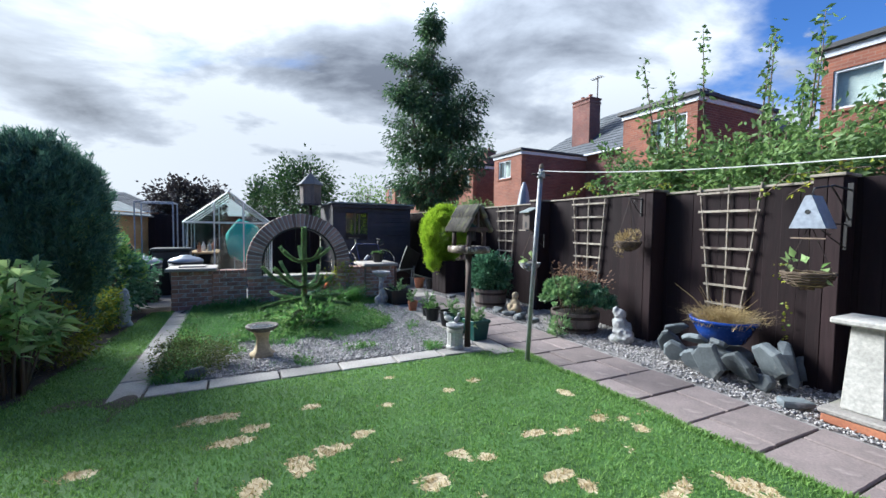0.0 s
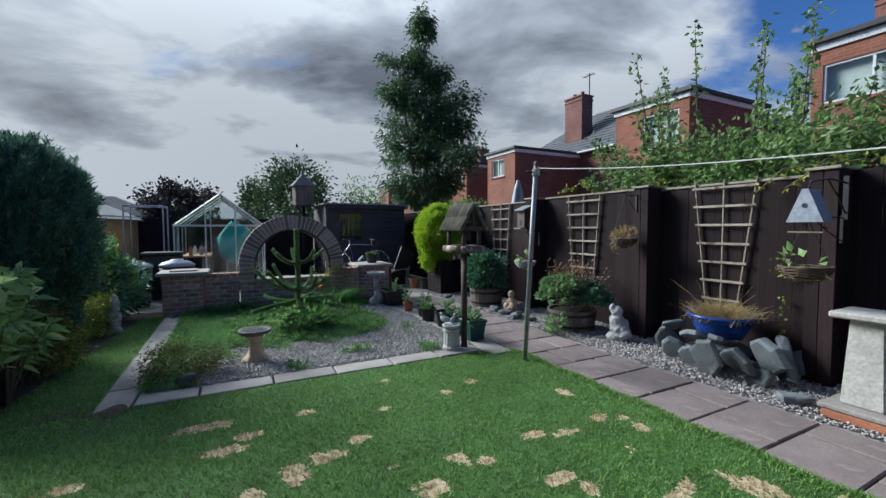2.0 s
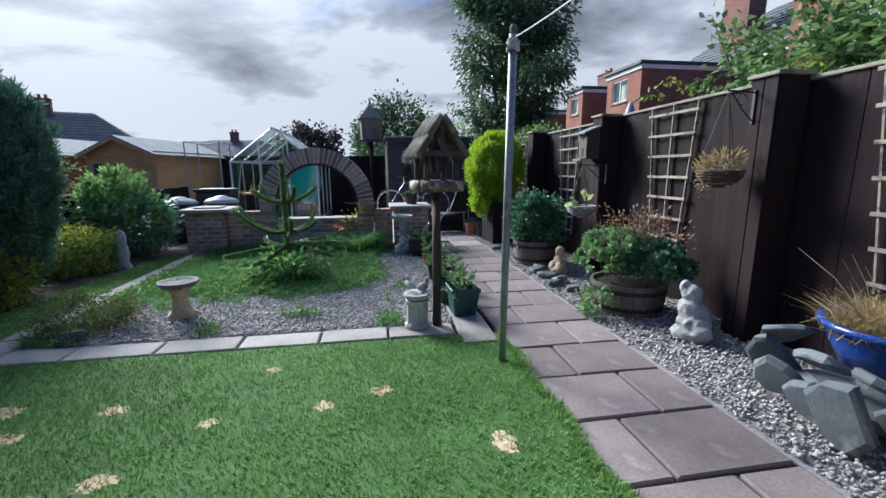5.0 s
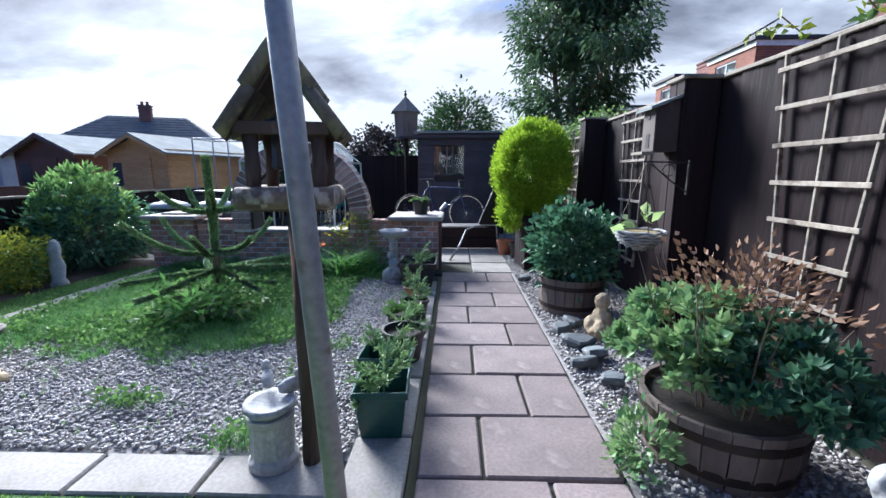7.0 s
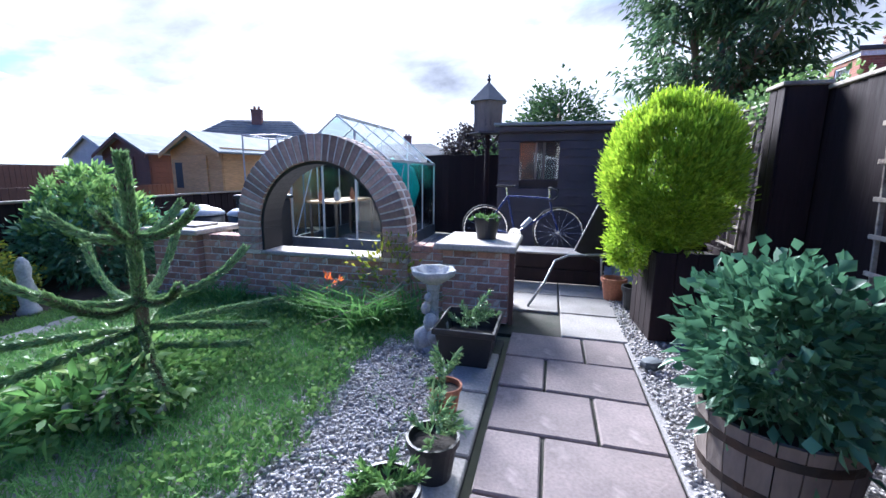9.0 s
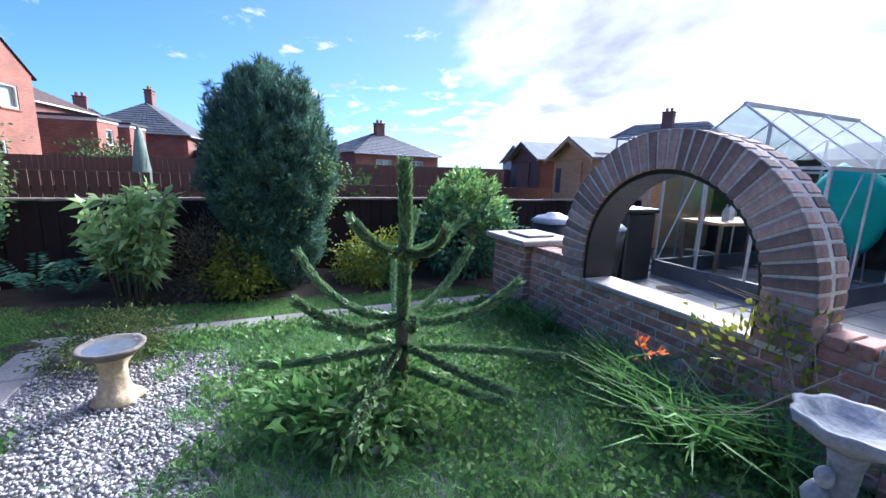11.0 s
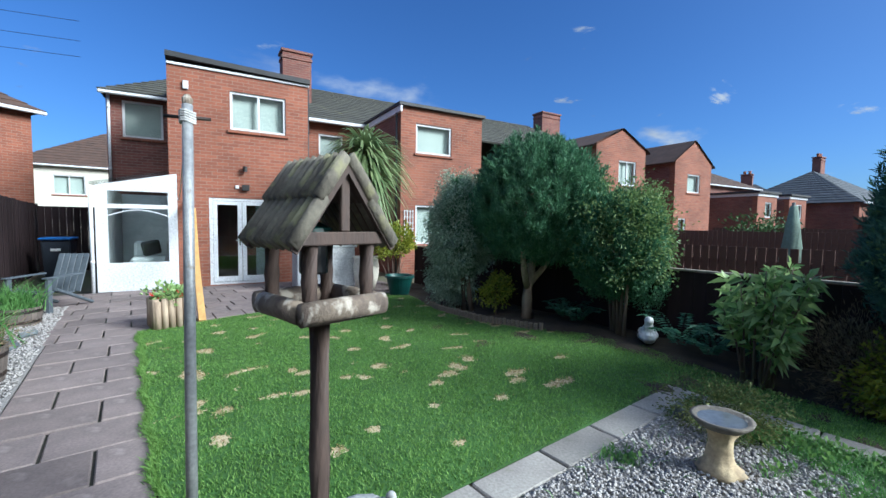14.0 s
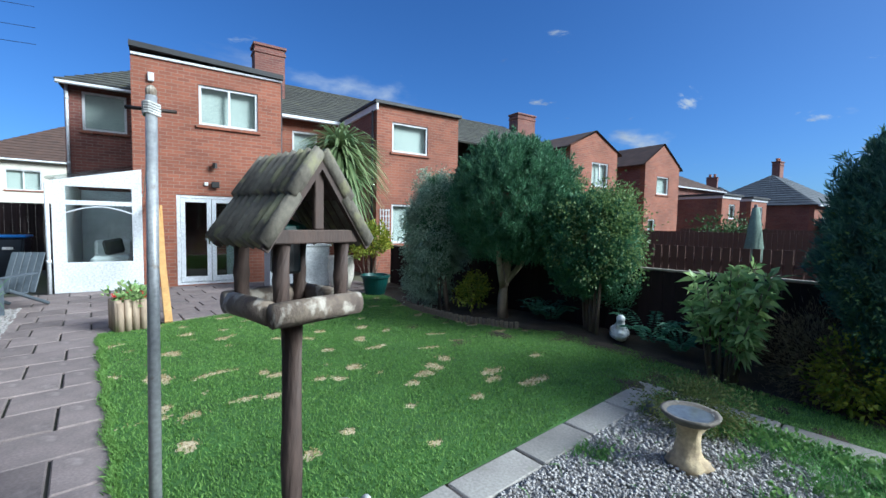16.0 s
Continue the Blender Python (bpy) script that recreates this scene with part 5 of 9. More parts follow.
    # bungalows across the gardens
    for x, y, rz, w, e, r, lab in [(-30.5, 10.0, -80, 7.5, 2.3, 4.0, "far brick bungalow with a grey hipped roof"), (-29.5, 19.5, -75, 7.5, 2.5, 4.2, "far brick bungalow with a grey hipped roof"), (-13, 33, -160, 12, 2.6, 5.4, "far bungalow with a dark hipped roof"), (-34, -1.5, -82, 8, 2.6, 5.0, "far brick bungalow with a grey hipped roof"), (-6.5, 46, 180, 12, 2.8, 4.6, "far dark roof beyond the gardens")]:
        simple_house("bungalow", (x, y, 0), rz, lab, w, 7, e, r, BH, M["slate_roof"], [(w * 0.2, w * 0.38, 0.9, 2.0, 2), (w * 0.6, w * 0.78, 0.9, 2.0, 2)], "hip", [(w * 0.5, -3.2, r - 0.6, r + 0.7)], group="far bungalows")


def garden_shed(name, loc, rz, w, d, eave, ridge, mat, roof_mat, label, door=True):
    s = thing(name, loc, rz, label, "shed")
    for i in range(int(eave / 0.12)):
        bm = boxed(0, w, -0.02 - 0.006, 0.0, 0.1 + i * 0.12, 0.1 + i * 0.12 + 0.118, bevel=0.004)
        part("board", bm, mat, s)
        bm = boxed(-0.004, 0.026, -d, -0.03, 0.1 + i * 0.12, 0.1 + i * 0.12 + 0.118, bevel=0.004)
        part("board", bm, mat, s)
    bm = boxed(0.03, w - 0.01, -d, -0.03, 0.05, eave)
    part("carcass", bm, mat, s)
    c = w / 2
    part("gable", prism(bmesh.new(), [(-0.02, eave), (w + 0.02, eave), (c, ridge)], -0.02, 0.005), mat, s)
    bm = bmesh.new()
    for a, b in (((-0.14, eave - 0.06), (c, ridge + 0.03)), ((c, ridge + 0.03), (w + 0.14, eave - 0.06))):
        prism(bm, [a, b, (b[0], b[1] + 0.035), (a[0], a[1] + 0.035)], -d - 0.1, 0.14)
    part("roof", bm, roof_mat, s, "grey felt roof")
    bm = bmesh.new()
    for a, b in (((-0.14, eave - 0.06), (c, ridge + 0.03)), ((c, ridge + 0.03), (w + 0.14, eave - 0.06))):
        prism(bm, [(a[0], a[1] - 0.07), (b[0], b[1] - 0.07), b, a], 0.142, 0.16)
    part("bargeboard", bm, mat, s)
    if door:
        dd = part("door", boxed(c - 0.38, c + 0.38, 0.002, 0.03, 0.12, eave - 0.1, bevel=0.004), mat, s)
        part("window_pane", boxed(w - 0.5, w - 0.15, 0.002, 0.02, 1.0, 1.5), M["black_plastic"], s)
        part("window_frame", boxed(w - 0.54, w - 0.11, 0.001, 0.012, 0.96, 1.54), mat, s)
    return s


# ---- garden wall with the round opening ----
BR = {}


def brick_mesh(l, h, d, mat):
    key = (round(l, 3), round(h, 3), round(d, 3), mat.name)
    if key not in BR:
        BR[key] = mesh_of(boxed(0, l, 0, d, 0, h, bevel=0.006), mat, name="brick")
    return BR[key]


def brick_run(parent, x0, x1, y0, y1, z0, z1, face="y", mat=None, seed=0):
    """Courses of brick on a core: real bricks on the faces that show."""
    mat = mat or M["brick_piece"]
    part("core", boxed(x0 + 0.008, x1 - 0.008, y0 + 0.008, y1 - 0.008, z0, z1 - 0.001), M["mortar"], parent)
    r = random.Random(seed)
    course = 0.075
    n = max(1, int(round((z1 - z0) / course)))
    course = (z1 - z0) / n
    for c in range(n):
        z = z0 + c * course
        for side in face:
            a, b = (x0, x1) if side in "yY" else (y0, y1)
            p = a
            first = 0.215 if c % 2 else 0.105
            k = 0
            while p < b - 0.02:
                l = min(first if k == 0 else 0.215, b - p)
                if b - p - l < 0.05:
                    l = b - p
                l = round(l, 3)
                ln = l - 0.01
                if ln > 0.02:
                    me = brick_mesh(ln, course - 0.011, 0.05, mat)
                    jx = r.uniform(-0.0025, 0.0025)
                    if side == "y":
                        m = pose(p + 0.005, y0 + jx, z + 0.006)
                    elif side == "Y":
                        m = pose(p + 0.005, y1 - 0.05 + jx, z + 0.006)
                    elif side == "x":
                        m = pose(x0 + 0.05 + jx, p + 0.005, z + 0.006, 0, 0, 90)
                    else:
                        m = pose(x1 + jx, p + 0.005, z + 0.006, 0, 0, 90)
                    piece("brick", me, parent, m)
                p += l
                k += 1


def build_arch_wall():
    w = thing("garden_wall", (0, 0, 0), 0, "low weathered brick garden wall with stone-capped end pillars and a round brick arch", "wall", kind="structure")
    brick_run(w, -1.02, -0.42, 8.2, 8.74, 0, 0.66, "yxX", seed=1)
    part("cap_stone", boxed(-1.1, -0.34, 8.12, 8.82, 0.662, 0.72, bevel=0.012), M["cap_stone"], w, "pale stone pillar cap")
    part("cap_stone", boxed(-0.92, -0.52, 8.3, 8.64, 0.722, 0.745, bevel=0.008), M["cap_stone"], w, "pale stone pillar cap")
    brick_run(w, 2.31, 2.92, 8.2, 8.86, 0, 0.66, "yX", seed=2)
    part("cap_stone", boxed(2.25, 2.98, 8.12, 8.94, 0.662, 0.72, bevel=0.012), M["cap_stone"], w, "pale stone pillar cap")
    part("corner_post", boxed(2.925, 2.965, 8.2, 8.24, 0, 0.66, bevel=0.003), M["brown_wood"], w, "red-brown corner post")
    brick_run(w, -0.41, 0.13, 8.27, 8.49, 0, 0.6, "y", seed=3)
    brick_run(w, 0.14, 1.97, 8.25, 8.5, 0, 0.49, "y", seed=4)
    brick_run(w, 1.98, 2.3, 8.27, 8.49, 0, 0.6, "y", seed=5)
    # soldier course of coping
    x = -0.41
    r = random.Random(5)
    for a, b, z in ((-0.41, 0.12, 0.602), (1.99, 2.3, 0.602)):
        x = a
        while x < b:
            l = min(0.1, b - x)
            piece("coping_brick", brick_mesh(0.205, 0.062, l - 0.01, M["brick_piece"]), w, pose(x + l, 8.262 + r.uniform(-0.004, 0.004), z, 0, 0, 90))
            x += l
    bm = bmesh.new()
    part("sill", boxed(0.33, 1.77, 8.22, 8.53, 0.492, 0.535, bevel=0.01), M["cap_stone"], w, "pale stone sill under the arch")
    # voussoirs: the ring of bricks, front and back leaf, on a core
    cx, cz, ri, ro = 1.05, 0.765, 0.675, 0.93
    bm = bmesh.new()
    n = 34
    for s in range(n):
        a0, a1 = math.pi * s / n, math.pi * (s + 1) / n
        pts = [(cx + q * math.cos(t), cz + q * math.sin(t)) for q, t in ((ri + 0.006, a0), (ro - 0.006, a0), (ro - 0.006, a1), (ri + 0.006, a1))]
        prism(bm, pts, 8.209, 8.477)
    part("arch_core", bm, M["mortar"], w)
    me = bmesh.new()
    half = (math.pi / n) * 0.78 / 2
    poly = [(q * math.sin(t), q * math.cos(t)) for q, t in ((ri, -half), (ri, half), (ro, half), (ro, -half))]
    prism(me, poly, 0, 0.12)
    bmesh.ops.bevel(me, geom=me.edges[:], offset=0.006, segments=1, affect="EDGES")
    me = mesh_of(me, M["brick_grey"], name="arch_brick")
    for s in range(n):
        a = math.pi * (s + 0.5) / n
        for y in (8.2, 8.365):
            piece("arch_brick", me, w, pose(cx, y + r.uniform(-0.004, 0.004), cz, 0, 90 - math.degrees(a), 0))
    bm = bmesh.new()
    for a0, a1 in zip(np.linspace(0, math.pi, 33), np.linspace(0, math.pi, 33)[1:]):
        prism(bm, [(cx + q * math.cos(t), cz + q * math.sin(t)) for q, t in ((ri - 0.03, a0), (ri + 0.004, a0), (ri + 0.004, a1), (ri - 0.03, a1))], 8.24, 8.53)
    bmesh.ops.remove_doubles(bm, verts=bm.verts[:], dist=0.0005)
    part("arch_lining", bm, M["black_plastic"], w, "black lining band inside the arch")
    for sx in (cx - ri, cx + ri - 0.03):
        part("arch_lining", boxed(sx, sx + 0.03, 8.24, 8.53, 0.536, 0.764), M["black_plastic"], w, "black lining band inside the arch")
    for sx in (cx - ro, cx + ri):
        for i, z in enumerate((0.54, 0.615, 0.69)):
            for y in (8.2, 8.365):
                piece("arch_brick", brick_mesh(0.25, 0.064, 0.125, M["brick_grey"]), w, pose(sx + 0.003, y, z))
        part("arch_core", boxed(sx + 0.012, sx + 0.243, 8.215, 8.475, 0.5, 0.766), M["mortar"], w)


# ---- garden things ----
def build_bird_table():
    t = thing("bird_table", (2.5, 4.36, 0), 10, "weathered dark wooden bird table with mossy log roof", "bird table")
    t.scale = (0.8, 0.8, 1.0)
    D, Lg = M["dark_wood"], M["log"]
    part("post", tube(bmesh.new(), [(0, 0, -0.02), (0.004, 0, 0.6), (0, 0, 1.149)], 0.05, 12), D, t, smooth=True)
    part("platform", boxed(-0.17, 0.17, -0.2, 0.2, 1.15, 1.175, bevel=0.005), D, t)
    for x0, x1, y0, y1 in ((-0.21, 0.21, 0.21, 0.21), (-0.21, 0.21, -0.21, -0.21), (-0.19, -0.19, -0.17, 0.17), (0.19, 0.19, -0.17, 0.17)):
        part("log_rail", tube(bmesh.new(), [(x0, y0, 1.197), ((x0 + x1) / 2, (y0 + y1) / 2, 1.2), (x1, y1, 1.197)], 0.041, 12), Lg, t, "barked log rail with pale cut ends", smooth=True)
    for x in (-0.145, 0.145):
        for y in (-0.17, 0.17):
            part("upright", tube(bmesh.new(), [(x, y, 1.176), (x + 0.003, y, 1.3), (x, y, 1.42)], [0.037, 0.035, 0.036], 12), D, t, smooth=True)
    ridge, eave, hw = 1.7, 1.415, 0.215
    for y in (-0.205, 0.205):
        part("tie_beam", boxed(-0.2, 0.2, y - 0.014, y + 0.014, 1.42, 1.465, bevel=0.004), D, t)
        part("king_post", boxed(-0.022, 0.022, y - 0.012, y + 0.012, 1.466, 1.66, bevel=0.004), D, t)
        for s in (-1, 1):
            bm = bmesh.new()
            prism(bm, [(s * 0.235, eave - 0.02), (0, ridge - 0.035), (0, ridge + 0.005), (s * 0.26, eave - 0.005)], y + 0.015, y + 0.032)
            part("bargeboard", bm, D, t)
    for s in (-1, 1):
        bm = prism(bmesh.new(), [(s * 0.235, eave), (0, ridge - 0.02), (0, ridge - 0.006), (s * 0.235, eave + 0.014)], -0.22, 0.22)
        part("roof_board", bm, D, t)
        # half-round log tiles in two overlapping courses
        a, b = Vector((s * 0.25, 0, eave + 0.005)), Vector((0, 0, ridge + 0.002))
        d = (b - a).normalized()
        up = Vector((-d.z * s, 0, d.x * s)) if s > 0 else Vector((d.z * -1, 0, d.x))
        up = Vector((d.z * s, 0, -d.x * s))
        ln = (b - a).length
        for c, (p, q) in enumerate(((0.0, 0.56), (0.5, 1.02))):
            for k in range(9):
                y = -0.225 + 0.0565 * k
                lift = up * (0.004 + 0.016 * c)
                bm = tube(bmesh.new(), [a + d * ln * p + lift + Vector((0, y, 0)), a + d * ln * (p + q) / 2 + lift + Vector((0, y, 0)), a + d * ln * q + lift + Vector((0, y, 0))], [0.031, 0.03, 0.028], 8)
                part("roof_log", bm, M["old_roof"], t, "mossy half-round roof log", smooth=True)
    lan = thing("feeder_lantern", (2.5, 4.3, 0), 10, "dark green hanging bird feeder under the table's roof", "bird feeder")
    part("feeder", lathe(bmesh.new(), [(0.05, 1.3), (0.055, 1.31), (0.05, 1.45), (0.05, 1.46)], 12), M["black_plastic"], lan)
    part("lid", lathe(bmesh.new(), [(0.075, 1.46), (0.07, 1.475), (0.02, 1.5), (0.005, 1.62)], 12), M["teal_plastic"], lan, "dark teal feeder lid")


def build_pole():
    t = thing("washing_pole", (2.86, 3.66, 0), 0, "grey metal washing line pole leaning over the lawn edge", "pole")
    top = Vector((-0.045, -0.225, 2.07))
    part("pole", tube(bmesh.new(), [(0, 0, -0.1), tuple(top * 0.5), tuple(top)], [0.026, 0.025, 0.024], 14), M["pole"], t, smooth=True)
    part("crossbar", tube(bmesh.new(), [top + Vector((-0.1, 0.02, -0.06)), top + Vector((0.1, -0.02, -0.065))], 0.009, 8), M["iron"], t, smooth=True)
    bm = bmesh.new()
    for k in range(5):
        lathe_pts = [top + Vector((0.034 * math.cos(a), 0.034 * math.sin(a), -0.085 + 0.012 * k + 0.006 * math.sin(a * 2))) for a in np.linspace(0, 6.1, 12)]
        tube(bm, lathe_pts, 0.006, 5)
    part("rope_coil", bm, M["rope"], t, "grey rope wound round the top")
    part("cap", lathe(bmesh.new(), [(0.022, 2.07), (0.024, 2.1), (0.012, 2.12)], 10), M["log"], t).location = (top.x, top.y, 0)
    a, n = Vector((2.82, 3.43, 2.05)), 26
    pts = []
    for i in range(n + 1):
        s = 8.4 * i / n
        pts.append((a.x - 0.075 * s, a.y - 0.993 * s, a.z - 0.157 * s + 0.0219 * s * s))
    solid("washing_line", tube(bmesh.new(), pts, 0.004, 5), M["rope"], label="white washing line sagging from the pole to the house", category="washing line")


def build_bird_baths():
    t = thing("bird_bath", (0.235, 4.965, 0), 20, "rough sandstone-coloured bird bath with a grey bowl", "bird bath")
    t.scale = (1.0, 1.0, 0.84)
    wob = lambda k, s, z: 1 + 0.2 * noise.noise(Vector((k * 0.9, z * 14, 2))) + 0.08 * math.sin(5 * 2 * math.pi * k / s + z * 20)
    part("pedestal", lathe(bmesh.new(), [(0.12, 0), (0.125, 0.05), (0.08, 0.09), (0.068, 0.17), (0.062, 0.26), (0.085, 0.33), (0.09, 0.345)], 24, wob), M["sandstone"], t, smooth=True)
    rim = lambda k, s, z: 1 + 0.05 * noise.noise(Vector((math.cos(k * 6.28 / s) * 3, math.sin(k * 6.28 / s) * 3, 1)))
    part("bowl", lathe(bmesh.new(), [(0.08, 0.34), (0.13, 0.36), (0.16, 0.395), (0.168, 0.42), (0.145, 0.42), (0.12, 0.395), (0.02, 0.385)], 30, rim), M["mossy_stone"], t, "mottled dark mossy stone bowl", smooth=True)
    part("water", lathe(bmesh.new(), [(0.13, 0.4), (0.13, 0.404)], 24), M["water"], t)
    t = thing("shell_bird_bath", (2.42, 7.53, 0), 0, "pale grey cast stone bird bath with a scalloped bowl", "bird bath")
    t.scale = (0.78, 0.78, 0.93)
    bm = lathe(bmesh.new(), [(0.15, 0), (0.15, 0.04), (0.09, 0.06), (0.06, 0.2), (0.05, 0.36), (0.06, 0.5), (0.075, 0.56)], 20)
    for i, (x, y, z, r) in enumerate([(-0.08, -0.06, 0.1, 0.1), (0.06, -0.09, 0.13, 0.09), (0.0, -0.08, 0.25, 0.075), (-0.05, -0.07, 0.36, 0.05), (0.1, 0.0, 0.2, 0.06), (-0.02, -0.1, 0.46, 0.04)]):
        lump(bm, (x, y, z), (r, r * 0.9, r * 1.1), 2, 0.2, 2, i)
    part("pedestal", bm, M["stone"], t, smooth=True)
    sc = lambda k, s, z: 1 + (0.2 * abs(math.cos(4 * 2 * math.pi * k / s)) if z > 0.6 else 0)
    part("bowl", lathe(bmesh.new(), [(0.07, 0.555), (0.13, 0.585), (0.175, 0.63), (0.19, 0.675), (0.165, 0.672), (0.13, 0.63), (0.02, 0.61)], 40, sc), M["stone"], t, smooth=True)
    t = thing("fluted_urn", (2.33, 4.36, 0), 0, "pale fluted column planter with stone birds on its rim", "urn")
    t.scale = (0.8, 0.8, 0.92)
    fl = lambda k, s, z: 1 + (0.035 * math.cos(12 * 2 * math.pi * k / s) if 0.06 < z < 0.24 else 0)
    part("column", lathe(bmesh.new(), [(0.135, 0), (0.135, 0.045), (0.115, 0.07), (0.112, 0.23), (0.125, 0.25), (0.125, 0.275), (0.1, 0.275), (0.095, 0.25)], 48, fl), M["white_stone"], t)
    part("bowl", lathe(bmesh.new(), [(0.1, 0.276), (0.14, 0.31), (0.135, 0.335), (0.105, 0.325), (0.02, 0.31)], 20, lambda k, s, z: 1 + 0.12 * noise.noise(Vector((k * 0.8, z * 9, 0)))), M["stone"], t, "dark mossy bowl", smooth=True)
    for i, (x, y, a) in enumerate([(0.08, 0.1, 30), (-0.06, 0.12, 120)]):
        bm = bmesh.new()
        lump(bm, (0, 0, 0), (0.075, 0.035, 0.04), 2, 0.15, 2, i)
        lump(bm, (0.06, 0, 0.045), (0.03, 0.024, 0.028), 2, 0.1, 2, i)
        b = part("bird", bm, M["stone"], t, "small grey stone bird", smooth=True)
        b.matrix_basis = pose(x, y, 0.37 + 0.02 * i, 0, -10, a)


def seedling(rng, h, r, mat, n=160, l=0.045):
    """A young plant: a whorled little crown."""
    at, out = [], []
    for k in range(10):
        a = rng.uniform(0, 6.28)
        z = h * rng.uniform(0.25, 1.0)
        for s in np.linspace(0.1, 1, n // 10):
            at.append((r * s * math.cos(a) * (1.1 - z / h * 0.6), r * s * math.sin(a) * (1.1 - z / h * 0.6), z * (0.5 + 0.5 * s)))
            out.append(rng.normal(size=3) * 0.6 + np.array([math.cos(a), math.sin(a), 0.6]))
    return leaf_mesh("leaves", np.array(at), np.array(out), l, l * 0.28, mat, rng)


def build_pots():
    rng = np.random.default_rng(21)

    def square_pot(x, y, w, d, h, mat, rz, label, mat_leaf, ph):
        t = thing("planter", (x, y, 0.014), rz, label, "planter", "pots along the path")
        bm = bmesh.new()
        a = [(-w * 0.38, -d * 0.38, 0), (w * 0.38, -d * 0.38, 0), (w * 0.38, d * 0.38, 0), (-w * 0.38, d * 0.38, 0)]
        ring = lambda k, z: [bm.verts.new((px * k, py * k, z)) for px, py, _ in a]
        rs = [ring(1.0, 0), ring(1.25, h * 0.85), ring(1.36, h * 0.85), ring(1.36, h), ring(1.24, h), ring(1.16, h * 0.78)]
        for p, q in zip(rs, rs[1:]):
            for k in range(4):
                bm.faces.new((p[k], p[(k + 1) % 4], q[(k + 1) % 4], q[k]))
        bm.faces.new(rs[0][::-1])
        bmesh.ops.bevel(bm, geom=bm.edges[:], offset=0.004, segments=1, affect="EDGES")
        part("pot", bm, mat, t)
        part("compost", boxed(-w * 0.41, w * 0.41, -d * 0.41, d * 0.41, h * 0.4, h * 0.52), M["compost"], t)
        part("leaves", seedling(rng, ph + h * 0.3, max(0.2, w * 0.6), mat_leaf, 520, 0.05), None, t, "young spiky green plant").location = (0, 0, h * 0.52)

    def round_pot(x, y, r, h, mat, label, mat_leaf, ph, z=0.014):
        t = thing("plant_pot", (x, y, z), 0, label, "plant pot", "pots along the path")
        part("pot", lathe(bmesh.new(), [(r * 0.72, 0), (r * 0.95, h * 0.86), (r * 1.04, h * 0.86), (r * 1.04, h), (r * 0.93, h), (r * 0.88, h * 0.8)], 24), mat, t, smooth=False)
        part("compost", lathe(bmesh.new(), [(r * 0.88, h * 0.76), (r * 0.88, h * 0.81)], 20), M["compost"], t)
        part("leaves", seedling(rng, ph, r * 1.3, mat_leaf, 420, 0.045), None, t, "young spiky green plant").location = (0, 0, h * 0.8)

    A = M["araucaria"]
    square_pot(2.78, 4.62, 0.26, 0.26, 0.26, M["teal_plastic"], 3, "square dark teal plastic planter with a young monkey puzzle", A, 0.2)
    square_pot(2.74, 5.0, 0.3, 0.22, 0.24, M["teal_plastic"], -3, "dark teal plastic trough with a young plant", A, 0.2)
    round_pot(2.79, 5.42, 0.15, 0.22, M["black_plastic"], "round black plastic pot with a young plant", A, 0.22)
    round_pot(2.72, 5.86, 0.125, 0.2, M["black_plastic"], "round black plastic pot with weeds", M["clover"], 0.12)
    round_pot(2.8, 6.2, 0.115, 0.19, M["black_plastic"], "round black plastic pot with a bushy plant", A, 0.22)
    round_pot(2.73, 6.7, 0.09, 0.16, M["terracotta"], "terracotta pot with a young monkey puzzle", A, 0.24)
    square_pot(2.72, 7.45, 0.42, 0.5, 0.28, M["black_plastic"], 0, "black plastic trough with a low spiky plant", A, 0.26)
    round_pot(2.66, 8.55, 0.125, 0.205, M["black_plastic"], "small black pot standing on the wall pillar", M["clover"], 0.06, 0.721)


def barrel(x, y, r, h, label, name="barrel_planter"):
    t = thing(name, (x, y, 0), 0, label, "planter", "half barrels")
    n = 22
    for k in range(n):
        a0, a1 = 2 * math.pi * (k + 0.03) / n, 2 * math.pi * (k + 0.97) / n
        bm = bmesh.new()
        prof = [(0.9, 0), (0.97, h * 0.5), (1.0, h)]
        for (q0, z0), (q1, z1) in zip(prof, prof[1:]):
            o = [bm.verts.new((r * q * math.cos(a), r * q * math.sin(a), z)) for q, a, z in ((q0, a0, z0), (q0, a1, z0), (q1, a1, z1), (q1, a0, z1))]
            i = [bm.verts.new((r * q * 0.93 * math.cos(a), r * q * 0.93 * math.sin(a), z)) for q, a, z in ((q0, a0, z0), (q0, a1, z0), (q1, a1, z1), (q1, a0, z1))]
            bm.faces.new(o)
            bm.faces.new(i[::-1])
            for j in range(4):
                bm.faces.new((o[j], i[j], i[(j + 1) % 4], o[(j + 1) % 4]))
        bmesh.ops.recalc_face_normals(bm, faces=bm.faces[:])
        part("stave", bm, M["barrel"], t)
    for z in (h * 0.18, h * 0.72):
        q = 0.9 + 0.1 * z / h + 0.012
        part("hoop", lathe(bmesh.new(), [(r * (q + 0.005), z), (r * (q + 0.014), z + 0.04), (r * (q - 0.02), z + 0.04), (r * (q - 0.02), z)], 32), M["iron"], t, "rusted iron hoop")
    part("compost", lathe(bmesh.new(), [(r * 0.93, h * 0.86), (r * 0.93, h * 0.9)], 24), M["compost"], t)
    return t


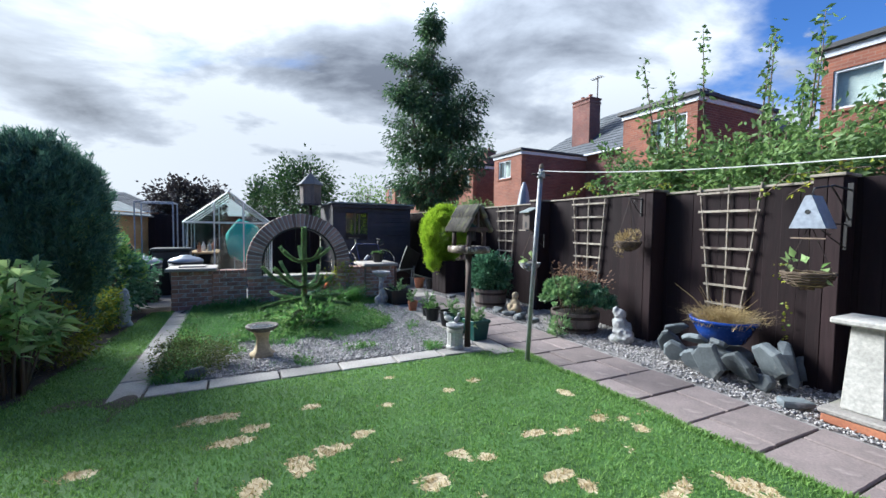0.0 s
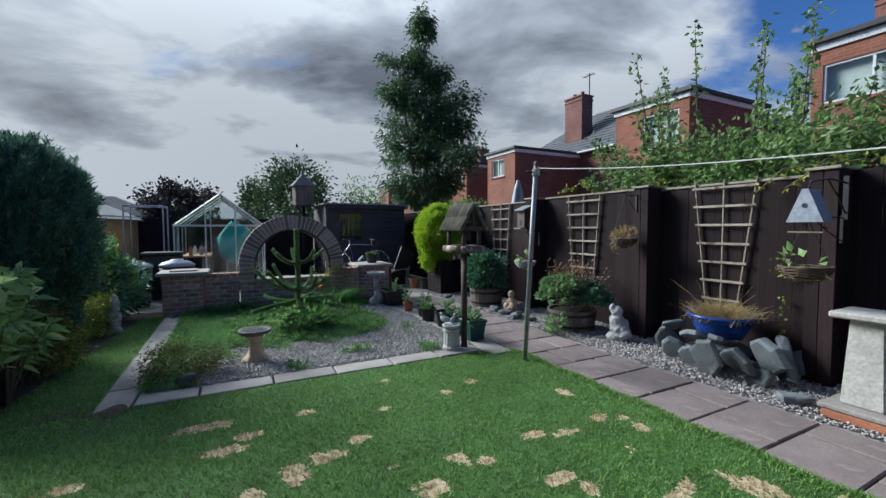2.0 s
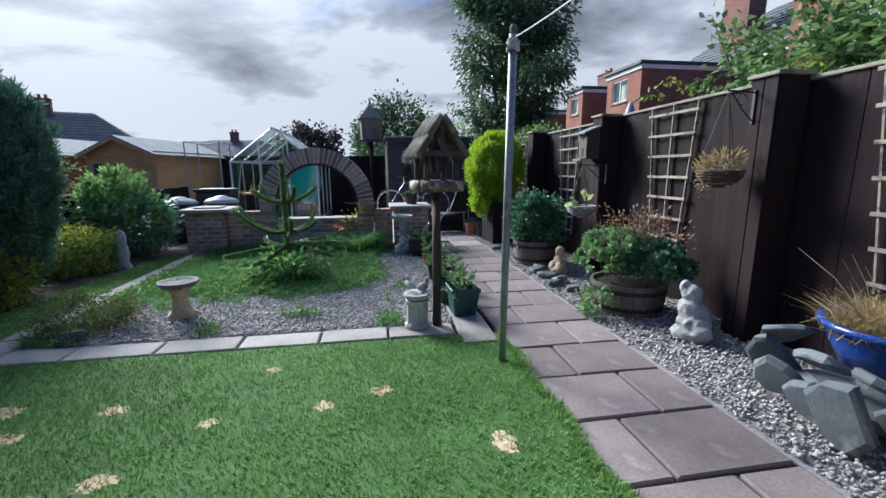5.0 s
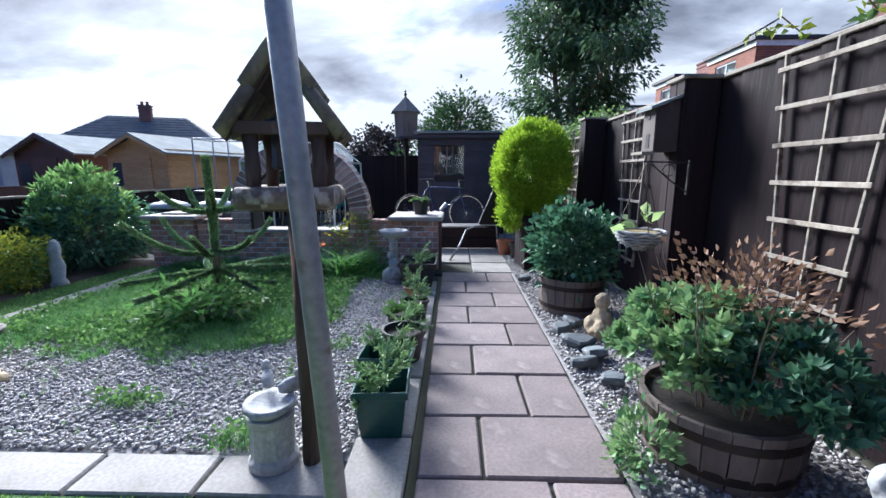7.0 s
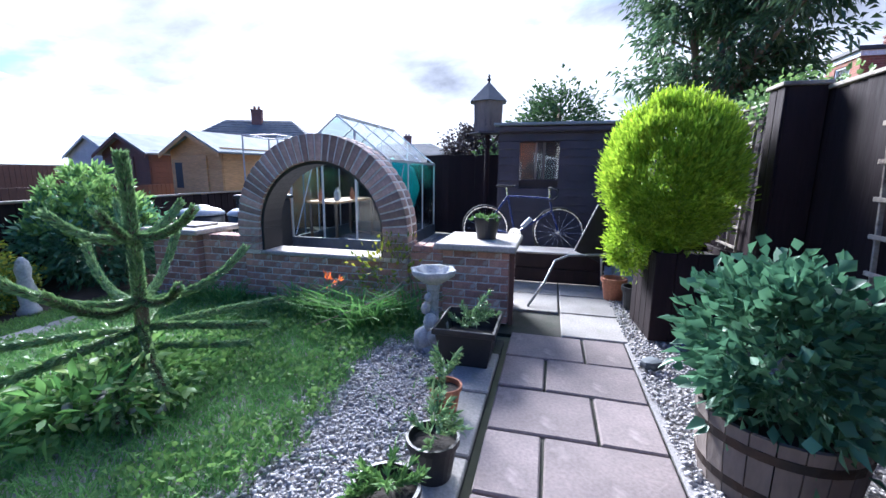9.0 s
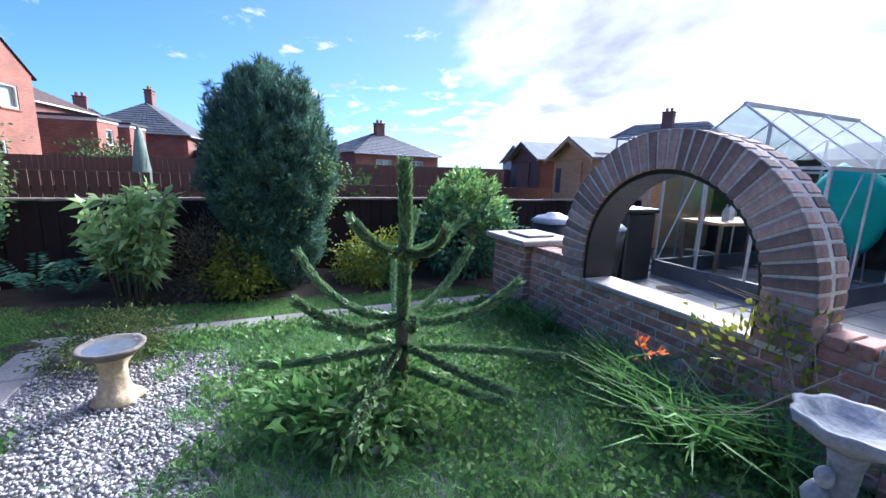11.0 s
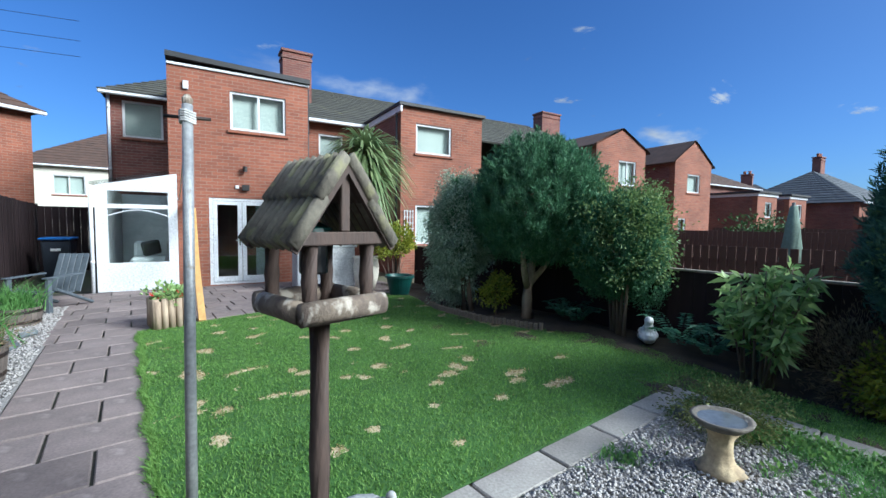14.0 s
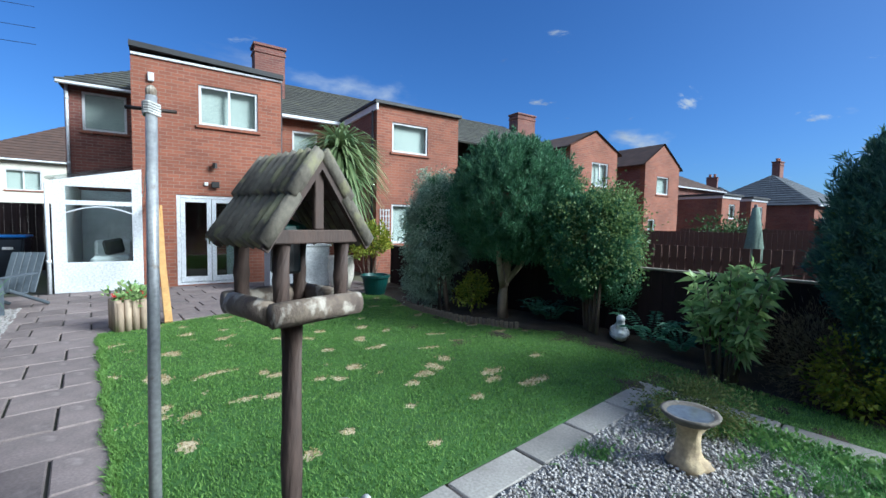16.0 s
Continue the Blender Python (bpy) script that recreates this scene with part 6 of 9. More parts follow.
def foliage(t, rng, mat, centre, radii, clumps, per, l, w, spread, name="foliage", shell=0.5, label="", low=None, up=0.5, droop=0.0, outline=0.18):
    at, out = crown_points(rng, centre, radii, clumps, per, spread, shell, outline, low)
    out = unit(out) + np.array([0, 0, up]) + 0.35 * rng.normal(size=at.shape)
    part(name, leaf_mesh(name, at, out, l, w, mat, rng, droop=droop), None, t, label)


def stalks(t, rng, mat, n, base_r, h, lean, r=0.003, z0=0.0, name="stalk", label=""):
    """Thin bent stems, each a part of its own."""
    for _ in range(n):
        a, q = rng.uniform(0, 6.28), base_r * math.sqrt(rng.random())
        b = Vector((q * math.cos(a), q * math.sin(a), z0))
        hh, ln = h * rng.uniform(0.6, 1.2), lean * rng.uniform(0.3, 1.2)
        e = b + Vector((ln * math.cos(a), ln * math.sin(a), hh))
        mid = b.lerp(e, 0.5) + Vector((0, 0, hh * 0.12))
        part(name, tube(bmesh.new(), [b, mid, e], [r, r * 0.8, r * 0.4], 4), mat, t, label)


def build_barrels():
    rng = np.random.default_rng(31)
    t = barrel(4.36, 4.5, 0.34, 0.29, "weathered oak half barrel full of sedum and drying stems")
    for mat, c, r3, n, lab in ((M["sedum"], (-0.12, 0.08, 0.46), (0.32, 0.36, 0.34), 120, "yellow-green fleshy sedum rosettes"), (M["hydrangea"], (0.14, -0.1, 0.44), (0.32, 0.38, 0.26), 120, "dark blue-green fleshy sedum rosettes")):
        d = unit(rng.normal(size=(n, 3)))
        d[:, 2] = np.abs(d[:, 2]) - 0.12
        q = d * np.array(r3) * rng.uniform(0.75, 1.08, (n, 1)) + np.array(c)
        part("sedum", rosettes("sedum", q, d + np.array([0, 0, 0.7]), 15, 0.062, 0.036, mat, rng, 0.95, 0.0)[1], None, t, lab)
    foliage(t, rng, M["red_leaf"], (0.14, 0.1, 0.74), (0.3, 0.36, 0.2), 46, 13, 0.042, 0.024, 0.05, "dry_leaves", 0.4, "dry reddish brown leaves")
    stalks(t, rng, M["bark"], 26, 0.26, 0.55, 0.16, 0.004, 0.3, "dry_stem", "dry brown stems")
    stalks(t, rng, M["straw"], 8, 0.25, 0.42, 0.2, 0.003, 0.3, "dry_stem", "pale dry stems")
    foliage(t, rng, M["sedum"], (-0.4, -0.12, 0.11), (0.1, 0.14, 0.13), 16, 26, 0.05, 0.026, 0.03, "trailing_sedum", 0.4)
    t = barrel(4.25, 6.58, 0.31, 0.34, "weathered oak half barrel with a leafy hydrangea")
    foliage(t, rng, M["hydrangea"], (0, 0, 0.6), (0.31, 0.31, 0.33), 120, 24, 0.08, 0.05, 0.05, "hydrangea", 0.6, "dark green broad-leaved hydrangea", low=-0.3, droop=0.2)
    t = barrel(4.3, 0.42, 0.33, 0.33, "weathered oak half barrel with rusty grasses")
    foliage(t, rng, M["heather"], (0, 0, 0.42), (0.36, 0.36, 0.16), 60, 40, 0.06, 0.008, 0.06, "dry_heather", 0.4, "brown dry heather")
    at = np.array([(rng.normal(0, 0.16), rng.normal(-0.1, 0.16), 0.3) for _ in range(420)])
    way = np.stack([rng.normal(0, 0.45, 420), rng.normal(0, 0.45, 420), np.ones(420)], 1)
    part("grass_tuft", blades("grass_tuft", at, way, 0.42, 0.012, M["long_grass"], rng, 0.9), None, t, "arching green grass")
    t = barrel(4.32, -2.3, 0.27, 0.26, "smaller oak half barrel with green spikes")
    at = np.array([(rng.normal(0, 0.12), rng.normal(0, 0.12), 0.22) for _ in range(380)])
    way = np.stack([rng.normal(0, 0.4, 380), rng.normal(0, 0.4, 380), np.ones(380)], 1)
    part("grass_tuft", blades("grass_tuft", at, way, 0.4, 0.012, M["long_grass"], rng, 0.6), None, t)
    # golden conifer in a dark box
    t = thing("conifer_planter", (4.34, 8.42, 0), 4, "dark-stained square timber planter with a golden conifer", "planter")
    for i in range(4):
        bm = bmesh.new()
        for k in range(4):
            box(bm, -0.3 + 0.15 * k + 0.002, -0.3 + 0.15 * (k + 1) - 0.002, -0.3, -0.275, 0.02, 0.74, bevel=0.004)
        part("side_panel", bm, M["fence"], t).matrix_basis = pose(0, 0, 0, 0, 0, 90 * i)
    part("compost", boxed(-0.27, 0.27, -0.27, 0.27, 0.6, 0.68), M["compost"], t)
    c = thing("golden_conifer", (4.3, 8.42, 0.66), 0, "bushy golden yellow-green clipped conifer", "conifer")
    part("trunk", tube(bmesh.new(), [(0, 0, -0.02), (0, 0, 0.6)], [0.05, 0.03], 8), M["bark"], c, smooth=True)
    foliage(c, rng, M["golden"], (-0.12, 0, 0.68), (0.47, 0.48, 0.6), 700, 70, 0.05, 0.016, 0.035, "crown", 0.82, "", up=0.9, outline=0.05)
    foliage(c, rng, M["golden"], (-0.38, -0.02, 0.16), (0.16, 0.22, 0.28), 70, 60, 0.05, 0.016, 0.035, "crown", 0.6, "", up=0.6, outline=0.05)
    # two pots near the box
    for x, y, mt, r in ((3.95, 9.3, M["terracotta"], 0.13), (4.1, 8.98, M["black_plastic"], 0.12)):
        p = thing("plant_pot", (x, y, 0), 0, "round plant pot standing by the golden conifer", "plant pot", "pots by the conifer")
        part("pot", lathe(bmesh.new(), [(r * 0.7, 0), (r * 0.95, 0.2), (r * 1.05, 0.2), (r * 1.05, 0.24), (r * 0.9, 0.24), (r * 0.85, 0.18)], 20), mt, p)


def slate_rock(parent, c, s, rot, seed):
    """A split slab of slate: two rough cleaved faces and broken edges."""
    bm = bmesh.new()
    r = random.Random(seed)
    n = r.randint(7, 9)
    k0, e0, e1 = r.uniform(0, 6.28), r.uniform(0.8, 1.1), r.uniform(0, 3)
    for k in range(n):
        a = k0 + 6.283 * (k + r.uniform(-0.35, 0.35)) / n
        q = e0 * (1 + 0.16 * math.cos(3 * a + e1)) * r.uniform(0.88, 1.06)
        for side in (-1, 1):
            for f in ((1.0, 0.5), (0.86, 1.0)):
                j = r.uniform(0.92, 1.06)
                bm.verts.new((s[0] * q * f[0] * j * math.cos(a), side * s[2] * f[1] * r.uniform(0.75, 1.0), s[1] * q * f[0] * j * math.sin(a)))
    bmesh.ops.convex_hull(bm, input=bm.verts[:])
    bmesh.ops.delete(bm, geom=[v for v in bm.verts if not v.link_faces], context="VERTS")
    o = solid("slate_rock", bm, M["slate"], label="rough blue-grey slate rock among the gravel", category="rock", group="slate rocks")
    o.matrix_basis = pose(*c, *rot)


def build_rockery():
    r = random.Random(3)
    # slabs of slate leaning round the blue bowl
    spec = [((4.12, 2.44, 0.17), (0.16, 0.2, 0.05), (-14, 4, 82)), ((4.24, 2.24, 0.19), (0.19, 0.15, 0.07), (-24, -10, 76)), ((4.4, 2.06, 0.25), (0.2, 0.19, 0.09), (-20, 8, 60)), ((4.3, 2.08, 0.08), (0.15, 0.08, 0.08), (10, 0, 70)), ((4.5, 1.95, 0.1), (0.12, 0.1, 0.08), (15, 0, 40)),
            ((4.2, 2.64, 0.13), (0.14, 0.13, 0.06), (-20, -8, 95)), ((4.24, 2.86, 0.15), (0.15, 0.14, 0.06), (-25, 10, 100)), ((4.34, 3.02, 0.2), (0.16, 0.16, 0.05), (-30, 20, 110)), ((4.28, 2.7, 0.33), (0.17, 0.09, 0.05), (-55, 5, 90)), ((4.36, 2.98, 0.36), (0.14, 0.1, 0.04), (-50, 25, 120)),
            ((4.7, 2.05, 0.22), (0.2, 0.2, 0.09), (-15, 0, 25)), ((4.86, 2.0, 0.14), (0.16, 0.15, 0.07), (-10, 0, 10)), ((4.5, 2.62, 0.12), (0.28, 0.28, 0.12), (90, 0, 80)), ((4.7, 2.62, 0.14), (0.25, 0.25, 0.13), (90, 0, 0)), ((4.28, 2.46, 0.34), (0.13, 0.08, 0.05), (-60, 0, 80))]
    for i, (c, s, rot) in enumerate(spec):
        slate_rock(None, c, (s[0], s[1], s[2] * 0.6), rot, i * 3.7 + 1)
    for i, (x, y, s) in enumerate([(4.02, 5.98, 0.11), (4.08, 5.7, 0.13), (4.02, 5.35, 0.1), (4.13, 5.5, 0.12), (4.15, 6.12, 0.1), (3.98, 7.6, 0.09), (4.1, 1.75, 0.14), (4.2, -0.9, 0.15), (4.1, -1.4, 0.12), (4.12, 5.1, 0.09)]):
        slate_rock(None, (x, y, 0.04), (s * 1.1, s * 0.8, 0.035), (r.uniform(72, 108), r.uniform(-15, 15), r.uniform(0, 180)), 50 + i * 2.1)
    t = thing("blue_bowl", (4.6, 2.6, 0.3), 0, "glazed blue ceramic bowl of dry grass among slate rocks", "bowl")
    part("bowl", lathe(bmesh.new(), [(0.2, 0), (0.26, 0.12), (0.29, 0.2), (0.315, 0.205), (0.315, 0.235), (0.28, 0.235), (0.26, 0.18)], 36), M["blue"], t, smooth=True)
    part("compost", lathe(bmesh.new(), [(0.26, 0.17), (0.26, 0.19)], 24), M["compost"], t)
    rng = np.random.default_rng(12)
    n = 1500
    at = np.stack([rng.normal(0, 0.12, n), rng.normal(0, 0.12, n), np.full(n, 0.18)], 1)
    way = np.stack([rng.normal(0, 0.75, n), rng.normal(0, 0.75, n), np.full(n, 0.8)], 1)
    part("dry_grass", blades("dry_grass", at, way, 0.2, 0.006, M["straw"], rng, 1.0), None, t, "straw-coloured dry grass")
    stalks(t, rng, M["straw"], 9, 0.12, 0.35, 0.4, 0.003, 0.18, "seed_stalk", "long thin seed stalks")


def fuse(ob, size=0.011):
    """Melts overlapping masses of one figure into one skin."""
    md = ob.modifiers.new("fuse", "REMESH")
    md.mode, md.voxel_size, md.use_smooth_shade = "VOXEL", size, True


def build_statues():
    bm = bmesh.new()
    for i, (c, s) in enumerate([((0, 0, 0.05), (0.15, 0.12, 0.07)), ((-0.02, 0, 0.14), (0.12, 0.1, 0.09)), ((0.02, 0.0, 0.24), (0.09, 0.08, 0.11)), ((-0.07, -0.03, 0.2), (0.055, 0.05, 0.08)), ((0.02, 0.0, 0.37), (0.075, 0.06, 0.07)), ((0.07, 0, 0.41), (0.04, 0.05, 0.06)), ((-0.09, 0.05, 0.1), (0.07, 0.06, 0.06))]):
        lump(bm, c, s, 3, 0.25, 3.0, i * 2.0)
    fused = solid("garden_statue", bm, M["stone"], (4.42, 3.74, 0), 120, "pale weathered stone garden figure on the gravel", "statue", smooth=True)
    fuse(fused)
    bm = bmesh.new()
    for i, (c, s) in enumerate([((0, 0, 0.06), (0.12, 0.1, 0.08)), ((0, 0, 0.16), (0.085, 0.07, 0.1)), ((0, 0, 0.3), (0.06, 0.058, 0.07)), ((0.06, -0.05, 0.1), (0.06, 0.05, 0.07)), ((-0.06, -0.05, 0.1), (0.06, 0.05, 0.07))]):
        lump(bm, c, s, 3, 0.2, 3.0, i * 1.3)
    fused = solid("seated_statue", bm, M["sandstone"], (4.3, 5.86, 0.0), -70, "small seated stone figure with mossy yellow-grey stone", "statue", smooth=True)
    fuse(fused)
    bm = bmesh.new()
    lump(bm, (0, 0, 0.1), (0.16, 0.1, 0.09), 3, 0.15, 2, 1)
    lump(bm, (0.1, 0, 0.2), (0.045, 0.045, 0.09), 3, 0.1, 2, 2)
    lump(bm, (0.12, 0, 0.27), (0.055, 0.045, 0.045), 3, 0.05, 2, 3)
    lump(bm, (-0.12, 0, 0.14), (0.07, 0.05, 0.04), 2, 0.1, 2, 4)
    for v in bm.verts:
        v.co *= 1.2
    fused = solid("goose_ornament", bm, M["bath_white"], (-2.12, 3.36, 0.02), 30, "white glazed goose ornament at the edge of the border", "ornament", smooth=True)
    fuse(fused)
    bm = lathe(bmesh.new(), [(0.09, 0), (0.09, 0.03), (0.06, 0.08), (0.075, 0.22), (0.055, 0.34), (0.06, 0.42), (0.045, 0.5), (0.01, 0.54)], 16, lambda k, s, z: 1 + 0.2 * noise.noise(Vector((k * 0.7, z * 8, 1))))
    solid("slim_statue", bm, M["stone"], (-1.45, 7.25, 0), 0, "slim grey stone figure under the laurel", "statue", smooth=True)
    # white pedestal on a brick and stone foot
    t = thing("stone_pedestal", (4.24, 1.34, 0), 0, "white square stone pedestal on a brick and flag foot", "pedestal")
    for i in range(3):
        part("brick", boxed(-0.22 + 0.147 * i, -0.08 + 0.147 * i, -0.2, 0.2, 0.0, 0.065, bevel=0.006), M["terracotta"], t, "red brick")
    part("flagstone", boxed(-0.23, 0.23, -0.22, 0.22, 0.066, 0.11, bevel=0.012), M["slab_grey"], t, "mossy flagstone")
    bm = bmesh.new()
    lo, hi = 0.125, 0.095
    a = [bm.verts.new((sx * lo, sy * lo, 0.111)) for sx, sy in ((-1, -1), (1, -1), (1, 1), (-1, 1))]
    b = [bm.verts.new((sx * hi, sy * hi, 0.76)) for sx, sy in ((-1, -1), (1, -1), (1, 1), (-1, 1))]
    for k in range(4):
        bm.faces.new((a[k], a[(k + 1) % 4], b[(k + 1) % 4], b[k]))
    bm.faces.new(a[::-1])
    bm.faces.new(b)
    bmesh.ops.bevel(bm, geom=bm.edges[:], offset=0.01, segments=2, affect="EDGES")
    part("shaft", bm, M["white_stone"], t)
    part("top_slab", boxed(-0.19, 0.19, -0.19, 0.19, 0.761, 0.81, bevel=0.012), M["white_stone"], t)


def fan_trellis(y, z0, z1, top_w, bot_w, label, bars=7):
    """A fan trellis fixed flat on the boards of the tall fence."""
    t = thing("trellis", (FENCE_X - 0.04, y, 0), 0, label, "trellis", "trellises on the fence")
    for k in (-1, 0, 1):
        bm = bmesh.new()
        a, b = Vector((0, k * bot_w / 2, z0)), Vector((0, k * top_w / 2, z1))
        d = (b - a)
        m = Matrix.Translation((a + b) / 2) @ d.to_track_quat("Z", "Y").to_matrix().to_4x4()
        box(bm, -0.012, 0.012, -0.008, 0.008, -d.length / 2, d.length / 2, 0.002, m)
        part("upright", bm, M["trellis"], t)
    for i in range(bars):
        f = 0.04 + 0.9 * i / (bars - 1)
        w = bot_w + (top_w - bot_w) * f
        z = z0 + (z1 - z0) * f
        bm = boxed(-0.024, -0.0085, -w / 2 - 0.035, w / 2 + 0.035, z - 0.013, z + 0.013, bevel=0.002)
        part("cross_bar", bm, M["trellis"], t)


def bracket(t, z, out=0.3):
    bm = boxed(-0.012, 0.0, -0.012, 0.012, z - 0.22, z + 0.02, bevel=0.002)
    tube(bm, [(-0.006, 0, z), (-out, 0, z + 0.01)], 0.006, 6)
    tube(bm, [(-0.006, 0, z - 0.2), (-out * 0.4, 0, z - 0.12), (-out * 0.85, 0, z)], 0.005, 6)
    tube(bm, [(-out * 0.45 + 0.04 * math.cos(q), 0, z - 0.05 + 0.04 * math.sin(q)) for q in np.linspace(0, 5.5, 12)], 0.004, 5)
    part("bracket", bm, M["black_iron"], t, "black scrolled iron bracket")


def hanging_basket(x, y, z, label, mat, rng, r=0.15, bz=1.86, dry=True, out=0.22):
    t = thing("hanging_basket", (x, y, 0), 0, label, "hanging basket", "hanging baskets")
    bracket(t, bz, out + 0.02)
    bm = bmesh.new()
    for k in range(7):
        f = k / 6
        q = r * math.sqrt(max(0.06, 1 - (1 - f) ** 2))
        pts = [(-out + q * math.cos(a), q * math.sin(a), z + (f - 1) * r * 0.75 + 0.006 * math.sin(a * 9 + k)) for a in np.linspace(0, 6.283, 22)]
        tube(bm, pts, 0.008 if k < 6 else 0.012, 5)
    part("wicker_bowl", bm, mat, t)
    part("lining", lathe(bmesh.new(), [(0.03, z - r * 0.7), (r * 0.6, z - r * 0.6), (r * 0.9, z - r * 0.25), (r * 0.95, z - 0.01), (r * 0.3, z)], 16), M["moss"], t).location = (-out, 0, 0)
    for k in range(3):
        a = 2.094 * k + 0.4
        part("chain", tube(bmesh.new(), [(-out + r * math.cos(a), r * math.sin(a), z), (-out, 0, bz)], 0.0035, 4), M["iron"], t)
    foliage(t, rng, M["straw"] if dry else M["pieris"], (-out, 0, z + 0.05), (r * 0.85, r * 0.85, 0.08), 24 if dry else 6, 14 if dry else 2, 0.05 if dry else 0.1, 0.012 if dry else 0.07, 0.025, "trailing_plant", 0.3, "drying trailing plants" if dry else "a few large green leaves")
    if dry:
        foliage(t, rng, M["straw"], (-out - 0.02, r * 0.9, z - 0.05), (0.03, 0.05, 0.11), 12, 16, 0.05, 0.008, 0.02, "trailing_moss", 0.3)
    return t


def build_fence_things():
    rng = np.random.default_rng(77)
    fan_trellis(2.83, 0.56, 1.98, 0.66, 0.34, "pale weathered fan trellis on the dark fence")
    fan_trellis(4.93, 0.55, 1.95, 0.66, 0.42, "pale weathered fan trellis on the dark fence")
    fan_trellis(7.2, 0.32, 1.93, 0.62, 0.36, "pale weathered fan trellis on the dark fence", 8)
    fan_trellis(9.4, 0.6, 1.9, 0.6, 0.4, "pale weathered fan trellis behind the golden conifer", 7)
    px = FENCE_X - 0.26 - 0.018
    hanging_basket(px, 3.78, 1.3, "woven hanging basket with straw-coloured trailing plants", M["wicker"], rng)
    hanging_basket(px, 1.72, 1.12, "loose twig hanging basket with a few big leaves", M["wicker"], rng, 0.17, 1.52, dry=False, out=0.62)
    hanging_basket(px, 5.7, 0.88, "pale wire hanging basket with sparse green plants", M["stone"], rng, 0.17, 1.36, dry=False, out=0.3)
    # bird boxes
    t = thing("triangular_bird_box", (4.14, 1.7, 0), 0, "pale grey triangular bird box hung from a bracket", "bird box")
    part("box", prism(bmesh.new(), [(-0.12, 1.48), (0.12, 1.48), (0.02, 1.74), (-0.02, 1.74)], -0.09, 0.09), M["zinc"], t).matrix_basis = pose(0, 0, 0, 0, 0, 90)
    part("entrance_hole", rod(bmesh.new(), (-0.094, 0.0, 1.61), (-0.089, 0.0, 1.61), 0.018, seg=12), M["black_plastic"], t)
    part("perch", rod(bmesh.new(), (-0.13, -0.14, 1.4), (0.02, 0.15, 1.4), 0.006, seg=5), M["bark"], t, "thin twig perch")
    part("perch_wire", rod(bmesh.new(), (-0.05, 0.0, 1.4), (-0.05, 0.0, 1.479), 0.003, seg=4), M["iron"], t)
    arm = px - 4.14
    bm = boxed(arm - 0.014, arm - 0.001, -0.02, 0.02, 1.5, 1.88, bevel=0.002)
    tube(bm, [(arm - 0.01, 0, 1.82), (arm * 0.5, 0, 1.84), (0.0, 0, 1.8), (-0.03, 0, 1.76), (0.0, 0, 1.735)], 0.008, 6)
    tube(bm, [(arm - 0.01, 0, 1.56), (arm * 0.75, 0, 1.7), (arm * 0.45, 0, 1.83)], 0.007, 6)
    part("bracket", bm, M["black_iron"], t, "black iron bracket")
    t = thing("bird_box", (px, 6.0, 0), 0, "weathered wooden bird box with a sloping lid on the pier", "bird box")
    part("box", prism(bmesh.new(), [(-0.16, 1.45), (-0.001, 1.45), (-0.001, 1.82), (-0.16, 1.76)], -0.1, 0.1), M["dark_wood"], t)
    part("front", boxed(-0.172, -0.161, -0.1, 0.1, 1.45, 1.76, bevel=0.003), M["barrel"], t, "faded brown front board")
    part("lid", prism(bmesh.new(), [(-0.22, 1.745), (-0.001, 1.83), (-0.001, 1.85), (-0.22, 1.765)], -0.13, 0.13), M["felt"], t, "grey felted lid")
    bm = bmesh.new()
    rod(bm, (-0.176, 0, 1.7), (-0.172, 0, 1.7), 0.016, seg=12)
    part("entrance_slot", boxed(-0.175, -0.1725, -0.025, 0.025, 1.48, 1.58), M["black_plastic"], t)
    part("entrance_hole", bm, M["black_plastic"], t)
    part("perch", boxed(-0.25, -0.165, -0.1, 0.1, 1.425, 1.448, bevel=0.003), M["capping"], t, "pale perch board")


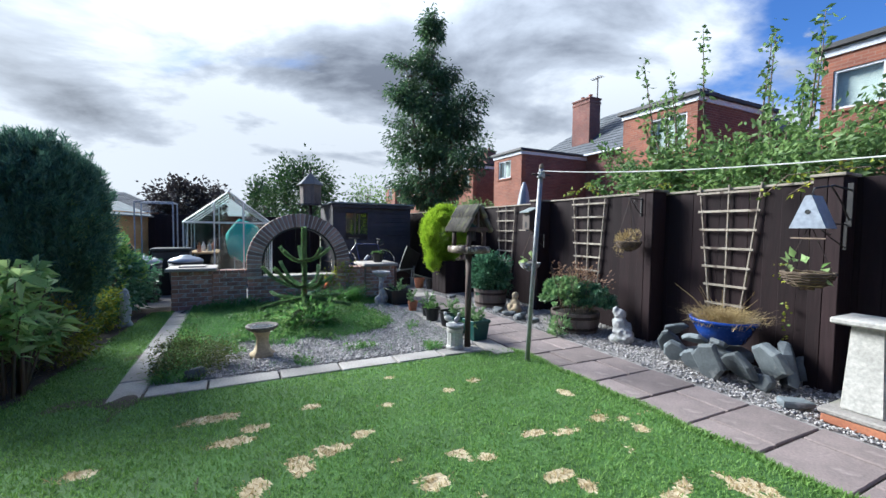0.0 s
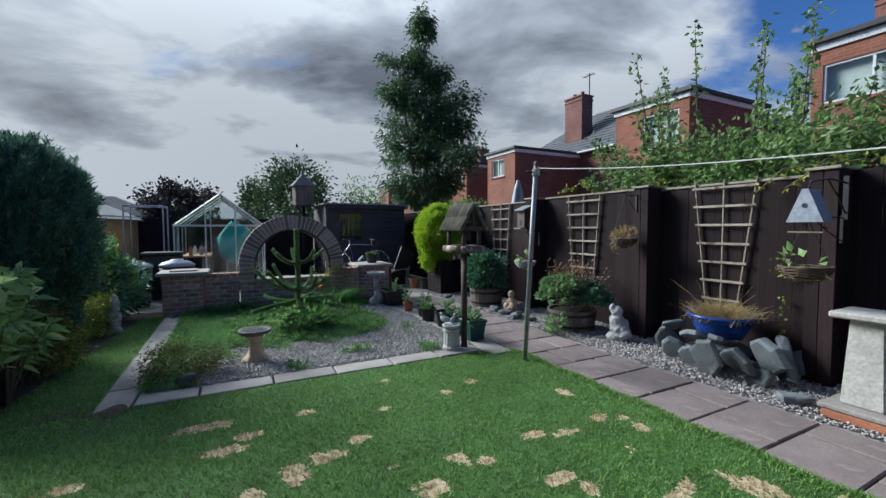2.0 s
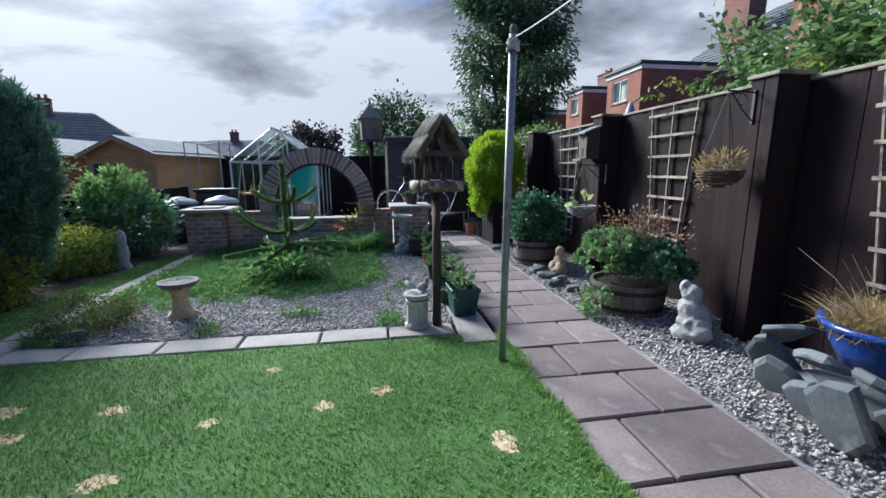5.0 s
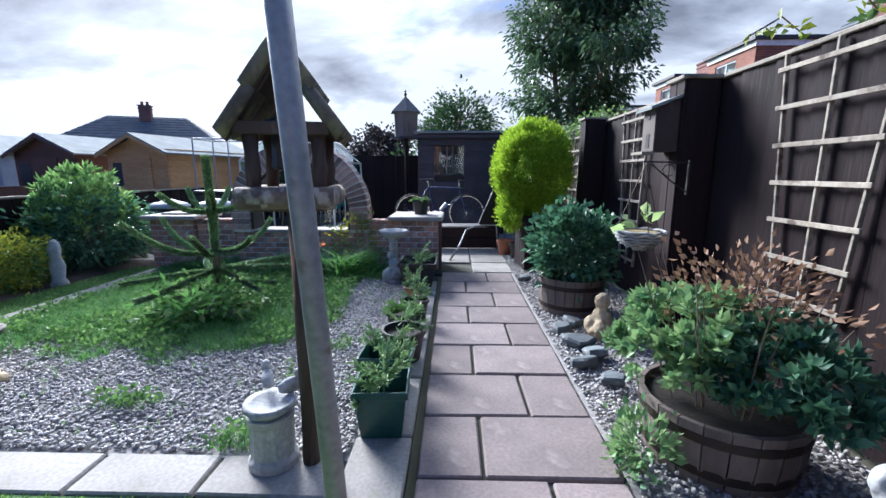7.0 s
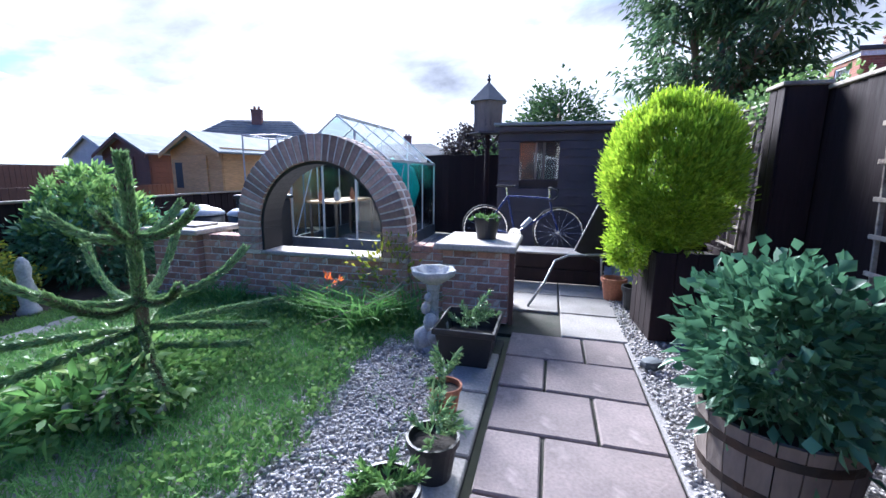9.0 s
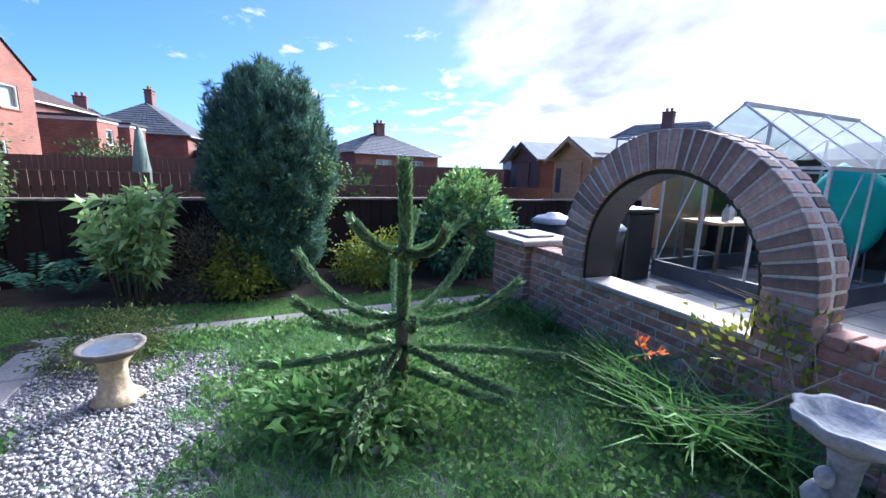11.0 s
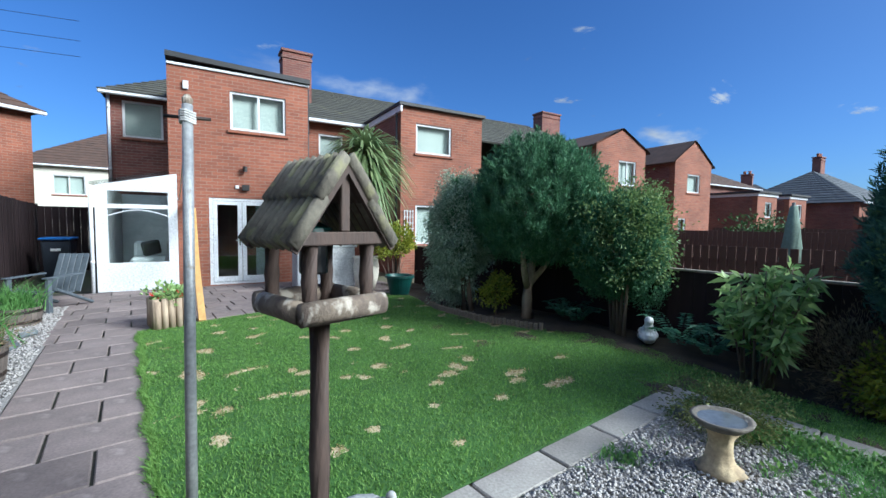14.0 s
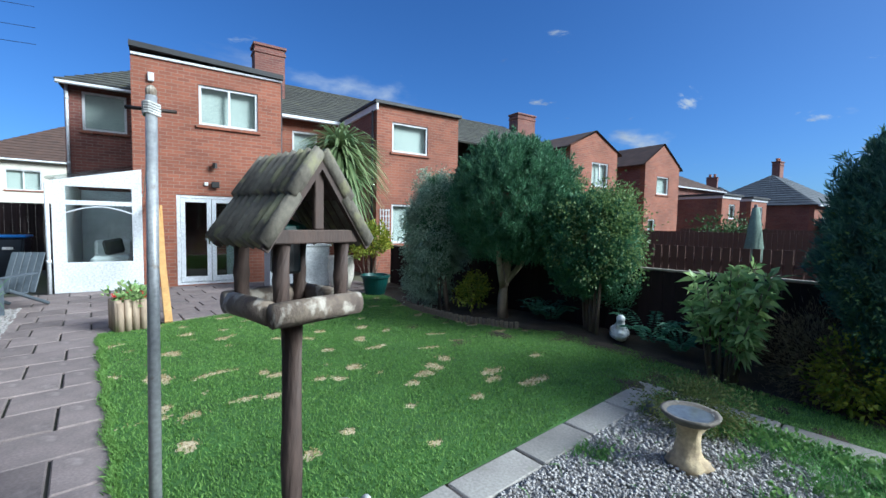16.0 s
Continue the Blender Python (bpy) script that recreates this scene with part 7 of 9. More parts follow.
def build_yard():
    """Behind the arch: shed, dovecote, bicycle, greenhouse, bath lids and loungers."""
    s = thing("garden_shed", (2.37, 11.72, 0), 0, "black-stained timber shed with a grey felt roof", "shed")
    W, H = 2.28, 2.11
    n = 16
    hole = (0.33, 0.96, 1.23, 1.85)
    me = {}
    for i in range(n):
        z0, z1 = 0.08 + i * 0.128, 0.08 + (i + 1) * 0.128
        spans = [(0, W)]
        if z1 > hole[2] and z0 < hole[3]:
            spans = [(0, hole[0]), (hole[1], W)]
        for a, b in spans:
            bm = boxed(a, b, -0.03, 0.0, z0, z1 - 0.003)
            for v in bm.verts:
                if v.co.y < -0.01:
                    v.co.y += 0.018 * (v.co.z - z0) / 0.128
            part("weatherboard", bm, M["shed_black"], s)
        bm = boxed(-0.025, 0.0, 0.001, 1.9, z0, z1 - 0.003, bevel=0.003)
        part("weatherboard", bm, M["shed_black"], s)
    part("back_wall", boxed(0.0, W, 1.88, 1.9, 0.05, H), M["shed_black"], s)
    part("side_wall", boxed(W - 0.02, W, 0.001, 1.88, 0.05, H), M["shed_black"], s)
    w = part("window_frame", boxed(hole[0], hole[1], -0.04, 0.02, hole[2], hole[2] + 0.03), M["shed_black"], s)
    part("mullion", boxed(0.7, 0.74, -0.02, 0.01, hole[2] + 0.03, hole[3]), M["barrel"], s)
    part("frame", boxed(0.58, 0.61, -0.035, 0.0, hole[2] + 0.03, hole[3]), M["barrel"], s)
    part("pane", boxed(hole[0], hole[1], 0.012, 0.017, hole[2] + 0.03, hole[3]), M["glass"], s).visible_shadow = False
    part("roof", boxed(-0.1, W + 0.1, -0.14, 2.0, H + 0.002, H + 0.045, bevel=0.008, m=Matrix.Rotation(-0.012, 4, "X")), M["felt"], s, "grey-green felt roof")
    # added dark board behind the pane, standing in for the unlit interior
    part("inner_shutter", boxed(0.3, 1.1, 0.12, 0.14, 1.1, 1.9), M["shed_black"], s)
    part("fascia", boxed(-0.08, W + 0.08, -0.12, -0.1, H - 0.09, H - 0.03), M["shed_black"], s)
    # dovecote on a post
    t = thing("dovecote", (1.95, 13.05, 0), 10, "dark six-sided dovecote with a pointed roof on a tall post", "dovecote")
    part("post", tube(bmesh.new(), [(0, 0, 0), (0, 0, 2.1)], 0.05, 8), M["fence"], t)
    bm = bmesh.new()
    bmesh.ops.create_cone(bm, cap_ends=True, segments=6, radius1=0.3, radius2=0.32, depth=0.56, matrix=Matrix.Translation((0, 0, 2.43)))
    part("house", bm, M["barrel"], t)
    bm = bmesh.new()
    bmesh.ops.create_cone(bm, cap_ends=True, segments=6, radius1=0.4, radius2=0.03, depth=0.36, matrix=Matrix.Translation((0, 0, 2.89)))
    part("roof", bm, M["slate_roof"], t, "grey pointed roof")
    part("finial", lathe(bmesh.new(), [(0.03, 3.06), (0.02, 3.1), (0.04, 3.14), (0.015, 3.18), (0.03, 3.21), (0.005, 3.24)], 10), M["shed_black"], t)
    part("floor_board", lathe(bmesh.new(), [(0.36, 2.11), (0.36, 2.145)], 6), M["shed_black"], t)
    for k in range(6):
        a = math.radians(60 * k + 30)
        bm = boxed(0.268, 0.282, -0.05, 0.05, 2.25, 2.42)
        rod(bm, (0.268, 0, 2.42), (0.282, 0, 2.42), 0.05, seg=12)
        part("doorway", bm, M["black_plastic"], t).matrix_basis = pose(0, 0, 0, 0, 0, 60 * k + 30)
    for k in range(3):
        a = math.radians(120 * k)
        part("strut", tube(bmesh.new(), [(0.04 * math.cos(a), 0.04 * math.sin(a), 1.85), (0.24 * math.cos(a), 0.24 * math.sin(a), 2.11)], 0.018, 6), M["shed_black"], t)
    # low planter bench in front of the shed
    b = thing("timber_planter", (2.45, 9.75, 0), 0, "low dark timber planter box in front of the shed", "planter")
    for z in (0.02, 0.2):
        part("sleeper", boxed(0.0, 1.45, 0, 0.08, z, z + 0.175, bevel=0.01), M["fence"], b)
    part("top_board", boxed(-0.02, 1.47, -0.02, 0.4, 0.376, 0.4, bevel=0.006), M["slab_grey"], b)
    part("sleeper", boxed(0.0, 0.08, 0.082, 0.4, 0.02, 0.374), M["fence"], b)
    part("sleeper", boxed(1.37, 1.45, 0.082, 0.4, 0.02, 0.374), M["fence"], b)
    # bicycle
    k = thing("bicycle", (2.86, 10.38, 0.02), -4, "dark blue racing bicycle leaning by the shed", "bicycle")
    R = 0.33
    for x in (-0.5, 0.5):
        wh = part("wheel", lathe(bmesh.new(), [(0.02, -0.04), (0.02, 0.04)], 10), M["chrome"], k)
        wh.matrix_basis = pose(x, 0, R + 0.22, 90, 0, 0)
        for nm, rr, tr, mt in (("tyre", R, 0.014, M["rubber"]), ("rim", R - 0.02, 0.01, M["chrome"])):
            bm = bmesh.new()
            tube(bm, [(rr * math.cos(a), rr * math.sin(a), 0) for a in np.linspace(0, 6.283, 37)], tr, 6)
            part(nm, bm, mt, wh)
        bm = bmesh.new()
        for q in range(16):
            a = 6.283 * q / 16
            rod(bm, (0, 0, 0.03 * (-1) ** q), ((R - 0.03) * math.cos(a), (R - 0.03) * math.sin(a), 0), 0.0014, seg=4, caps=False)
        part("spokes", bm, M["chrome"], wh)
    z = 0.22
    P = dict(bb=(-0.08, 0, 0.28 + z), seat=(-0.2, 0, 0.8 + z), head=(0.36, 0, 0.78 + z), hlow=(0.4, 0, 0.62 + z), rear=(-0.5, 0, 0.33 + z), front=(0.5, 0, 0.33 + z))
    for a, c in (("bb", "seat"), ("seat", "head"), ("bb", "hlow"), ("head", "hlow"), ("bb", "rear"), ("seat", "rear"), ("hlow", "front")):
        part("frame_tube", rod(bmesh.new(), P[a], P[c], 0.015), M["bike_blue"], k)
    part("seat_post", rod(bmesh.new(), P["seat"], (-0.225, 0, 0.92 + z), 0.012), M["chrome"], k)
    bm = boxed(-0.36, -0.1, -0.05, 0.05, 0.92 + z, 0.95 + z, bevel=0.012)
    part("saddle", bm, M["rubber"], k)
    bm = tube(bmesh.new(), [(0.36, -0.2, 0.75 + z), (0.46, -0.2, 0.8 + z), (0.46, -0.2, 0.9 + z), (0.37, -0.19, 0.92 + z), (0.35, 0, 0.92 + z), (0.37, 0.19, 0.92 + z), (0.46, 0.2, 0.9 + z), (0.46, 0.2, 0.8 + z), (0.36, 0.2, 0.75 + z)], 0.014, 6)
    part("handlebar", bm, M["rubber"], k)
    part("stem", rod(bmesh.new(), P["head"], (0.35, 0, 0.92 + z), 0.013), M["chrome"], k)
    part("chainring", lathe(bmesh.new(), [(0.09, -0.004), (0.09, 0.004)], 20), M["chrome"], k).matrix_basis = pose(-0.08, -0.05, 0.28 + z, 90, 0, 0)
    part("bottle", rod(bmesh.new(), (0.02, 0, 0.38 + z), (0.13, 0, 0.5 + z), 0.035), M["zinc"], k)
    # tubular lounger by the conifer
    t = thing("garden_lounger", (3.62, 9.55, 0), 0, "dark folding lounger of bent steel tube and cloth", "lounger")
    part("tube_frame", tube(bmesh.new(), [(-0.55, -0.75, 0.0), (-0.4, -0.5, 0.2), (-0.3, -0.3, 0.4), (-0.15, -0.2, 0.45), (0.25, -0.1, 0.46)], 0.013, 8), M["pole"], t, smooth=True)
    bm = boxed(-0.1, 0.4, -0.02, 0.02, 0, 0.6, bevel=0.01, m=pose(0, 0.1, 0.42, 0, 25, 20))
    part("backrest", bm, M["black_plastic"], t)
    part("leg", tube(bmesh.new(), [(0.2, -0.1, 0.46), (0.25, 0.1, 0.0)], 0.012, 8), M["pole"], t, smooth=True)
    part("leg", tube(bmesh.new(), [(0.35, 0.15, 0.5), (0.4, 0.3, 0.0)], 0.012, 8), M["pole"], t, smooth=True)
    # greenhouse
    g = thing("greenhouse", (-0.2, 10.95, 0), 0, "aluminium greenhouse with glass panes and a low base", "greenhouse")
    w, d, e, r = 0.92, 2.55, 1.53, 2.25
    A = M["alu"]
    bm = bmesh.new()
    for z0, y0 in ((0, 0), (0, d)):
        box(bm, -w, w, y0 - 0.03, y0 + 0.03, 0, 0.22)
    box(bm, -w - 0.03, -w + 0.03, 0, d, 0, 0.22)
    box(bm, w - 0.03, w + 0.03, 0, d, 0, 0.22)
    part("base", bm, M["grey_chair"], g, "dark base wall")
    for y in (0, d):
        for x, zt in ((-w, e), (w, e), (-w / 3, e + (r - e) * 2 / 3), (w / 3, e + (r - e) * 2 / 3)):
            part("glazing_bar", boxed(x - 0.014, x + 0.014, y - 0.014, y + 0.014, 0.22, zt), A, g)
        for sx in (-1, 1):
            part("glazing_bar", rod(bmesh.new(), (sx * w, y, e), (0, y, r), 0.015, seg=6), A, g)
        part("glazing_bar", boxed(-w, w, y - 0.012, y + 0.012, e - 0.015, e + 0.015), A, g)
        pane = bmesh.new()
        vs = [pane.verts.new(p) for p in [(-w, y, 0.22), (w, y, 0.22), (w, y, e), (0, y, r), (-w, y, e)]]
        f = pane.faces.new(vs)
        q = bmesh.ops.extrude_face_region(pane, geom=[f])
        bmesh.ops.translate(pane, verts=[v for v in q["geom"] if isinstance(v, bmesh.types.BMVert)], vec=(0, 0.004, 0))
        part("gable_pane", pane, M["gh_glass"], g).visible_shadow = False
    for sx in (-1, 1):
        for i in range(4):
            y = d * i / 3
            part("glazing_bar", rod(bmesh.new(), (sx * w, y, 0.22), (sx * w, y, e), 0.013, seg=6), A, g)
            part("glazing_bar", rod(bmesh.new(), (sx * w, y, e), (0, y, r), 0.013, seg=6), A, g)
            if i < 3:
                part("pane", boxed(sx * w - 0.002, sx * w + 0.002, y + 0.01, y + d / 3 - 0.01, 0.22, e), M["gh_glass"], g).visible_shadow = False
                pane = bmesh.new()
                vs = [pane.verts.new(p) for p in [(sx * w, y + 0.01, e), (sx * w, y + d / 3 - 0.01, e), (0, y + d / 3 - 0.01, r), (0, y + 0.01, r)]]
                f = pane.faces.new(vs)
                qq = bmesh.ops.extrude_face_region(pane, geom=[f])
                bmesh.ops.translate(pane, verts=[v for v in qq["geom"] if isinstance(v, bmesh.types.BMVert)], vec=(0, 0, 0.004))
                part("roof_pane", pane, M["gh_glass"], g).visible_shadow = False
        part("eave_bar", boxed(sx * w - 0.02, sx * w + 0.02, 0, d, e - 0.02, e + 0.02), A, g)
        part("brace", rod(bmesh.new(), (sx * w * 0.98, 0.05, 0.25), (sx * w * 0.98, 0.68, e - 0.05), 0.01, seg=5), A, g)
    part("ridge_bar", boxed(-0.02, 0.02, 0, d, r - 0.02, r + 0.025), A, g)
    # what stands in the greenhouse
    t = thing("staging_bench", (-0.75, 11.3, 0), 0, "wooden greenhouse bench with pots and bottles", "bench")
    part("top", boxed(-0.3, 0.3, 0, 1.6, 0.78, 0.82), M["orange_wood"], t)
    for x in (-0.27, 0.24):
        for y in (0.02, 1.55):
            part("leg", boxed(x, x + 0.04, y, y + 0.04, 0, 0.779), M["bark"], t)
    for i, (x, y, m) in enumerate([(-0.1, 0.15, M["terracotta"]), (0.1, 0.35, M["zinc"]), (-0.05, 0.7, M["bath_white"]), (0.15, 0.9, M["terracotta"])]):
        p = thing("bottle", (-0.75 + x, 11.3 + y, 0.82), 0, "small coloured bottle on the greenhouse bench", "bottle", "bottles on the bench")
        part("body", lathe(bmesh.new(), [(0.045, 0), (0.045, 0.14), (0.015, 0.19), (0.015, 0.23)], 10), m, p)
    t = thing("covered_chair", (0.12, 12.85, 0), 0, "chair draped in a bright teal cover", "chair")
    bm = bmesh.new()
    lump(bm, (0, 0, 1.02), (0.45, 0.2, 0.6), 3, 0.2, 2, 2)
    part("cover", bm, M["teal_cloth"], t, smooth=True)
    for x in (-0.25, 0.25):
        for y in (-0.2, 0.2):
            part("leg", rod(bmesh.new(), (x, y, 0), (x * 0.9, y * 0.8, 0.6), 0.012), M["zinc"], t)
    # metal stand and water butts left of the greenhouse
    t = thing("pipe_stand", (-1.75, 10.9, 0), 0, "square stand of thin grey pipe beside the greenhouse", "stand")
    for x, y in ((-0.25, 0), (0.45, 0), (-0.25, 0.7), (0.45, 0.7)):
        part("leg", rod(bmesh.new(), (x, y, 0), (x, y, 1.95), 0.014), M["zinc"], t)
    for a, b in (((-0.25, 0, 1.95), (0.45, 0, 1.95)), ((-0.25, 0.7, 1.95), (0.45, 0.7, 1.95)), ((-0.25, 0, 1.95), (-0.25, 0.7, 1.95)), ((0.45, 0, 1.95), (0.45, 0.7, 1.95))):
        part("rail", rod(bmesh.new(), a, b, 0.014), M["zinc"], t)
    for x, y, lab in ((-1.62, 9.5, "black plastic bin with a pale domed lid"), (-0.95, 9.7, "black plastic bin with a pale domed lid")):
        t = thing("compost_bin", (x, y, 0), 0, lab, "bin", "bins behind the wall")
        part("body", lathe(bmesh.new(), [(0.24, 0), (0.28, 0.4), (0.3, 0.72)], 20), M["black_plastic"], t, smooth=True)
        part("lid", lathe(bmesh.new(), [(0.31, 0.722), (0.31, 0.75), (0.24, 0.8), (0.12, 0.83), (0.1, 0.85), (0.02, 0.86)], 20), M["zinc"], t, "pale grey-blue lid", smooth=True)
    t = thing("black_cupboard", (-1.26, 10.4, 0), 0, "tall black storage box behind the arch", "storage box")
    part("body", boxed(-0.33, 0.33, -0.25, 0.25, 0, 0.91, bevel=0.02), M["black_plastic"], t)
    part("lid", boxed(-0.36, 0.36, -0.28, 0.28, 0.911, 0.97, bevel=0.015), M["black_plastic"], t)
    garden_shed("orange_summerhouse", (-2.76, 11.21, 0), 168, 1.55, 2.6, 1.72, 2.04, M["orange_wood"], M["felt"], "orange timber summerhouse with a grey felt roof")
    garden_shed("brown_shed", (-5.31, 11.93, 0), 168, 1.9, 2.4, 1.74, 2.11, M["brown_wood"], M["felt"], "brown timber shed with a felt roof")
    garden_shed("grey_shed", (-12, 20, 0), 180, 4, 3, 1.9, 2.6, M["grey_board"], M["felt"], "pale grey far shed", False).matrix_basis = pose(-12.2, 16.5, 0, 0, 0, 165)


def build_patio_things():
    t = thing("log_planter", (2.62, -1.15, 0), 8, "square planter of pale split logs with red flowers", "planter")
    r = random.Random(8)
    for s in range(4):
        for k in range(5):
            x = -0.17 + 0.085 * k
            bm = tube(bmesh.new(), [(x, -0.19, 0), (x + r.uniform(-0.005, 0.005), -0.19, 0.4 + r.uniform(-0.02, 0.02))], 0.043, 8)
            part("log", bm, M["pale_bark"], t, smooth=True).matrix_basis = pose(0, 0, 0, 0, 0, 90 * s)
    part("compost", boxed(-0.16, 0.16, -0.16, 0.16, 0.3, 0.36), M["compost"], t)
    rng = np.random.default_rng(5)
    foliage(t, rng, M["pieris"], (0, 0, 0.45), (0.22, 0.22, 0.1), 40, 12, 0.07, 0.045, 0.03, "bedding_plant", 0.4, "light green bedding plants")
    foliage(t, rng, M["purple_flower"], (0, 0, 0.46), (0.2, 0.2, 0.06), 8, 6, 0.03, 0.025, 0.012, "flowers", 0.6, "small red flowers")
    # palm in a cream pot
    p = thing("cream_pot", (-1.25, -2.65, 0), 0, "tall cream glazed pot holding the cordyline", "pot")
    part("pot", lathe(bmesh.new(), [(0.2, 0), (0.27, 0.25), (0.3, 0.5), (0.27, 0.66), (0.3, 0.7), (0.3, 0.74), (0.25, 0.74), (0.24, 0.6)], 28), M["cream"], p, smooth=True)
    part("compost", lathe(bmesh.new(), [(0.24, 0.6), (0.24, 0.64)], 20), M["compost"], p)
    c = thing("cordyline_palm", (-1.25, -2.65, 0.62), 0, "tall cordyline palm with a mop of arching green blades", "palm")
    part("trunk", tube(bmesh.new(), [(0, 0, 0), (0.05, 0.03, 0.8), (0.08, 0.02, 1.6), (0.05, 0.05, 2.3)], [0.09, 0.08, 0.075, 0.06], 12), M["bark"], c, smooth=True)
    for nm, ctr, n, ln in (("crown", (0.05, 0.05, 2.45), 420, 1.2), ("crown", (0.0, 0.1, 1.85), 200, 1.05)):
        d = unit(rng.normal(size=(n, 3)) + np.array([0, 0, 0.45]))
        vs = []
        for q in d:
            side = np.cross(q, [0, 0, 1.0])
            side = side / max(np.linalg.norm(side), 1e-6)
            l = ln * rng.uniform(0.7, 1.1)
            row = []
            for s, wd in ((0.03, 0.014), (0.4, 0.026), (0.75, 0.02), (1.0, 0.003)):
                c0 = np.array(ctr) + q * l * s - np.array([0, 0, 0.55 * l * s ** 2.4])
                row += [c0 - side * wd, c0 + side * wd]
            vs.append(row)
        part(nm, raw_mesh("crown", np.array(vs), [(0, 1, 3, 2), (2, 3, 5, 4), (4, 5, 7, 6)], M["palm_leaf"]), None, c)
    # white slatted store
    t = thing("storage_locker", (-0.55, -3.0, 0), -7, "white plastic storage locker with grey end", "locker")
    for i in range(7):
        part("slat", boxed(-0.55, 0.2, 0.0, 0.02, 0.06 + i * 0.125, 0.06 + i * 0.125 + 0.12, bevel=0.004), M["white_board"], t)
    part("body", boxed(-0.56, 0.72, -0.6, -0.002, 0.03, 0.94, bevel=0.01), M["grey_board"], t)
    part("lid", boxed(-0.6, 0.76, -0.63, 0.04, 0.941, 0.985, bevel=0.01), M["white_board"], t)
    # planters by the shrubs
    t = thing("teal_tub", (-1.5, -1.6, 0), 0, "dark teal round tub with a yellow-green shrub", "tub")
    part("pot", lathe(bmesh.new(), [(0.2, 0), (0.28, 0.36), (0.31, 0.36), (0.31, 0.41), (0.27, 0.41), (0.25, 0.34)], 26), M["teal_plastic"], t)
    part("compost", lathe(bmesh.new(), [(0.26, 0.32), (0.26, 0.35)], 20), M["compost"], t)
    t2 = thing("variegated_shrub", (-1.62, -2.05, 0), 0, "yellow-green variegated shrub on the patio", "shrub")
    stalks(t2, rng, M["bark"], 10, 0.08, 0.9, 0.25, 0.012, 0.0, "stems")
    foliage(t2, rng, M["yellow_bush"], (0, 0, 1.12), (0.42, 0.42, 0.36), 110, 20, 0.07, 0.04, 0.05, "foliage", 0.5)
    # wooden chair and wheeled bin by the gate
    t = thing("garden_armchair", (4.15, -3.5, 0), 150, "dark blue-grey reclined wooden garden armchair", "chair")
    G = M["grey_chair"]
    for i in range(5):
        part("back_slat", boxed(-0.24 + i * 0.1, -0.15 + i * 0.1, -0.02, 0.0, 0.25, 0.95, bevel=0.005, m=pose(0, 0.3, 0, -22, 0, 0)), G, t)
    for i in range(5):
        part("seat_slat", boxed(-0.26, 0.26, -0.35 + i * 0.12, -0.25 + i * 0.12, 0.33 - i * 0.02, 0.35 - i * 0.02, bevel=0.004), G, t)
    for s in (-0.32, 0.25):
        part("arm", boxed(s, s + 0.08, -0.42, 0.35, 0.55, 0.575, bevel=0.005), G, t)
        part("front_leg", boxed(s + 0.01, s + 0.06, -0.38, -0.3, 0, 0.549, bevel=0.004), G, t)
        part("rear_leg", rod(bmesh.new(), (s + 0.04, -0.2, 0.36), (s + 0.04, 0.6, 0.02), 0.03, seg=6), G, t)
    b = thing("wheelie_bin", (4.42, -8.2, 0), -7, "dark wheeled refuse bin with a blue lid", "bin")
    bm = bmesh.new()
    lo = [(-0.23, -0.28), (0.23, -0.28), (0.23, 0.28), (-0.23, 0.28)]
    a = [bm.verts.new((x, y, 0.05)) for x, y in lo]
    c2 = [bm.verts.new((x * 1.22, y * 1.2, 0.98)) for x, y in lo]
    for k in range(4):
        bm.faces.new((a[k], a[(k + 1) % 4], c2[(k + 1) % 4], c2[k]))
    bm.faces.new(a[::-1])
    bm.faces.new(c2)
    bmesh.ops.bevel(bm, geom=bm.edges[:], offset=0.03, segments=2, affect="EDGES")
    part("body", bm, M["bin"], b)
    part("lid", boxed(-0.31, 0.31, -0.36, 0.38, 0.985, 1.05, bevel=0.02), M["bin_lid"], b, "blue hinged lid")
    part("label", boxed(-0.09, 0.09, 0.3, 0.345, 0.72, 0.78), M["bath_white"], b, "pale printed mark")
    for x in (-0.2, 0.2):
        part("wheel", rod(bmesh.new(), (x - 0.03, -0.3, 0.1), (x + 0.03, -0.3, 0.1), 0.1, seg=16), M["rubber"], b)
    # side gate at the end of the alley
    g = thing("side_gate", (3.5, -9.6, 0), -7, "dark brown boarded side gate at the end of the alley", "gate")
    for i in range(10):
        part("board", boxed(i * 0.15, i * 0.15 + 0.146, 0, 0.02, 0.05, 1.85, bevel=0.003), M["fence"], g)
    part("rail", boxed(0, 1.5, -0.04, -0.001, 1.5, 1.6), M["fence"], g)
    # telegraph wires
    bm = bmesh.new()
    for i, z in enumerate((6.6, 6.1, 5.7)):
        tube(bm, [(3.9, -8.6, z), (9, -11, z + 0.3), (18, -16, z + 1.2)], 0.006, 4)
    solid("overhead_wires", bm, M["black_iron"], label="thin dark overhead wires from the house", category="cable")
    # folded parasol in the next garden
    t = thing("garden_parasol", (-5.2, 4.05, 0), 0, "faded green folded parasol in the next garden", "parasol")
    part("pole", tube(bmesh.new(), [(0, 0, 0), (0.02, 0, 1.9)], 0.025, 8), M["pole"], t)
    part("canopy", lathe(bmesh.new(), [(0.17, 0.75), (0.14, 1.1), (0.1, 1.5), (0.05, 1.85)], 16, lambda k, s, z: 1 + 0.3 * math.sin(k * 2.4) * (1.9 - z)), M["green_cloth"], t, smooth=True)
    # log-roll border
    t = thing("log_roll_edging", (0, 0, 0), 0, "low roll of small half logs edging the border", "edging")
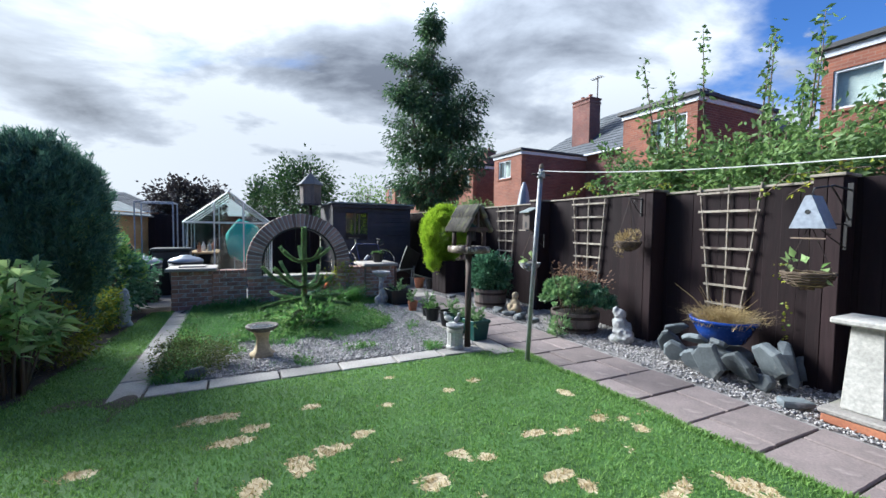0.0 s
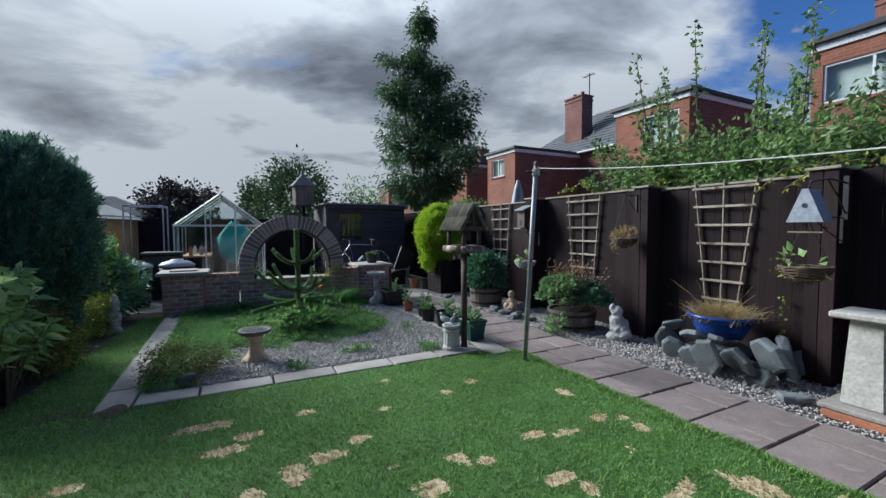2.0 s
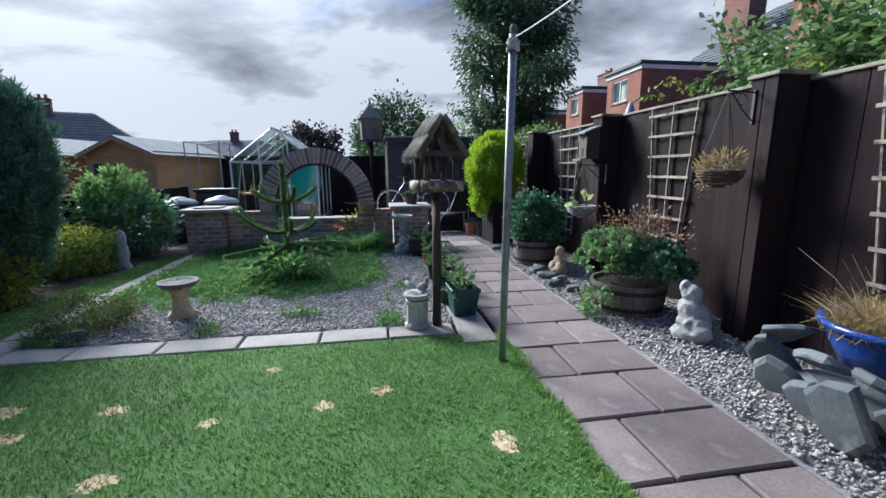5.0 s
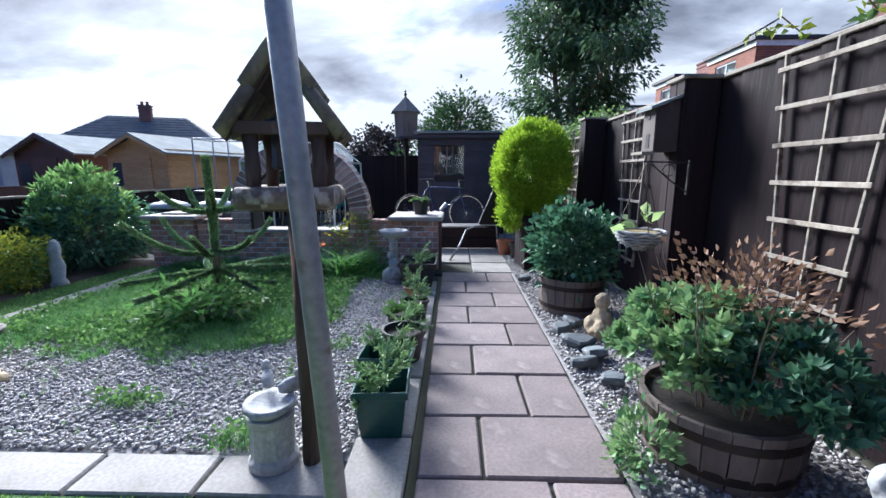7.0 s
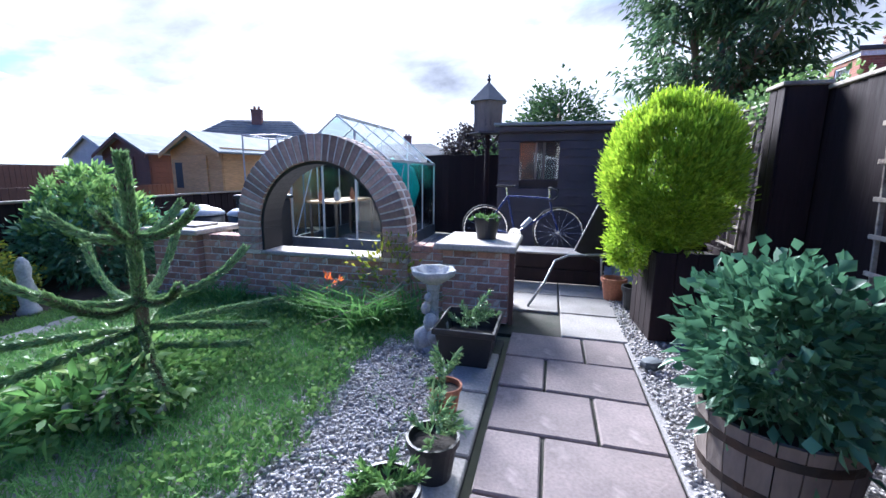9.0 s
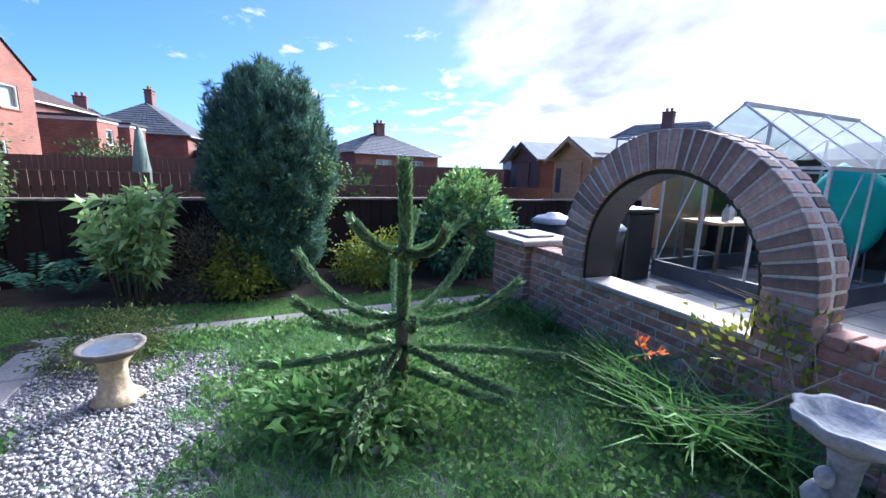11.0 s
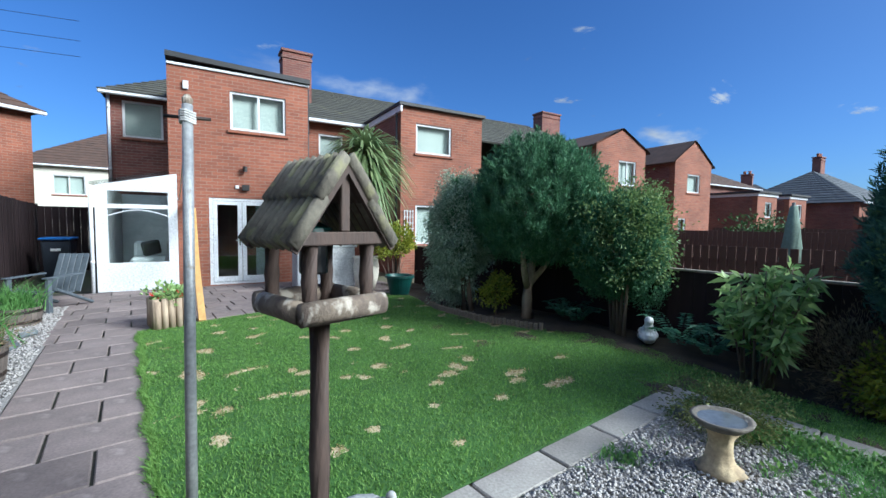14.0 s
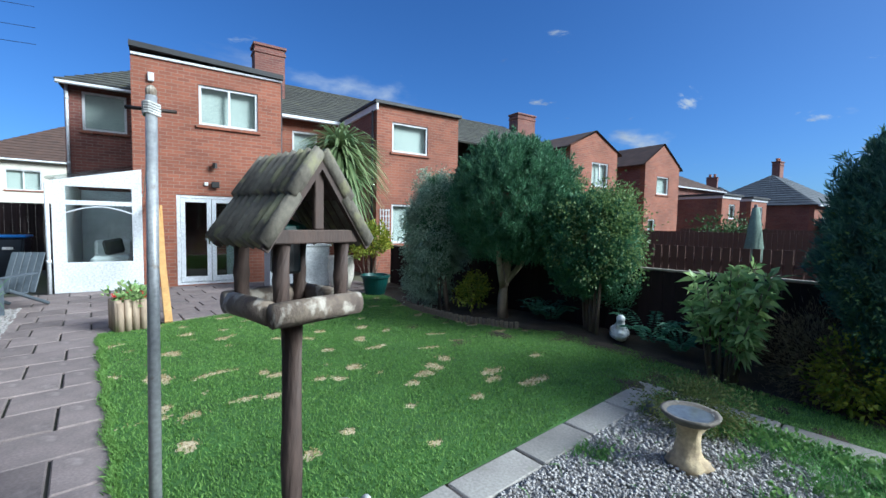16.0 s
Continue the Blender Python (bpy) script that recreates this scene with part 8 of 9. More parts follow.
    me = mesh_of(lathe(bmesh.new(), [(0.03, -0.03), (0.03, 0.09), (0.024, 0.1)], 7), M["log"], name="half_log")
    for i in range(40):
        y = -0.4 + 2.5 * i / 39
        piece("half_log", me, t, pose(lawn_left(y) - 0.03, y, 0.0 + 0.008 * math.sin(i * 2.3)))


# ---- plants ----
def spray_crown(rng, centre, radii, sprays, per, l, w, mat, low=None, name="crown", lift=1.0, spray_len=0.22, shell=0.8, outline=0.06):
    """Upright feathery sprays, as on yew and cypress."""
    d, p = ball_points(rng, sprays, shell)
    c = p * np.array(radii) * (1 + outline * rng.normal(size=(sprays, 1)).clip(-1.5, 1.5))
    if low is not None:
        c[:, 2] = np.maximum(c[:, 2], low + 0.15 * rng.random(sprays) * radii[2])
    ax = unit(unit(c / np.array(radii)) * 0.55 + np.array([0, 0, lift]) + 0.2 * rng.normal(size=c.shape))
    s = rng.random((sprays, per, 1))
    at = c[:, None] + ax[:, None] * spray_len * (s - 0.4) + rng.normal(size=(sprays, per, 3)) * 0.034 * (1.3 - s)
    out = ax[:, None] + 0.55 * rng.normal(size=(sprays, per, 3))
    return name, leaf_mesh(name, at.reshape(-1, 3) + np.array(centre), out.reshape(-1, 3), l, w, mat, rng)


def leaf_crown(rng, centre, radii, clumps, per, spread, l, w, mat, shell=0.55, up=0.2, name="crown", low=None, droop=0.15, outline=0.2):
    at, out = crown_points(rng, centre, radii, clumps, per, spread, shell, outline, low)
    out = unit(out) + np.array([0, 0, up]) + 0.5 * rng.normal(size=at.shape)
    return name, leaf_mesh(name, at, out, l, w, mat, rng, droop=droop)


def rosettes(name, at, axis, n, l, w, mat, rng, spread=0.9, droop=0.1):
    """Whorls of n leaves, each whorl round its own axis."""
    at, axis = np.array(at, float), unit(np.array(axis, float))
    k = len(at)
    side = unit(np.cross(axis, rng.normal(size=(k, 3))))
    other = np.cross(axis, side)
    a = (np.arange(n) * 2.4)[None, :, None] + rng.uniform(0, 6.28, (k, 1, 1))
    tilt = (spread * (0.35 + 0.75 * (np.arange(n) / n)))[None, :, None]
    way = axis[:, None] * (1.15 - tilt) + (side[:, None] * np.cos(a) + other[:, None] * np.sin(a)) * tilt
    p = at[:, None] - axis[:, None] * (l * 0.5 * np.arange(n) / n)[None, :, None] + way * 0.006
    return name, leaf_mesh(name, p.reshape(-1, 3), way.reshape(-1, 3) + 0.12 * rng.normal(size=(k * n, 3)), l, w, mat, rng, fold=0.2, droop=droop)


def branched_crown(rng, mat, stems, reach, count, clumps, per, l, w, name="crown", rise=0.35, spread=0.09, droop=0.45):
    """Leaves borne along limbs that leave the stems at many heights, so that light shows between them."""
    limbs, at, out = [], [], []
    for i in range(count):
        foot, top = stems[i % len(stems)] if i % 3 else stems[0]
        f = rng.random() ** 0.9
        p0 = np.array(foot) * (1 - f) + np.array(top) * f
        z = p0[2]
        ln = float(np.interp(z, *reach)) * rng.uniform(0.55, 1.1)
        a = rng.uniform(0, 6.283)
        d = np.array([math.cos(a), math.sin(a), rise * rng.uniform(0.4, 1.6)])
        p2 = p0 + d * ln
        p1 = p0 + d * ln * 0.5 + np.array([0, 0, 0.08 * ln])
        limbs.append(([tuple(p0), tuple(p1), tuple(p2)], [0.012 + 0.012 * ln, 0.008 + 0.006 * ln, 0.004]))
        for s in np.linspace(0.3, 1.0, clumps):
            q = (1 - s) ** 2 * p0 + 2 * s * (1 - s) * p1 + s * s * p2 + rng.normal(size=3) * spread * 0.8
            g = rng.normal(size=(per, 3)) * spread
            at.append(q + g)
            out.append(unit(g) * 0.7 + d[None] * 0.5 + np.array([0, 0, -0.1]))
    at, out = np.concatenate(at), np.concatenate(out)
    return limbs, (name, leaf_mesh(name, at, out + 0.3 * rng.normal(size=at.shape), l, w, mat, rng, droop=droop))


def build_border_plants():
    rng = np.random.default_rng(100)
    S = lambda *pts: [tuple(p) for p in pts]
    # large clipped yew on a bare trunk
    plant("yew_tree", (-2.0, 1.5, 0), "dome-headed dark green yew on a bare pale trunk", "tree",
          [spray_crown(rng, (-0.08, 0.08, 1.8), (0.95, 0.95, 0.98), 900, 90, 0.08, 0.013, M["yew"], low=-0.85, spray_len=0.24), spray_crown(rng, (-0.08, 0.08, 1.8), (0.75, 0.75, 0.8), 240, 50, 0.09, 0.035, M["yew"], low=-0.7, name="inner_growth")],
          [(S((0, 0, -0.05), (0.03, 0.0, 0.35), (0.0, 0.02, 0.7), (-0.1, 0.05, 1.3)), [0.1, 0.085, 0.08, 0.05]), (S((0.02, 0, 0.5), (0.22, 0.1, 0.8), (0.4, 0.2, 1.2)), [0.055, 0.05, 0.03]), (S((0, 0, 0.55), (-0.2, 0.15, 0.85), (-0.4, 0.3, 1.3)), [0.055, 0.045, 0.03])], M["pale_bark"])
    plant("silver_conifer", (-1.62, 0.28, 0), "layered silvery green conifer on short stems", "conifer",
          [leaf_crown(rng, (0, 0, 1.4), (0.47, 0.48, 0.86), 300, 120, 0.07, 0.045, 0.026, M["silver"], 0.9, 0.3, droop=0.35, outline=0.14), spray_crown(rng, (0, 0, 1.38), (0.36, 0.36, 0.78), 190, 50, 0.09, 0.035, M["yew"], name="inner_growth"), leaf_crown(rng, (0.05, -0.25, 0.5), (0.38, 0.33, 0.4), 90, 90, 0.055, 0.045, 0.016, M["silver"], 0.7, 0.0)],
          [(S((0.05, 0.15, -0.05), (0.08, 0.15, 0.5), (0.02, 0.05, 1.2)), [0.05, 0.045, 0.03]), (S((-0.02, 0.28, -0.05), (0.03, 0.2, 0.6), (0, 0.1, 1.2)), [0.045, 0.04, 0.03])])
    plant("privet_bush", (-2.3, 2.85, 0), "tall leggy privet bush with mixed green leaves", "bush",
          [leaf_crown(rng, (0, 0.05, 1.36), (0.56, 0.6, 0.68), 230, 46, 0.08, 0.045, 0.026, M["privet"], 0.62, outline=0.14), spray_crown(rng, (0.02, -0.06, 1.22), (0.54, 0.6, 0.7), 480, 70, 0.07, 0.02, M["yew"], name="dark_growth"), spray_crown(rng, (0.0, 0.42, 0.75), (0.22, 0.2, 0.35), 45, 50, 0.045, 0.012, M["yew"], name="dark_growth")],
          [(S((0.05 * k - 0.08, 0.07 * k - 0.12, -0.05), (0.07 * k - 0.12, 0.1 * k - 0.2, 0.5), (0.1 * k - 0.2, 0.14 * k - 0.3, 1.2)), [0.026, 0.022, 0.014]) for k in range(5)])
    plant("dark_cypress", (-1.92, 5.9, 0), "broad dark blue-green cypress reaching the ground", "conifer",
          [spray_crown(rng, (0, 0, 1.34), (0.58, 0.6, 0.94), 860, 90, 0.08, 0.013, M["dark_conifer"], low=-0.9, spray_len=0.24), spray_crown(rng, (0, 0, 1.3), (0.44, 0.46, 0.82), 220, 50, 0.09, 0.035, M["dark_conifer"], low=-0.8, name="inner_growth"), spray_crown(rng, (0.0, 0.04, 0.5), (0.4, 0.42, 0.42), 200, 70, 0.08, 0.016, M["dark_conifer"], name="lower_growth"), leaf_crown(rng, (0.18, 0.36, 1.25), (0.4, 0.3, 0.6), 60, 34, 0.06, 0.035, 0.018, M["privet"], 0.7, name="privet_growth"), leaf_crown(rng, (0.42, -0.15, 1.2), (0.2, 0.4, 0.5), 36, 22, 0.06, 0.035, 0.018, M["privet"], 0.7, name="privet_growth")],
          [(S((0.0, 0.0, -0.05), (0.05, 0, 0.6), (0, 0, 1.5)), [0.09, 0.07, 0.04]), (S((0.12, -0.1, -0.05), (0.15, -0.12, 0.5), (0.2, -0.1, 1.1)), [0.05, 0.045, 0.03]), (S((0.1, 0.15, -0.05), (0.2, 0.2, 0.5), (0.25, 0.25, 1.0)), [0.04, 0.035, 0.02])])
    stems, at, axis = [], [], []
    for k in range(30):
        a, f = rng.uniform(0, 6.283), math.sqrt(rng.random())
        foot = (0.1 * math.cos(a), 0.12 * math.sin(a), -0.02)
        z = rng.uniform(0.45, 1.05) if k % 3 else rng.uniform(0.95, 1.12)
        tip = np.array([0.4 * f * math.cos(a), 0.46 * f * math.sin(a), z])
        mid = (foot[0] * 0.6 + tip[0] * 0.4, foot[1] * 0.6 + tip[1] * 0.4, z * 0.55)
        stems.append(([foot, mid, tuple(tip)], [0.012, 0.009, 0.005]))
        for q in (1.0, 0.86, 0.7, 0.52):
            at.append(np.array(mid) + (tip - np.array(mid)) * (2 * q - 1) + rng.normal(size=3) * 0.03 if q > 0.5 else np.array(mid))
            axis.append(np.array([0.5 * math.cos(a), 0.5 * math.sin(a), 0.8]) + 0.35 * rng.normal(size=3))
    plant("pieris_shrub", (-1.72, 4.62, 0), "pale green large-leaved shrub at the lawn edge", "shrub", [rosettes("leaves", at, axis, 9, 0.155, 0.055, M["pieris"], rng, 1.0, 0.3)], stems)
    plant("heather_bush", (-1.78, 5.3, 0), "brown and grey twiggy heather bush", "bush",
          [leaf_crown(rng, (0, 0, 0.38), (0.34, 0.36, 0.34), 120, 40, 0.07, 0.06, 0.006, M["heather"], 0.4, 0.9, outline=0.3), leaf_crown(rng, (0.14, 0.28, 0.3), (0.28, 0.3, 0.26), 80, 22, 0.05, 0.05, 0.028, M["yellow_bush"], 0.5, name="yellow_growth")])
    plant("green_bush", (-1.85, 7.05, 0), "rounded yellow-green small-leaved bush", "bush",
          [leaf_crown(rng, (0, 0, 0.3), (0.4, 0.42, 0.3), 130, 30, 0.05, 0.045, 0.026, M["yellow_bush"], 0.5), leaf_crown(rng, (0.05, 0, 0.25), (0.38, 0.4, 0.25), 60, 20, 0.05, 0.05, 0.025, M["clover"], 0.4, name="inner_growth")])
    at, axis = [], []
    for k in range(260):
        a, f = rng.uniform(0, 6.283), rng.random() ** 0.5
        z = 0.5 + 0.8 * (1 - f * f) ** 0.5 * rng.uniform(0.5, 1.12)
        at.append((0.6 * f * math.cos(a), 0.64 * f * math.sin(a), z))
        axis.append((0.5 * f * math.cos(a) + 0.4 * rng.normal(), 0.5 * f * math.sin(a) + 0.4 * rng.normal(), 1.0))
    plant("laurel_bush", (-1.98, 8.3, 0), "large glossy light green laurel bush", "bush",
          [rosettes("leaves", at, axis, 9, 0.115, 0.04, M["laurel"], rng, 0.7, 0.05), leaf_crown(rng, (0, 0, 0.5), (0.62, 0.66, 0.46), 210, 20, 0.07, 0.1, 0.042, M["hydrangea"], 0.6, name="lower_growth")],
          [(S((0, 0, -0.05), (0.1 * k - 0.15, 0.1, 0.5), (0.25 * k - 0.35, 0.15, 1.1)), [0.03, 0.025, 0.012]) for k in range(4)])
    plant("yellow_shrub", (-1.78, 1.0, 0), "small yellow-leaved shrub in the border", "shrub",
          [leaf_crown(rng, (0, 0, 0.42), (0.26, 0.26, 0.24), 80, 18, 0.04, 0.05, 0.03, M["yellow_bush"], 0.5)], [(S((0, 0, -0.02), (0.02, 0, 0.4)), [0.018, 0.012])])
    for i, (x, y, s) in enumerate([(-2.15, 2.3, 0.36), (-2.12, 3.75, 0.42), (-2.05, 4.1, 0.3), (-2.3, 1.95, 0.3), (-2.2, 4.5, 0.3)]):
        n = 9
        at, out = [], []
        for k in range(n):
            a = 6.283 * k / n + rng.uniform(-0.2, 0.2)
            L0 = s * rng.uniform(0.8, 1.2)
            for q in np.linspace(0.15, 1, 18):
                p = np.array([math.cos(a) * L0 * q, math.sin(a) * L0 * q, 0.04 + L0 * 1.9 * q - 1.15 * L0 * q * q])
                for sd in (-1, 1):
                    at.append(p)
                    out.append([-math.sin(a) * sd + 0.5 * math.cos(a), math.cos(a) * sd + 0.5 * math.sin(a), -0.1])
        plant("fern", (x, y, 0.0), "dark green spreading fern in the border", "fern", [("fronds", leaf_mesh("fronds", np.array(at), np.array(out), 0.09 * s / 0.4, 0.022, M["fern"], rng))], group="ferns in the border")
    plant("low_shrub", (-0.42, 4.78, 0), "low spreading olive-green shrub in the bed corner", "shrub",
          [leaf_crown(rng, (0, 0, 0.14), (0.36, 0.34, 0.16), 130, 34, 0.04, 0.03, 0.012, M["low_shrub"], 0.4)])
    slate_rock(None, (-0.36, 4.5, 0.05), (0.09, 0.06, 0.05), (80, 0, 30), 91)
    # lilies and weeds along the wall
    for i, (x, y, s, fl) in enumerate([(1.35, 7.85, 0.38, True), (1.75, 7.75, 0.45, False), (2.0, 7.95, 0.4, False), (0.95, 8.0, 0.3, False), (0.15, 8.05, 0.25, False), (-0.25, 8.02, 0.22, False)]):
        n = 130
        at = np.stack([rng.normal(0, 0.09, n), rng.normal(0, 0.07, n), np.zeros(n)], 1)
        way = np.stack([rng.normal(0, 0.55, n), rng.normal(-0.15, 0.5, n), np.ones(n)], 1)
        t = plant("lily_clump", (x, y, 0), "clump of arching strap leaves by the wall" if not fl else "clump of strap leaves with orange lily flowers", "lily", [("leaves", blades("leaves", at, way, s, 0.018, M["long_grass"], rng, 1.1))], group="clumps along the wall")
        if fl:
            stalks(t, rng, M["clover"], 4, 0.05, 0.36, 0.12, 0.004, 0.0, "flower_stalk")
            foliage(t, rng, M["flower"], (0, -0.05, 0.4), (0.12, 0.08, 0.03), 4, 7, 0.05, 0.022, 0.01, "flowers", 0.6, "orange lily flowers")
    t = thing("climbing_rose", (1.85, 8.14, 0), 0, "sparse climbing rose with pale stems on the wall", "climber")
    for k in range(6):
        x = rng.uniform(-0.15, 0.25)
        part("stem", tube(bmesh.new(), [(x, -0.02, 0), (x + rng.uniform(-0.1, 0.1), 0, 0.35), (x + rng.uniform(-0.25, 0.2), 0.03, 0.75), (x + rng.uniform(-0.5, 0.2), 0.02, 0.8)], [0.006, 0.005, 0.004, 0.002], 5), M["pale_bark"], t)
    part("stem", tube(bmesh.new(), [(-0.5, -0.55, 0.05), (0.1, -0.3, 0.3), (0.35, -0.12, 0.6)], [0.007, 0.006, 0.004], 5), M["pale_bark"], t)
    foliage(t, rng, M["yellow_bush"], (-0.05, 0, 0.45), (0.3, 0.06, 0.4), 40, 6, 0.05, 0.03, 0.05, "leaves", 0.4)


def build_monkey_puzzle():
    rng = np.random.default_rng(55)
    t = thing("monkey_puzzle_tree", (0.88, 6.48, 0), 0, "young monkey puzzle tree with spiky upcurved whorled branches", "tree")
    h = 1.42
    bm = tube(bmesh.new(), [(0, 0, -0.02), (0.01, 0.0, 0.5), (0, 0.01, 1.0), (0, 0, h - 0.05)], [0.045, 0.035, 0.028, 0.02], 10)
    part("trunk", bm, M["bark"], t, smooth=True)

    def scales(axis, radius, n, lean=0.75):
        axis = np.array(axis)
        seg = np.linalg.norm(np.diff(axis, axis=0), axis=1)
        cum = np.concatenate([[0], np.cumsum(seg)])
        s = np.sort(rng.random(n)) * cum[-1]
        at = np.stack([np.interp(s, cum, axis[:, i]) for i in range(3)], 1)
        d = unit(np.stack([np.interp(s + 0.02, cum, axis[:, i]) for i in range(3)], 1) - np.stack([np.interp(s - 0.02, cum, axis[:, i]) for i in range(3)], 1))
        rad = unit(np.cross(d, rng.normal(size=d.shape)))
        return at + rad * radius, d * 0.8 + rad * lean

    at, out = scales([(0, 0, 0.36), (0.01, 0, 0.7), (0, 0.01, 1.1), (0, 0, h)], 0.016, 3000, 0.6)
    part("needle_sheath", leaf_mesh("needle_sheath", at, out, 0.042, 0.013, M["araucaria"], rng), None, t, "stiff pointed green scales")
    # (height, bearing in degrees, length, rise at the tip, sag half way)
    boughs = [(0.95, 15, 0.4, 0.16, 0.02), (0.95, 88, 0.38, 0.17, 0.02), (0.94, 160, 0.36, 0.18, 0.02), (0.94, 232, 0.38, 0.15, 0.02), (0.95, 305, 0.36, 0.17, 0.02),
              (0.57, 350, 0.4, 0.12, 0.03), (0.56, 55, 0.64, 0.24, 0.03), (0.57, 110, 0.62, 0.3, 0.02), (0.56, 175, 0.58, 0.28, 0.03), (0.57, 245, 0.68, 0.3, 0.04), (0.56, 300, 0.6, 0.2, 0.04),
              (0.4, 20, 0.7, -0.06, 0.0), (0.38, 72, 0.92, -0.04, 0.0), (0.37, 135, 0.76, 0.02, 0.0), (0.38, 205, 0.74, -0.05, 0.0), (0.39, 270, 0.78, -0.1, 0.0), (0.4, 325, 0.72, -0.1, 0.0),
              (0.26, 45, 0.6, -0.14, 0.0), (0.25, 160, 0.55, -0.12, 0.0), (0.26, 235, 0.62, -0.14, 0.0), (0.25, 300, 0.6, -0.15, 0.0)]
    for z, bearing, ln, rise, sag in boughs:
        a = math.radians(bearing + rng.uniform(-8, 8))
        bend = rng.uniform(-0.25, 0.25)
        pts = []
        for s in np.linspace(0, 1, 9):
            b = a + bend * s * s
            pts.append((math.cos(b) * ln * s, math.sin(b) * ln * s, z + rise * s ** 1.8 - sag * math.sin(math.pi * s) + 0.04 * max(0.0, s - 0.75)))
        b = part("branch", tube(bmesh.new(), pts, [0.016 * (1 - 0.45 * s) for s in np.linspace(0, 1, 9)], 6), M["bark"], t)
        at, out = scales(pts, 0.011, int(2300 * ln), 0.55)
        part("needle_sheath", leaf_mesh("needle_sheath", at, out, 0.032, 0.0115, M["araucaria"], rng), None, b)
    rng2 = np.random.default_rng(56)
    plant("weed_clump", (0.9, 6.3, 0), "rank weeds round the foot of the monkey puzzle", "weeds", [leaf_crown(rng2, (0, 0, 0.12), (0.46, 0.42, 0.18), 90, 14, 0.06, 0.07, 0.035, M["clover"], 0.3), leaf_crown(rng2, (0.12, -0.15, 0.16), (0.34, 0.3, 0.16), 16, 7, 0.04, 0.11, 0.045, M["pieris"], 0.3, name="broad_leaves"), leaf_crown(rng2, (0.05, -0.28, 0.12), (0.28, 0.2, 0.14), 30, 10, 0.05, 0.13, 0.035, M["long_grass"], 0.3, name="strap_leaves")])
    pts = np.stack([0.98 + rng2.normal(0, 0.09, 160), 6.2 + rng2.normal(0, 0.07, 160), 0.06 + 0.1 * rng2.random(160)], 1)
    stones("white_stones", pts, 0.03, M["white_stone"], "heap of white stones at the foot of the tree", rng2)


def limb_tree(name, loc, label, rng, h, trunk_r, limbs, crown, leaf=None, bark=None, spread=0.9, low=0.3):
    """A tree with a forking trunk; limbs end inside the crown."""
    stems = [([(0, 0, -0.1), (0.02 * h, 0.01 * h, h * 0.35), (0, 0, h * 0.75), (0.01 * h, 0, h * 0.95)], [trunk_r, trunk_r * 0.75, trunk_r * 0.4, trunk_r * 0.1])]
    for k in range(limbs):
        a = rng.uniform(0, 6.28)
        z = h * rng.uniform(low, 0.8)
        L0 = spread * rng.uniform(0.6, 1.0) * (1.15 - z / h)
        stems.append(([(0, 0, z), (L0 * 0.5 * math.cos(a), L0 * 0.5 * math.sin(a), z + L0 * 0.45), (L0 * math.cos(a), L0 * math.sin(a), z + L0 * 1.1)], [trunk_r * 0.35, trunk_r * 0.25, trunk_r * 0.08]))
    return plant(name, loc, label, "tree", crown, stems, bark)


